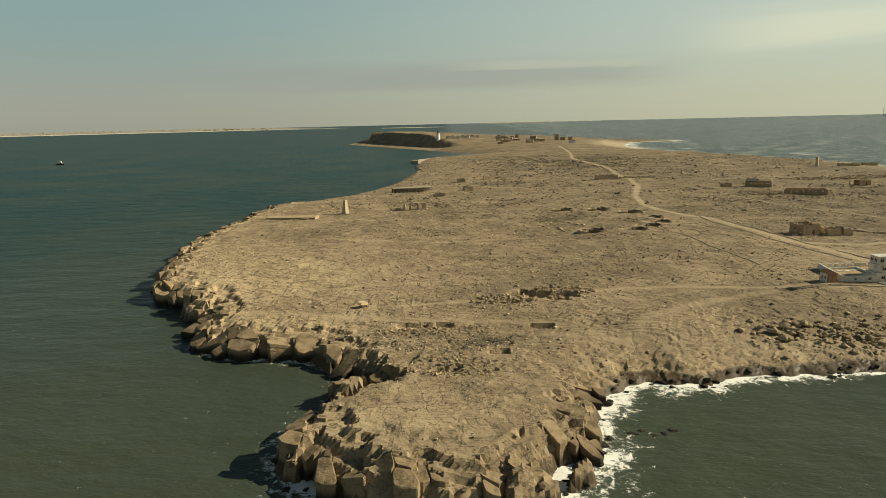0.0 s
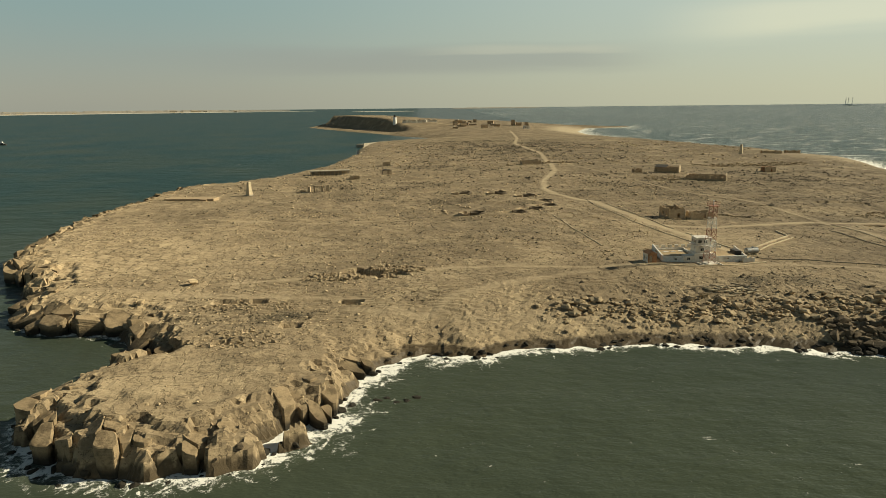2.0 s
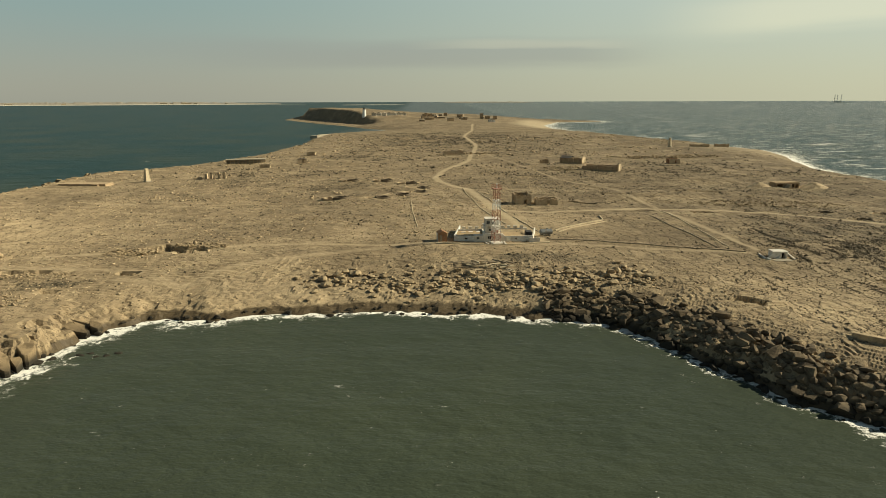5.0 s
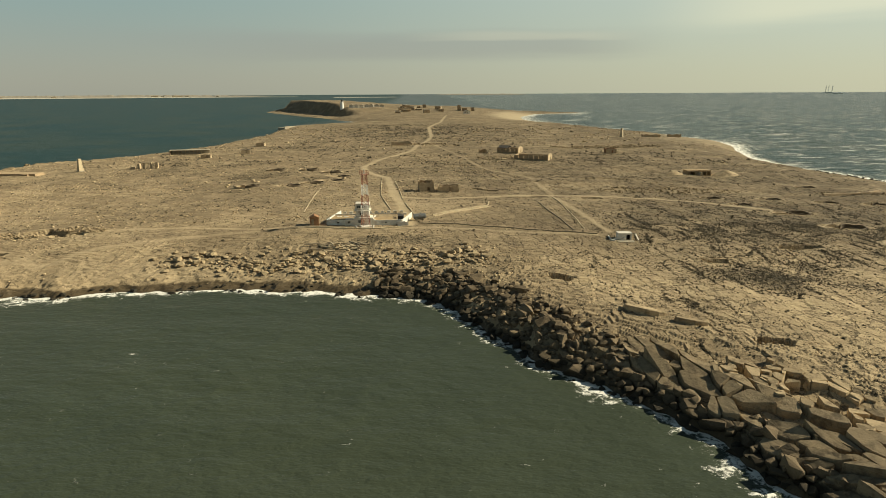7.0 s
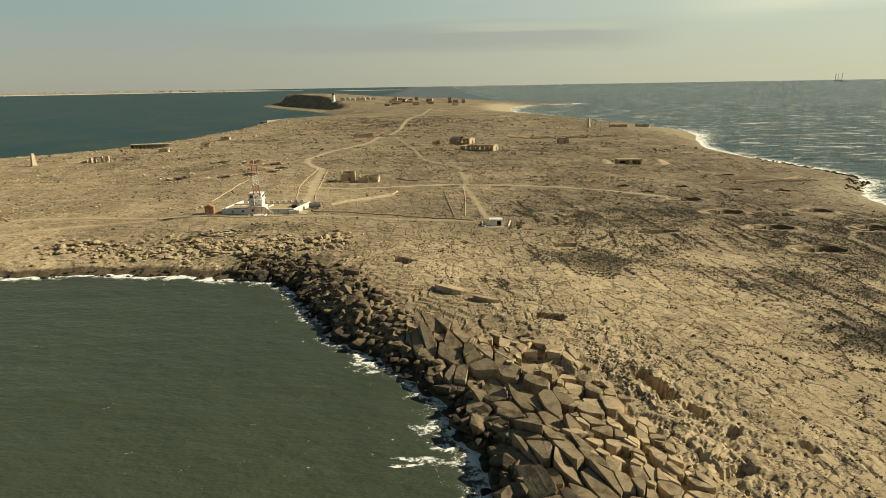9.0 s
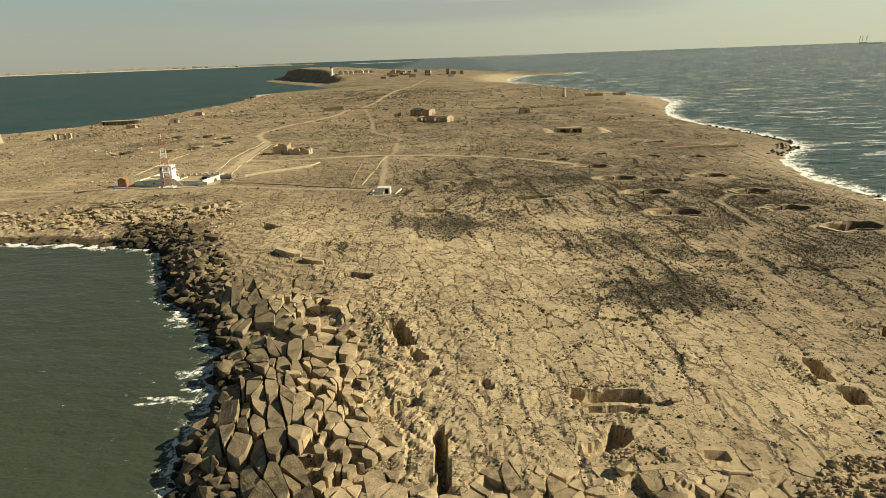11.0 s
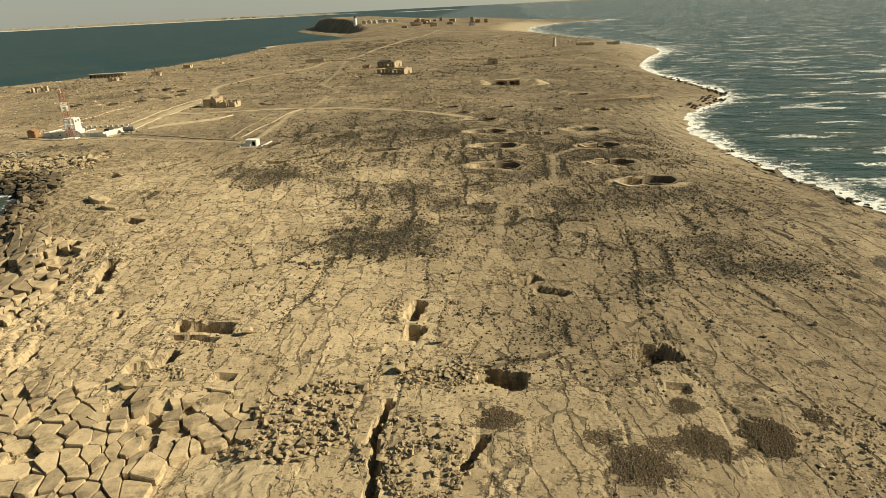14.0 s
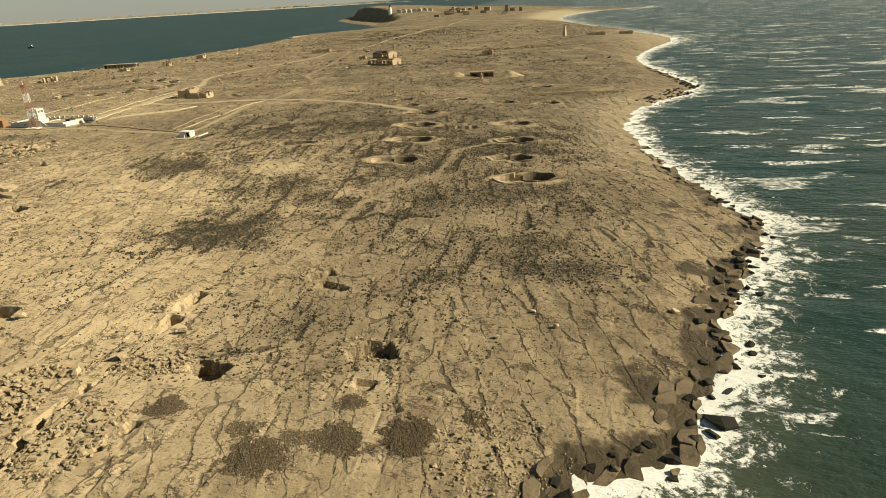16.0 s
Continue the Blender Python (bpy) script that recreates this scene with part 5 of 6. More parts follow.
def shrub(x, y, rx, ry, count, seed, tall=0.55):
    """A wide low shrub of many fine upright twigs."""
    count *= 2
    r = np.random.RandomState(seed)
    a, q = r.uniform(0, 6.28, count), np.sqrt(r.uniform(0, 1, count))
    lobes = 1.08 + 0.07 * np.sin(a * 2 + seed) + 0.06 * np.sin(a * 3 + 2.3 * seed) + 0.05 * np.sin(a * 9 + seed)
    px, py = x + rx * q * lobes * np.cos(a), y + ry * q * lobes * np.sin(a)
    keep = value_noise(px * 1.4, py * 1.4, seed) > -0.42 + 0.55 * smooth(q, 0.5, 1.0)
    keep &= r.uniform(0, 1, count) < 1.0 - 0.85 * smooth(q, 0.45, 1.05)
    px, py, q = px[keep], py[keep], q[keep]
    n = len(px)
    ob = tufts_mesh("shrub", px, py, sampled(ground_z, px, py), r.uniform(0.08, 0.22, n), 0.5 * tall * (1.05 - 0.6 * q) * r.uniform(0.35, 1.0, n), seed, SHRUB, "dark grey-brown twiggy shrub spread low over stony ground", "shrub", 5)
    ob["kind"] = ""
    del ob["kind"]
    ob["group"] = "shrubs on the stony ground"


shrub(247.4, 4.6, 2.5, 2.2, 1500, 1, 0.4)
shrub(259.8, -0.8, 3.4, 3.0, 2600, 2)
shrub(256.5, 2.6, 1.6, 1.4, 600, 3, 0.35)
shrub(266.0, 3.0, 3.2, 2.4, 2000, 4)
shrub(272.5, 5.0, 3.1, 3.0, 3000, 5, 0.8)
shrub(265.6, 8.6, 1.9, 1.5, 800, 6, 0.4)
shrub(278.2, 8.6, 1.5, 1.2, 700, 7, 0.5)
shrub(262.0, 2.4, 1.8, 1.4, 500, 8, 0.3)


# ---- materials of the built things ----
def plain(name, a, b, scale=2.0, rough=0.85, metal=0.0, stain=None, bump=0.4):
    n = Nodes(name, rough, metal, 0.3)
    c = n.mix(n.step(n.noise(scale, 5, 0.6), 0.35, 0.7), a, b)
    if stain:
        c = n.mix(n.step(n.noise(scale * 0.45, 6, 0.65), 0.52, 0.72, 0, 0.85), c, stain)
        c = n.mix(n.step(n.noise(scale * 4, 4, 0.7, n.mapped((1, 1, 0.25))), 0.55, 0.75, 0, 0.6), c, stain)
    return n.done(c, n.bump(n.noise(scale * 5, 4, 0.65), bump, 0.05))


WHITEWASH = plain("whitewash", (0.74, 0.69, 0.58), (0.60, 0.55, 0.46), 0.9, stain=(0.34, 0.30, 0.235))
BLUE_WHITE = plain("grey_whitewash", (0.68, 0.66, 0.58), (0.55, 0.535, 0.48), 1.2, stain=(0.36, 0.34, 0.29))
BRICK = plain("red_brick", (0.34, 0.185, 0.085), (0.25, 0.13, 0.065), 3.0, stain=(0.13, 0.07, 0.045))
MASONRY = plain("tan_masonry", (0.42, 0.31, 0.18), (0.30, 0.215, 0.125), 1.6, stain=(0.20, 0.145, 0.09), bump=0.9)
OLD_WALL = plain("pale_tan_wall", (0.50, 0.39, 0.245), (0.40, 0.30, 0.18), 1.2, stain=(0.24, 0.175, 0.105), bump=0.8)
# stone darkened so its colour carries the shade inside the pits
PIT_SHADED = plain("shaded_pit_lining", (0.17, 0.128, 0.079), (0.11, 0.083, 0.052), 2.2, stain=(0.07, 0.053, 0.034), bump=0.9)
CONCRETE = plain("weathered_concrete", (0.40, 0.345, 0.25), (0.30, 0.26, 0.185), 1.0, stain=(0.19, 0.16, 0.115))
ROOF_EARTH = plain("earth_roof", (0.42, 0.30, 0.155), (0.33, 0.235, 0.125), 1.5, stain=(0.22, 0.16, 0.09))
DARK = plain("dark_surface", (0.045, 0.04, 0.035), (0.075, 0.066, 0.055), 2.0)
GLASS = plain("window_glass", (0.03, 0.035, 0.035), (0.05, 0.055, 0.05), 2.0, rough=0.12, bump=0.02)
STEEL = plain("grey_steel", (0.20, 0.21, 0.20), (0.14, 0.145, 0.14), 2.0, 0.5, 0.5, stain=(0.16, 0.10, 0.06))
RED = plain("faded_red_paint", (0.33, 0.135, 0.08), (0.25, 0.11, 0.07), 4.0, 0.6)
WHITE = plain("faded_white_paint", (0.72, 0.70, 0.64), (0.60, 0.58, 0.52), 4.0, 0.6)
TIMBER = plain("grey_timber", (0.36, 0.29, 0.19), (0.22, 0.17, 0.11), 3.0, stain=(0.10, 0.08, 0.055))
PALE = plain("pale_kerb_stone", (0.58, 0.475, 0.31), (0.45, 0.36, 0.225), 1.2, stain=(0.26, 0.20, 0.12))


def window(parent, x, y, z, w, h, turn=0.0, trim=WHITEWASH):
    """A sunk window with frame, pane and sill on a wall that faces -y before its turn."""
    m = pose(x, y, z, 0, 0, turn)
    bm = bmesh.new()
    for a in ((-w / 2 - 0.1, -w / 2, 0, h), (w / 2, w / 2 + 0.1, 0, h), (-w / 2 - 0.1, w / 2 + 0.1, h, h + 0.1), (-0.03, 0.03, 0, h)):
        box(bm, a[0], a[1], -0.05, 0.05, a[2], a[3])
    bmesh.ops.transform(bm, matrix=m, verts=bm.verts)
    f = part("window", bm, trim, parent)
    bm = box_bm(-w / 2, w / 2, -0.015, 0.015, 0, h)
    bmesh.ops.transform(bm, matrix=m, verts=bm.verts)
    part("pane", bm, GLASS, f, "dark window pane")
    bm = box_bm(-w / 2 - 0.15, w / 2 + 0.15, -0.14, 0.06, -0.1, 0)
    bmesh.ops.transform(bm, matrix=m, verts=bm.verts)
    part("sill", bm, trim, f)


def wall(parent, name, x0, y0, x1, y1, high, thick, material, holes=(), ragged=0.0, seed=0, base=0.0, label=""):
    length, turn = math.hypot(x1 - x0, y1 - y0), math.degrees(math.atan2(y1 - y0, x1 - x0))
    return part(name, turned(pierced(length, high, thick, holes, ragged, seed), x0, y0, base, turn), material, parent, label)


# ---- the signal station ----
SZ = height(106, 150)
station = thing("signal_station", 106, 151, SZ, 0, "whitewashed signal station with walled yards and a lookout cabin", "building")
station.matrix_world = pose(106.4, 151, SZ) @ Matrix.Diagonal((0.9, 0.9, 0.84, 1))
# western yard with a low earth roof
wall(station, "yard_wall", -12.0, 0, -2.8, -0.6, 1.9, 0.35, BLUE_WHITE, [(3.2, 3.9, 0.7, 1.2), (6.4, 7.0, 0.7, 1.2)], label="stained grey-white yard wall")
wall(station, "yard_wall", -12.0, 0.2, -9.5, 15.4, 2.0, 0.35, BLUE_WHITE, label="grey-white side wall of the yard")
wall(station, "yard_wall", -9.3, 15.4, 12.4, 17.2, 0.6, 0.35, BLUE_WHITE, label="low back wall of the yard")
part("yard_roof", box_bm(-11.2, -3.0, 0.1, 8.5, 1.35, 1.6), ROOF_EARTH, station, "flat tan earth roof")
wall(station, "yard_wall", -10.6, 8.6, -2.8, 8.9, 2.1, 0.3, WHITEWASH)
wall(station, "yard_wall", -2.8, 2.2, -2.8, 8.8, 2.2, 0.3, WHITEWASH)
for k in range(3):
    part("roof_patch", box_bm(-9.6 + 2.3 * k, -8.2 + 2.2 * k, 5.6 + 0.3 * k, 6.6 + 0.3 * k, 1.62, 1.74), WHITEWASH, station, "white patch on the earth roof")
# lookout tower of three floors
part("ground_floor", bevelled(box_bm(-3.4, 2.0, -0.9, 3.6, -0.5, 2.7)), WHITEWASH, station)
part("buttress", box_bm(-6.2, -3.45, -0.75, 1.6, -0.5, 2.0), WHITEWASH, station)
part("upper_floor", bevelled(box_bm(-2.9, 1.2, -0.3, 3.4, 2.72, 4.9)), WHITEWASH, station)
part("gallery_floor", bevelled(box_bm(-3.4, 1.7, -0.75, 3.8, 4.92, 5.08), 0.02), WHITEWASH, station)
part("cabin", bevelled(box_bm(-2.9, 1.3, -0.3, 3.3, 5.1, 7.15)), WHITEWASH, station, "white lookout cabin")
part("cabin_roof", bevelled(box_bm(-3.0, 1.4, -0.4, 3.4, 7.17, 7.32), 0.03), WHITEWASH, station, "flat white cabin roof")
for x in (-2.0, -0.4):
    window(station, x, -0.33, 5.75, 0.95, 0.85)
for y in (0.6, 2.2):
    window(station, 1.33, y, 5.75, 0.9, 0.85, 90)
    window(station, -2.93, y, 5.75, 0.9, 0.85, -90)
window(station, -1.2, -0.33, 3.35, 0.9, 0.8)
window(station, -1.6, -0.93, 0.95, 1.0, 0.9)
window(station, -5.0, -0.78, 0.8, 0.8, 0.7)
bm = bmesh.new()
for k in range(9):
    box(bm, 2.05 + 0.3 * k, 2.35 + 0.3 * k, -0.8, 0.3, -0.3, 2.6 - 0.29 * k)
part("outer_stair", bm, WHITEWASH, station, "whitewashed outer stair")
# eastern yard
wall(station, "yard_wall", 2.1, -0.4, 11.4, -0.1, 1.7, 0.35, BLUE_WHITE, [(4.0, 4.6, 0.7, 1.15)], label="grey-white front wall of the east yard")
wall(station, "yard_wall", 11.4, -0.6, 14.2, 12.5, 1.7, 0.35, WHITEWASH, label="white end wall of the east yard")
wall(station, "yard_wall", 10.2, -1.5, 13.4, -1.3, 1.5, 0.35, WHITEWASH, ragged=0.5, seed=3)
wall(station, "yard_wall", 2.1, 3.5, 2.4, 9.2, 1.6, 0.3, WHITEWASH)
part("yard_roof", box_bm(2.4, 9.4, 1.0, 6.6, 1.2, 1.4), ROOF_EARTH, station, "flat tan earth roof")
part("water_cistern", bevelled(box_bm(10.0, 11.8, 3.0, 6.2, -0.2, 2.3)), DARK, station, "dark open shed in the yard")
for k in range(10):
    part("wall_pier", box_bm(-8.8 + 2.1 * k, -7.7 + 2.1 * k, 15.25 + 0.17 * k, 15.65 + 0.17 * k, 0.0, 1.5), WHITEWASH, station)

# brick shed
shed = thing("brick_shed", 92.2, 150.8, height(92.2, 150.8), 8, "small red brick shed with a pitched roof beside the station", "shed")
wall(shed, "front_wall", -1.15, -1.3, 1.15, -1.3, 2.2, 0.2, BRICK, [(0.3, 1.05, 0.0, 1.8)])
wall(shed, "back_wall", -1.15, 1.3, 1.15, 1.3, 2.2, 0.2, BRICK)
wall(shed, "side_wall", -1.15, -1.18, -1.15, 1.18, 2.2, 0.2, WHITEWASH, [(0.4, 0.9, 0.8, 1.5), (1.4, 1.9, 0.8, 1.5)], label="whitewashed side wall")
wall(shed, "side_wall", 1.15, -1.18, 1.15, 1.18, 2.2, 0.2, BRICK)
bm = bmesh.new()
prism(bm, [(-1.35, 2.2), (1.35, 2.2), (0.0, 2.9)], -1.5, 1.5)
part("roof", bm, BRICK, shed)
part("door", box_bm(-0.84, -0.1, -1.33, -1.27, 0, 1.78), TIMBER, shed, "grey plank door")

# lattice mast
mast = thing("lattice_mast", 106.6, 149.2, height(106.6, 149.2), 20, "red and white lattice mast standing before the station", "mast")
part("footing", bevelled(box_bm(-1.5, 1.5, -1.5, 1.5, -0.5, 0.25)), WHITEWASH, mast, "white concrete footing")
LEVELS = 10
mast_h, foot, head = 14.2, 1.0, 0.62


def mast_corner(k, level):
    w = foot + (head - foot) * level / LEVELS
    return (w * (1 if k in (0, 3) else -1), w * (1 if k < 2 else -1), 0.25 + mast_h * level / LEVELS)


for level in range(LEVELS):
    bm = bmesh.new()
    for k in range(4):
        a, b = mast_corner(k, level), mast_corner(k, level + 1)
        c, e = mast_corner((k + 1) % 4, level), mast_corner((k + 1) % 4, level + 1)
        bar(bm, a, b, 0.065, 5)
        bar(bm, a, e, 0.035, 4)
        bar(bm, c, b, 0.035, 4)
        bar(bm, b, e, 0.04, 4)
    part("bay", bm, RED if level in (0, 1, 4, 5, 8, 9) else WHITE, mast, "red painted bay" if level in (0, 1, 4, 5, 8, 9) else "white painted bay")
bm = box_bm(-1.05, 1.05, -1.05, 1.05, 14.45, 14.58)
for k in range(4):
    s = (-1, 1)[k % 2] * 1.0, (-1, 1)[k // 2] * 1.0
    bar(bm, (*s, 14.5), (*s, 15.5), 0.05, 4)
for z in (15.0, 15.48):
    for a, b in (((-1, -1), (1, -1)), ((1, -1), (1, 1)), ((1, 1), (-1, 1)), ((-1, 1), (-1, -1))):
        bar(bm, (*a, z), (*b, z), 0.04, 4)
part("platform", bm, RED, mast, "red railed top platform")
bm = bmesh.new()
bar(bm, (0, 0, 14.5), (0, 0, 15.9), 0.12, 8)
part("lamp", bm, WHITE, mast)

# water tanks
for k, (x, y, turn) in enumerate(((121.6, 157.6, 12),)):
    tank = thing("water_tank", x, y, height(x, y), turn, "grey steel water tank lying on saddles beside the station", "tank", "water tanks")
    bm = bmesh.new()
    for i, (xx, rr) in enumerate(((-1.85, 0.45), (-1.65, 0.8), (1.65, 0.8), (1.85, 0.45))):
        ring = [bm.verts.new((xx, rr * math.cos(6.2832 * j / 20), 1.1 + rr * math.sin(6.2832 * j / 20))) for j in range(20)]
        if i:
            for j in range(20):
                bm.faces.new((last[j], last[(j + 1) % 20], ring[(j + 1) % 20], ring[j]))
        else:
            bm.faces.new(ring)
        last = ring
    bm.faces.new(last[::-1])
    part("drum", bm, STEEL, tank)
    for xx in (-1.0, 1.0):
        part("saddle", box_bm(xx - 0.2, xx + 0.2, -0.75, 0.75, -0.3, 0.5), CONCRETE, tank, "concrete saddle")
    bm = bmesh.new()
    bar(bm, (0.3, 0, 1.85), (0.3, 0, 2.15), 0.25, 10)
    part("hatch", bm, STEEL, tank)


def laid(name, course, width, high, material, label, category, sink=0.25, step=2.5):
    """A low run that follows the ground: kerb, pipe or wall."""
    pts = []
    for (ax, ay), (bx, by) in zip(course[:-1], course[1:]):
        n = max(1, int(math.hypot(bx - ax, by - ay) / step))
        pts += [(ax + (bx - ax) * k / n, ay + (by - ay) * k / n) for k in range(n)]
    pts.append(course[-1])
    bm = bmesh.new()
    rings = []
    for i, (x, y) in enumerate(pts):
        a, b = pts[max(0, i - 1)], pts[min(len(pts) - 1, i + 1)]
        d = Vector((b[0] - a[0], b[1] - a[1])).normalized()
        nx, ny = -d.y * width / 2, d.x * width / 2
        z = height(x, y)
        rings.append([bm.verts.new(v) for v in ((x - nx, y - ny, z - sink), (x - nx, y - ny, z + high), (x + nx, y + ny, z + high), (x + nx, y + ny, z - sink))])
    for a, b in zip(rings[:-1], rings[1:]):
        for j in range(3):
            bm.faces.new((a[j], a[j + 1], b[j + 1], b[j]))
    bm.faces.new(rings[0])
    bm.faces.new(rings[-1][::-1])
    bmesh.ops.recalc_face_normals(bm, faces=bm.faces)
    return tagged(part(name, bm, material), label, category)


laid("road_kerb", [(104.6, 262), (105.5, 240), (107.5, 205), (112.5, 174)], 0.22, 0.18, PALE, "low pale stone kerb beside the dirt road", "kerb")
laid("road_kerb", [(110.5, 252), (113.5, 222), (115.8, 196)], 0.22, 0.18, PALE, "low pale stone kerb beside the dirt road", "kerb")
laid("road_kerb", [(116.6, 188), (119.0, 172), (121.0, 160)], 0.22, 0.18, PALE, "low pale stone kerb beside the dirt road", "kerb")
laid("pipe_run", [(125.5, 163.5), (143.8, 179.4), (145.2, 188.5)], 0.32, 0.35, PALE, "pale covered pipe run over dry ground", "pipe")
laid("pipe_run", [(126.0, 161.6), (144.6, 177.6)], 0.2, 0.3, PALE, "pale covered pipe run over dry ground", "pipe")
laid("boundary_kerb", [(82.6, 226), (83.6, 200), (85.6, 171)], 0.22, 0.18, PALE, "straight pale boundary kerb on bare ground", "kerb")
laid("yard_kerb", [(90.5, 147.4), (100, 146.6), (111, 146.4), (121, 148.8)], 0.35, 0.25, PALE, "pale kerb along the front of the station", "kerb")
laid("yard_kerb", [(104.6, 146.6), (103.8, 149.6)], 0.3, 0.25, WHITEWASH, "white kerb round the mast footing", "kerb")
laid("yard_kerb", [(109.0, 146.4), (108.8, 149.8)], 0.3, 0.25, WHITEWASH, "white kerb round the mast footing", "kerb")
laid("dark_pipe", [(122, 152.5), (145, 146), (168.5, 137.6)], 0.22, 0.2, TIMBER, "rusty brown pipe laid from station to bunker", "pipe")
laid("dark_pipe", [(161.3, 187), (162.2, 165), (163.4, 142)], 0.2, 0.18, TIMBER, "rusty brown pipe laid over dry ground", "pipe")
laid("path_kerb", [(166.6, 143), (168.0, 170), (168.6, 198)], 0.25, 0.15, PALE, "pale kerb beside the bunker path", "kerb")
laid("stone_wall", [(274, 208), (284, 211), (296, 214), (306, 222)], 0.9, 0.7, MASONRY, "low tumbled dry-stone wall", "wall")

# timber stack before the station
for k in range(34):
    x, y = 94.5 + rock_rnd.random() * 13, 124.0 + rock_rnd.random() * 6.5
    plank = thing("timber_beam", x, y, height(x, y) + 0.12 + 0.3 * rock_rnd.random(), rock_rnd.uniform(-80, 40), "weathered grey beam thrown on the ground", "timber", "loose beams before the station")
    part("beam", box_bm(-rock_rnd.uniform(1.0, 2.4), rock_rnd.uniform(1.0, 2.0), -0.12, 0.12, -0.1, 0.16), TIMBER if k % 3 else PALE, plank)

# ---- white bunker ----
bunker = thing("bunker", 173.6, 133.6, height(173.6, 132.6), -4, "small white concrete bunker with one dark doorway", "bunker")
bunker.matrix_world = pose(174.4, 133.0, height(174.4, 132.0), 0, 0, -4) @ Matrix.Diagonal((0.66, 0.85, 1.0, 1))
wall(bunker, "front_wall", -2.9, -1.3, 2.2, -1.3, 1.65, 0.3, WHITEWASH, [(3.1, 4.6, -0.1, 1.4)])
wall(bunker, "side_wall", -2.9, -1.14, -2.9, 1.3, 1.65, 0.3, WHITEWASH)
wall(bunker, "side_wall", 2.2, -1.14, 2.2, 1.3, 1.65, 0.3, WHITEWASH)
wall(bunker, "back_wall", -2.9, 1.46, 2.2, 1.46, 1.65, 0.3, WHITEWASH)
part("roof", bevelled(box_bm(-3.1, 2.4, -1.5, 1.65, 1.65, 1.8)), WHITEWASH, bunker)
# added dark sheet that stands for the shade behind the doorway
part("doorway_shade_sheet", box_bm(-2.7, 2.0, 0.3, 0.45, -0.2, 1.6), DARK, bunker, "dark sheet standing for the shade inside the doorway")
bm = bmesh.new()
prism(bm, [(-2.9, 0.0), (-2.9, 1.2), (-5.0, 0.1)], -1.4, -1.1)
part("wing_wall", bm, WHITEWASH, bunker)
bm = bmesh.new()
prism(bm, [(-0.3, -0.1), (-0.3, 0.8), (-1.8, 0.1)], -2.1, -1.6)
part("ramp_wall", bm, WHITEWASH, bunker)
part("forecourt", box_bm(-3.6, 2.8, -4.0, -1.5, -0.4, 0.05), CONCRETE, bunker, "worn concrete forecourt")
laid("bunker_kerb", [(170.9, 135.6), (170.4, 131.6), (171.3, 130.8)], 0.3, 0.3, WHITEWASH, "white kerb beside the bunker", "kerb")
laid("bunker_kerb", [(178.6, 137.0), (177.4, 131.0)], 0.3, 0.3, WHITEWASH, "white kerb beside the bunker", "kerb")

# ---- gun pits ----


def gun_pit(x, y, r, group):
    pit = thing("gun_pit", x, y, height(x + r * 1.2, y) + 0.02, rock_rnd.uniform(-12, 12), "round stone-lined gun pit sunk in the rock", "gun pit", group)
    bm = bmesh.new()
    n, gate = 28, 2
    rings = []
    for k in range(gate, n - gate + 1):
        a = math.pi + 2 * math.pi * k / n
        top = (0.55 if group == "gun pits west of the road" else 0.22) + 0.14 * math.sin(5 * a + x)
        rings.append([bm.verts.new((q * math.cos(a), q * 0.9 * math.sin(a), z)) for q, z in ((r * 0.93, -2.6), (r * 0.93, top), (r * 1.06, top), (r * 1.06, -2.6))])
    for a, b in zip(rings[:-1], rings[1:]):
        for k in range(4):
            bm.faces.new((a[k], a[(k + 1) % 4], b[(k + 1) % 4], b[k]))
    bm.faces.new(rings[0])
    bm.faces.new(rings[-1][::-1])
    bmesh.ops.recalc_face_normals(bm, faces=bm.faces)
    part("lining", bm, PIT_SHADED, pit, "stone lining with the pit's shade in its colour")
    part("gun_base", bevelled(box_bm(-0.7, 0.7, -0.7, 0.7, -2.2, -1.35)), CONCRETE, pit, "low concrete gun base")
    # low wall round the entry hollow, sunlight put into its paler colour
    bm = bmesh.new()
    rings = []
    for k in range(13):
        a = math.pi * (0.42 + 1.16 * k / 12)
        top = 0.25 + 0.2 * math.sin(3 * a + y)
        rings.append([bm.verts.new((-r * 1.5 + q * 1.15 * math.cos(a), q * math.sin(a), z)) for q, z in ((r * 0.74, -1.8), (r * 0.74, top), (r * 0.92, top), (r * 0.92, -1.8))])
    for a, b in zip(rings[:-1], rings[1:]):
        for k in range(4):
            bm.faces.new((a[k], a[(k + 1) % 4], b[(k + 1) % 4], b[k]))
    bm.faces.new(rings[0])
    bm.faces.new(rings[-1][::-1])
    bmesh.ops.recalc_face_normals(bm, faces=bm.faces)
    part("entry_wall", bm, OLD_WALL, pit, "low wall round the entry hollow, paled as sunlit stone")


for group, pits in (("gun pits on the eastern field", EAST_PITS), ("gun pits behind the eastern field", BACK_PITS), ("gun pits west of the road", WEST_PITS)):
    for x, y, r in pits:
        gun_pit(x, y, r, group)

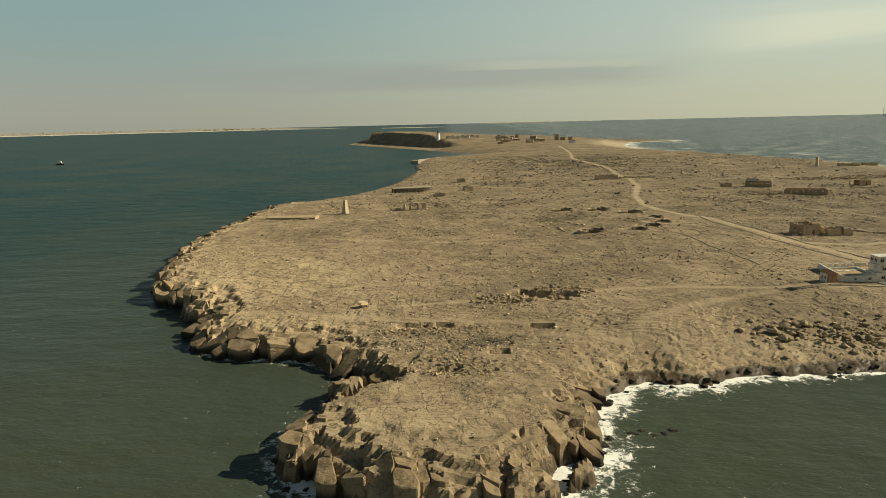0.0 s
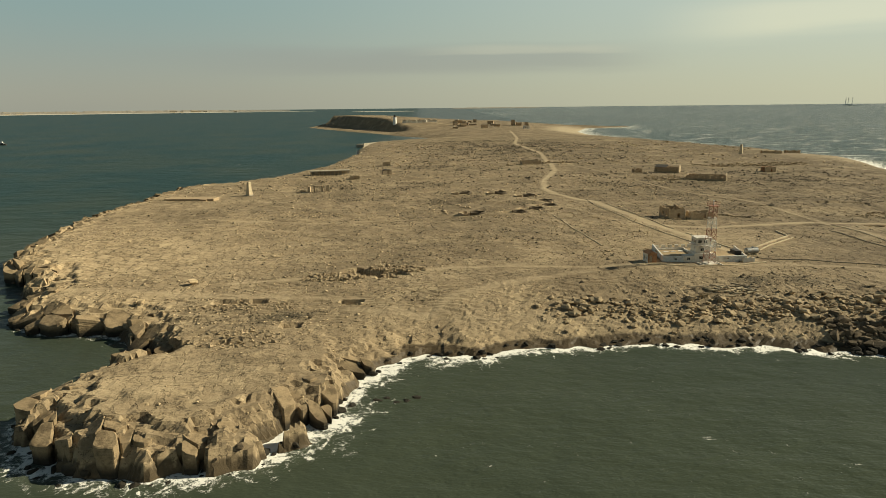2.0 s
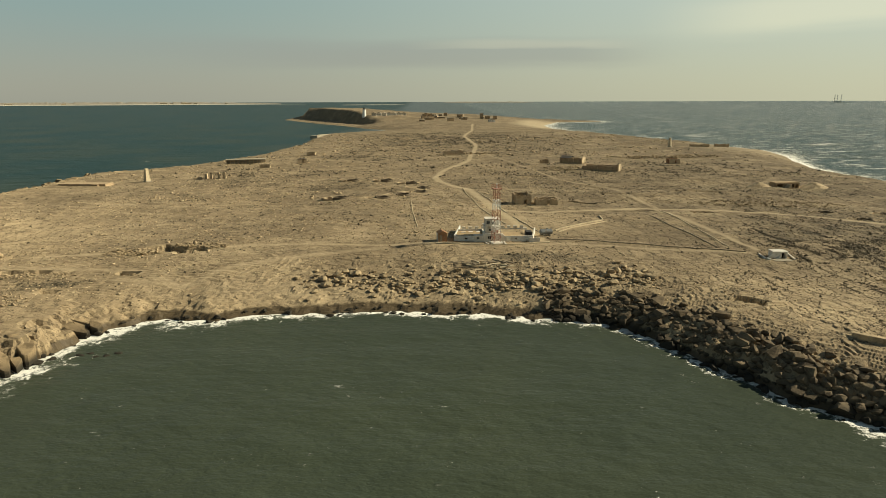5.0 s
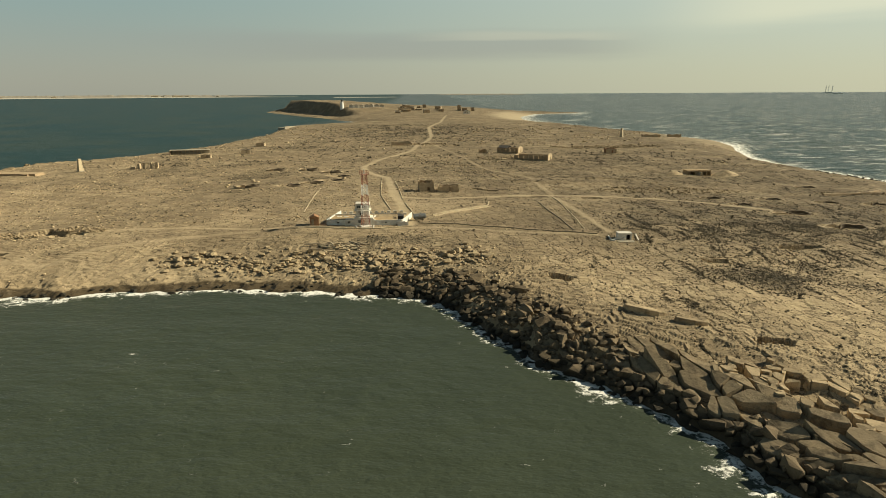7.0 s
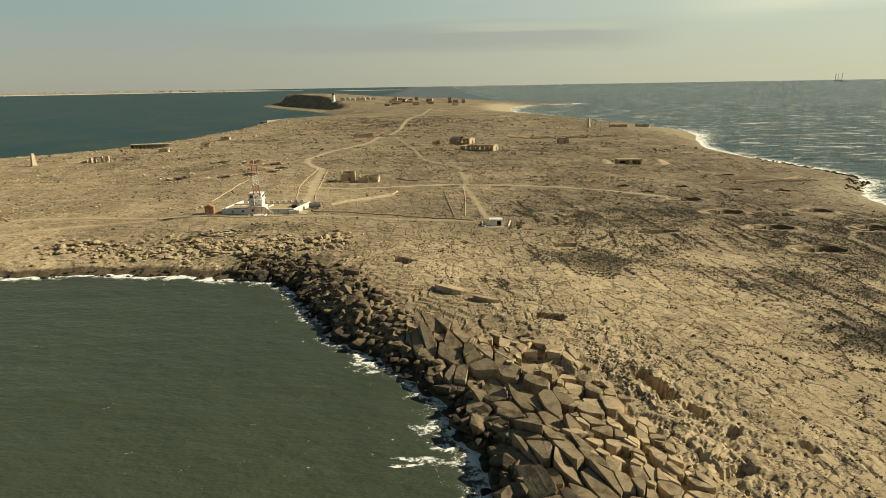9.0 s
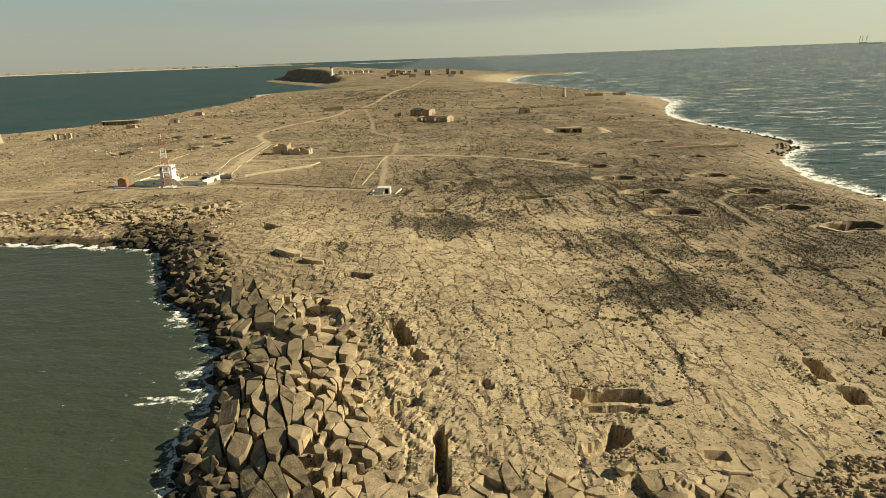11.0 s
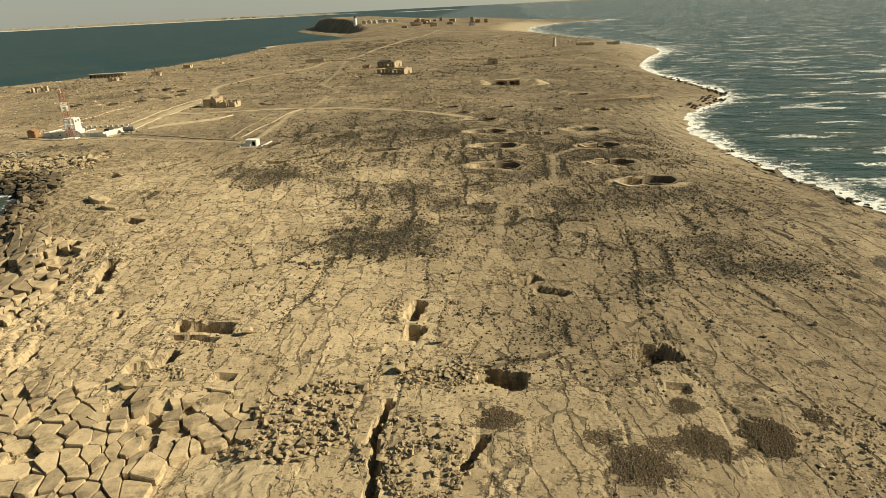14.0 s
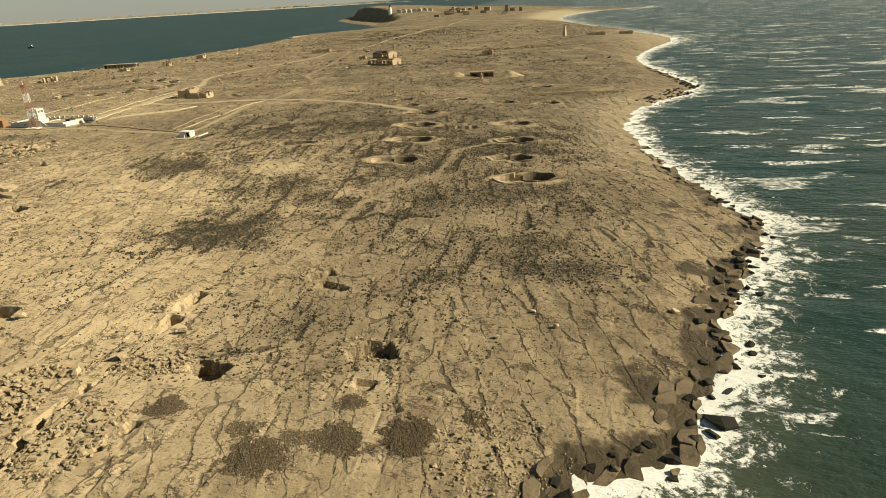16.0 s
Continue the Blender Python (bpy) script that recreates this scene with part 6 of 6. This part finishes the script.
# ---- ruins ----
def ruin(name, x, y, turn, w, l, h, label, gables=(True, True), holes=4, seed=0, ragged=0.4, roof=0.0, material=MASONRY, group=""):
    """A house shell: gables across x at both ends of its length along y."""
    rnd = random.Random(seed)
    house = thing(name, x, y, height(x, y), turn, label, "ruin", group)
    side = [(0.9 + k * (l - 1.8) / holes + 0.2, 0.9 + k * (l - 1.8) / holes + 1.2, 0.9, 2.1) for k in range(holes)]
    wall(house, "side_wall", -w / 2, -l / 2 + 0.3, -w / 2, l / 2 - 0.3, h, 0.45, material, side, ragged, seed)
    wall(house, "side_wall", w / 2, -l / 2 + 0.3, w / 2, l / 2 - 0.3, h, 0.45, material, side, ragged, seed + 1)
    # the -y end and gable take a paler tone, painted as sunlit stone
    for k, yy in enumerate((-l / 2, l / 2)):
        wall(house, "end_wall", -w / 2 - 0.2, yy, w / 2 + 0.2, yy, h, 0.5, OLD_WALL if k == 0 else material, [(w * 0.55, w * 0.55 + 1.1, 0.0, 2.0)] if k == 0 else [], 0.0 if gables[k] else ragged, seed + 2)
        if gables[k]:
            bm = bmesh.new()
            prism(bm, [(-w / 2 - 0.2, h), (w / 2 + 0.2, h), (0.3, h + w * 0.14), (-0.3, h + w * 0.14)], yy - 0.25, yy + 0.25)
            part("gable", bm, OLD_WALL if k == 0 else material, house)
    wall(house, "inner_wall", -w / 2 + 0.2, 0.5, w / 2 - 0.2, 0.5, h * 0.85, 0.35, material, [(w * 0.4, w * 0.4 + 1, 0, 2)], ragged, seed + 4)
    if roof:
        for k in range(int(l * roof / 1.6)):
            yy = l / 2 - 0.8 - 1.6 * k
            bm = bmesh.new()
            prism(bm, [(-w / 2 - 0.3, h - 0.05), (0, h + w * 0.14), (w / 2 + 0.3, h - 0.05), (w / 2 + 0.3, h + 0.1), (0, h + w * 0.14 + 0.15), (-w / 2 - 0.3, h + 0.1)], yy - 0.78, yy + 0.78)
            part("roof_panel", bm, DARK, house, "sagging dark roof panel")
    return house


ruin("ruined_house", 184.4, 328, 62, 7.0, 19, 2.9, "roofless tan stone house with a standing gable", (True, False), 6, 21)
ruin("ruined_house", 176.0, 361, 62, 7.4, 13, 3.0, "tan stone house with a partly fallen dark roof", (True, True), 4, 31, roof=0.55)
ruin("ruined_hut", 240.0, 370, 0, 6.0, 5, 2.8, "small square tan stone hut", (False, False), 1, 41, 0.1, roof=0.0, material=BRICK)
ruin("ruined_house", 124.0, 219, 4, 5.2, 8, 4.2, "broken walls of a tan stone house", (False, False), 2, 51, 1.1)
ruin("ruined_house", 132.5, 215, -4, 7.6, 5, 2.7, "low roofless tan stone house beside a track", (False, False), 1, 61, 0.9, material=OLD_WALL)
ruin("ruined_hut", 108.0, 432, 6, 13, 6, 3.0, "long broken pale stone building", (False, False), 2, 71, 1.6, material=OLD_WALL)
ruin("ruined_hut", 13.0, 378, 12, 5, 4, 2.2, "low dark-roofed stone hut", (False, False), 1, 81, 0.2, roof=0.9)
ruin("ruined_hut", 10.0, 430, 0, 5, 4, 2.6, "small pale stone hut near the shore", (False, False), 1, 91, 0.5, material=OLD_WALL)
ruin("ruined_hut", -3.5, 354, 5, 5, 3.2, 2.2, "small pale stone hut near the shore", (False, False), 1, 92, 0.4, material=OLD_WALL)
ruin("ruined_hut", 160.0, 366, 4, 4, 4, 2.6, "dark broken stone hut", (False, False), 1, 93, 1.2)
ruin("ruined_hut", 312.0, 500, -10, 14, 5, 2.6, "row of dark broken walls near the beach", (False, False), 2, 94, 1.5)
ruin("ruined_hut", 336.0, 512, -10, 10, 5, 2.8, "row of dark broken walls near the beach", (False, False), 2, 95, 1.2)
ruin("ruined_hut", 182.5, 196, 0, 6.5, 3, 1.4, "low sunken walls of a stone shelter", (False, False), 1, 96, 0.5)

# casemates between earth banks
case = thing("casemate", 249.0, 262, height(249.0, 262), 4, "low concrete casemates with dark openings between earth banks", "bunker")
wall(case, "front_wall", -5.4, -1.2, 5.6, -1.2, 2.1, 0.5, MASONRY, [(0.6, 3.4, 0.0, 1.75), (6.4, 8.7, 0.0, 1.75), (9.1, 10.5, 0.0, 1.75)])
wall(case, "back_wall", -5.4, 3.4, 5.6, 3.4, 2.1, 0.5, MASONRY)
for x in (-5.2, -1.6, 0.6, 5.4):
    wall(case, "side_wall", x, -0.9, x, 3.1, 2.1, 0.5, MASONRY)
part("roof", bevelled(box_bm(-5.6, 5.8, -0.9, 3.7, 2.1, 2.35)), ROOF_EARTH, case)
bm = bmesh.new()
prism(bm, [(-1.4, -0.2), (0.4, -0.2), (0.2, 1.8), (-0.2, 1.8)], -4.2, -1.5)
part("wing_wall", bm, OLD_WALL, case, "pale sloping wing wall")
for name, cx, rx, ry, h, seed in (("earth_bank", 237.0, 6.0, 4.0, 2.5, 1), ("earth_bank", 261.5, 8.0, 4.5, 3.0, 2)):
    bm = bmesh.new()
    n, m = 22, 7
    rings = []
    for j in range(m):
        q = j / (m - 1)
        rings.append([])
        for k in range(n):
            a = 6.2832 * k / n
            x, y = cx + rx * q * math.cos(a), 262.0 + ry * q * math.sin(a)
            rings[-1].append(bm.verts.new((x, y, height(x, y) - 0.15 + h * (1 - q) ** 1.1 + 0.25 * noise.noise((x * 0.7, y * 0.7, seed)) * (1 - q))))
    for j in range(m - 1):
        for k in range(n):
            bm.faces.new((rings[j][k], rings[j + 1][k], rings[j + 1][(k + 1) % n], rings[j][(k + 1) % n])) if j else None
    bm.faces.new(rings[1][::-1])
    bmesh.ops.recalc_face_normals(bm, faces=bm.faces)
    tagged(part(name, bm, STONE), "pale earth bank heaped against the casemates", "earth bank")


def beacon(x, y, high, label):
    b = thing("beacon", x, y, height(x, y), 52, label, "beacon", "shore beacons")
    part("plinth", bevelled(box_bm(-1.5, 1.5, -1.5, 1.5, -0.6, 0.4)), CONCRETE, b)
    part("shaft", bevelled(box_bm(-1.2, 1.2, -1.2, 1.2, 0.4, high - 0.5, 0.42), 0.05), PALE, b, "tapered pale shaft")
    part("cap", bevelled(box_bm(-0.85, 0.85, -0.85, 0.85, high - 0.5, high, 0.3), 0.05), PALE, b)


beacon(-47.0, 297, 6.4, "tapered pale yellow beacon pillar above the west shore")
beacon(287.5, 500, 7.2, "tapered pale beacon pillar near the beach")

# long open shed with columns above the west shore
colonnade = thing("open_shed", -20, 374, height(-20, 374), 12, "long low concrete shed open between its columns", "shed")
part("roof", box_bm(-11.5, 11.5, -2.2, 3.2, 2.5, 2.85), CONCRETE, colonnade)
wall(colonnade, "back_wall", -11.4, 3.0, 11.4, 3.0, 2.5, 0.35, CONCRETE)
for k in range(11):
    part("column", box_bm(-11.3 + 2.24 * k, -10.85 + 2.24 * k, -2.0, -1.55, -0.5, 2.5), OLD_WALL, colonnade)
wall(colonnade, "end_wall", -11.3, -1.5, -11.3, 2.8, 2.5, 0.35, DARK)

# broken arches
for k, (x, y, w, h) in enumerate(((-19.5, 300.5, 1.2, 2.6), (-15.0, 299.5, 3.6, 2.6), (-10.4, 299.5, 1.6, 2.8), (-23, 301, 2.4, 1.0))):
    arch = thing("broken_arch", x, y, height(x, y), 8 * k - 10, "pale broken arch of a fallen building", "ruin", "broken arches")
    if w > 2.5:
        for s in (-1, 1):
            part("pier", box_bm(s * w / 2 - 0.4, s * w / 2 + 0.4, -0.5, 0.5, -0.5, h), OLD_WALL, arch)
        part("lintel", box_bm(-w / 2 - 0.4, w / 2 + 0.4, -0.5, 0.5, h, h + 0.5), OLD_WALL, arch)
    else:
        part("pier", box_bm(-w / 2, w / 2, -0.8, 0.8, -0.5, h, 0.1), OLD_WALL, arch)

# sunken platform near the west shore
platform = thing("concrete_platform", -68, 280, height(-68, 280), -3, "long low concrete platform with a sloping face", "platform")
part("deck", bevelled(box_bm(-11, 11, -3, 4, -1.0, 0.7), 0.1), MASONRY, platform)
part("step", box_bm(5, 8, -4.2, -3.1, -1.0, 0.5), MASONRY, platform)

# low scarps of bedrock that face the slanting shore
for x, y, half, wide, high, turn in ((160.6, 78.6, 3.6, 2.0, 0.5, -42), (166.6, 72.8, 2.6, 1.6, 0.42, -36)):
    bm = bmesh.new()
    rim = [(half * math.cos(a) * rock_rnd.uniform(0.85, 1.1), wide * math.sin(a) * rock_rnd.uniform(0.8, 1.1)) for a in (6.2832 * k / 11 for k in range(11))]
    rings = [[bm.verts.new((px * q, py * q, z - 0.22 * py)) for px, py in rim] for q, z in ((1.04, -1.0), (1.0, high - 0.12), (0.95, high))]
    for a, b in zip(rings[:-1], rings[1:]):
        for k in range(11):
            bm.faces.new((a[k], a[(k + 1) % 11], b[(k + 1) % 11], b[k]))
    bm.faces.new(rings[-1])
    ob = part("rock_ledge", bm, BROKEN)
    ob.matrix_world = pose(x, y, height(x, y), 0, 0, turn)
    tagged(ob, "low tan bedrock ledge with a dark undercut edge", "rock ledge", "ledges above the boulders")

# standing stones on the flat ground of the point
for x, y, s, turn in ((-25.3, 128.6, 1.5, 20), (-18.6, 140.5, 2.2, 60), (-30.5, 114.5, 2.0, 10), (240.4, 19.6, 0.9, 30), (236.5, 13.2, 1.5, 70), (233.6, 9.4, 1.3, 10), (208.0, 8.6, 1.6, 0), (216.5, 20.4, 1.2, 30), (301, 34, 1.0, 0), (279, 24, 0.7, 10), (283, 31, 0.6, 0), (286, 27, 0.8, 50)):
    ob = new("standing_block", STONES[int(x * 3) % len(STONES)])
    ob.matrix_world = pose(x, y, height(x, y) + 0.3 * s, 4, 5, turn) @ Matrix.Diagonal((s * 1.2, s, s * 1.1, 1))
    tagged(ob, "pale square block lying alone on flat rock", "stone block", "single stone blocks")

# ---- far shore things ----
pier = thing("pier", -24, 738, SEA_Z, 62, "low concrete pier that juts into the sea", "pier")
part("deck", bevelled(box_bm(-26, 26, -5, 5, -2, 3.4), 0.2), CONCRETE, pier)
part("parapet", box_bm(-26, 26, -5, -4.2, 3.4, 4.6), CONCRETE, pier)

light = thing("lighthouse", -15, 1120, height(-15, 1120), 0, "white tapering lighthouse tower with a dark lantern", "lighthouse")
bm = bmesh.new()
last = None
for z, r in ((-2, 3.6), (11, 2.6), (11.2, 3.2), (11.9, 3.2)):
    ring = [bm.verts.new((r * math.cos(6.2832 * k / 16), r * math.sin(6.2832 * k / 16), z)) for k in range(16)]
    if last:
        for k in range(16):
            bm.faces.new((last[k], last[(k + 1) % 16], ring[(k + 1) % 16], ring[k]))
    last = ring
bm.faces.new(last)
part("tower", bm, WHITE, light)
bm = bmesh.new()
bar(bm, (0, 0, 11.9), (0, 0, 14.4), 1.6, 10)
part("lantern", bm, DARK, light, "dark lantern room")
bm = bmesh.new()
for k in range(10):
    a, b = 6.2832 * k / 10, 6.2832 * (k + 1) / 10
    bm.faces.new([bm.verts.new(v) for v in ((2.0 * math.cos(a), 2.0 * math.sin(a), 14.4), (2.0 * math.cos(b), 2.0 * math.sin(b), 14.4), (0, 0, 15.8))])
part("dome", bm, DARK, light)


def cottage(x, y, w, l, h, turn, material, label, group, flat=False):
    c = thing("cottage", x, y, height(x, y), turn, label, "house", group)
    part("wall", box_bm(-w / 2, w / 2, -l / 2, l / 2, -1.5, h), material, c)
    if flat:
        part("roof", box_bm(-w / 2 - 0.3, w / 2 + 0.3, -l / 2 - 0.3, l / 2 + 0.3, h, h + 0.4), CONCRETE, c)
    else:
        bm = bmesh.new()
        prism(bm, [(-w / 2 - 0.4, h), (w / 2 + 0.4, h), (0, h + w * 0.25)], -l / 2 - 0.3, l / 2 + 0.3)
        part("roof", bm, CONCRETE, c)
    for k in range(max(2, int(w / 3.5))):
        part("window", box_bm(-w / 2 + 1.2 + 3.2 * k, -w / 2 + 2.4 + 3.2 * k, -l / 2 - 0.06, -l / 2 + 0.02, 1.0, 2.4), DARK, c, "dark window opening")


far_rnd = random.Random(9)
for k in range(7):
    cottage(2 + 8.5 * k, 1118 + 4 * k, 8, 7, 4.0 - 0.2 * k, far_rnd.uniform(-10, 10), WHITEWASH, "white house of the lighthouse keepers", "white houses by the lighthouse")
for k in range(16):
    x, y = far_rnd.uniform(85, 160), far_rnd.uniform(1010, 1250)
    cottage(x, y, far_rnd.uniform(5, 12), far_rnd.uniform(5, 9), far_rnd.uniform(2.5, 6), far_rnd.uniform(-20, 20), MASONRY, "roofless tan house of the abandoned village", "houses of the abandoned village", True)
for x, y, w, h in ((190, 1120, 5, 9), (200, 1118, 8, 5), (214, 1122, 5, 6)):
    cottage(x, y, w, 8, h, 5, MASONRY, "tall broken tan house of the abandoned village", "houses of the abandoned village", True)
cottage(196, 1010, 9, 7, 3.5, 10, WHITEWASH, "small white house behind the beach", "white houses by the beach")

# ---- boat, rig and the far coast ----
boat = thing("fishing_boat", -515, 850, SEA_Z + 0.1, 172, "dark fishing boat with a pale cabin on the sea", "boat")
boat.matrix_world = pose(-515, 850, SEA_Z + 0.1, 0, 0, 172) @ Matrix.Scale(0.75, 4)
bm = bmesh.new()
rows_ = []
for x, w in ((-8.5, 1.6), (-6, 2.3), (2, 2.4), (6, 1.7), (9.2, 0.15)):
    sheer = 1.5 + 0.012 * x * x
    rows_.append([bm.verts.new(v) for v in ((x, -w, sheer), (x, -w * 0.7, -0.8), (x, w * 0.7, -0.8), (x, w, sheer))])
for a, b in zip(rows_[:-1], rows_[1:]):
    for j in range(4):
        bm.faces.new((a[j], a[(j + 1) % 4], b[(j + 1) % 4], b[j]))
bm.faces.new(rows_[0])
bm.faces.new(rows_[-1][::-1])
bmesh.ops.recalc_face_normals(bm, faces=bm.faces)
part("hull", bm, DARK, boat)
part("cabin", bevelled(box_bm(-4.5, 1.5, -1.5, 1.5, 1.4, 4.0), 0.1), STEEL, boat)
part("wheelhouse", bevelled(box_bm(-2.5, 1.0, -1.2, 1.2, 4.0, 6.0), 0.1), WHITE, boat)
bm = bmesh.new()
bar(bm, (-1, 0, 6), (-1, 0, 10.5), 0.15, 6)
part("mast", bm, STEEL, boat)


def sea_level(x, y):
    q = math.hypot(x - 150, y)
    return SEA_Z + 25.5 * max(0.0, min(1.0, (q - 1500) / 3480)) ** 1.6


RIG_X, RIG_Y = 2560, 3800
# steel paled so its colour stands in for distance haze
RIG_HAZED = plain("rig_haze_tone", (0.62, 0.63, 0.58), (0.55, 0.56, 0.52), 0.1)
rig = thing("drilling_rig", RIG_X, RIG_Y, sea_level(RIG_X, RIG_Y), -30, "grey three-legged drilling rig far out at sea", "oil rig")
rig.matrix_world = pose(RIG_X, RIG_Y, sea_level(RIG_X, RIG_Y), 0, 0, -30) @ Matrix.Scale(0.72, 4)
part("hull", box_bm(-26, 26, -22, 22, 6, 14), RIG_HAZED, rig)
for x in (-24, -6, 22):
    bm = bmesh.new()
    for a in ((-2, -2), (2, -2), (2, 2), (-2, 2)):
        bar(bm, (x + a[0], a[1], -4), (x + a[0] + 3, a[1], 66), 0.8, 4)
    for k in range(10):
        z = 2 + 6.2 * k
        bar(bm, (x - 2 + 0.27 * k, -2, z), (x + 2 + 0.3 * k, 2, z + 6), 0.5, 4)
        bar(bm, (x + 2 + 0.27 * k, -2, z), (x - 2 + 0.3 * k, 2, z + 6), 0.5, 4)
    part("leg", bm, RIG_HAZED, rig)
part("barge", box_bm(24, 105, -8, 8, -1, 4), RIG_HAZED, rig)

# far coast colours, greyed to carry distance haze
FAR_LAND = plain("far_shore", (0.27, 0.235, 0.175), (0.22, 0.195, 0.15), 0.01)
FAR_SAND = plain("far_sand", (0.46, 0.42, 0.33), (0.40, 0.365, 0.29), 0.01)


def far_strip(name, a0, a1, dist, high, wide, material, label, seed):
    """A low strip of land far off, between two bearings in degrees from north."""
    bm = bmesh.new()
    n = max(16, int(abs(a1 - a0) * 6))
    rings = []
    for k in range(n + 1):
        a = radians(a0 + (a1 - a0) * k / n)
        end = min(1.0, 6.0 * min(k, n - k) / n)
        h = high * end * (0.75 + 0.9 * (noise.noise((k * 0.35, seed, 0)) * 0.5 + 0.25 * noise.noise((k * 1.3, seed, 4))))
        row = []
        for q, up_ in ((dist - wide, -1.0), (dist - wide * 0.4, max(0.3, h)), (dist, max(0.3, h)), (dist + 30, -1.0)):
            x, y = 150 + q * math.sin(a), q * math.cos(a)
            row.append(bm.verts.new((x, y, sea_level(x, y) + up_)))
        rings.append(row)
    for a, b in zip(rings[:-1], rings[1:]):
        for j in range(3):
            bm.faces.new((a[j], a[j + 1], b[j + 1], b[j]))
    bmesh.ops.recalc_face_normals(bm, faces=bm.faces)
    tagged(part(name, bm, material), label, "coast", kind="structure")


far_strip("backdrop", -60, -13, 4650, 13, 300, FAR_LAND, "low hazy mainland coast on the horizon", 1)
far_strip("backdrop", -60, -11, 4250, 3.0, 120, FAR_SAND, "pale sand shore of the far coast", 2)
far_strip("backdrop", 1, 9, 4700, 7, 120, FAR_LAND, "thin dark island on the horizon", 3)
far_strip("backdrop", -8, -2.5, 3900, 1.2, 160, FAR_SAND, "pale shoal far beyond the island", 4)
for a, w, h in ((-22.3, 40, 8), (-21.7, 18, 6), (-20.6, 60, 9), (-19.9, 22, 6), (-33.5, 24, 6), (-32.8, 34, 6), (-17.5, 16, 5), (-29.3, 24, 6), (-36.5, 30, 6)):
    x, y = 150 + 4300 * math.sin(radians(a)), 4300 * math.cos(radians(a))
    far_house = thing("distant_building", x, y, sea_level(x, y), -a, "white building on the far coast", "building", "buildings on the far coast")
    part("wall", box_bm(-w / 2, w / 2, -8, 8, -2, h), OLD_WALL, far_house)
    part("roof", box_bm(-w / 2 - 1, w / 2 + 1, -9, 9, h, h + 1), CONCRETE, far_house)
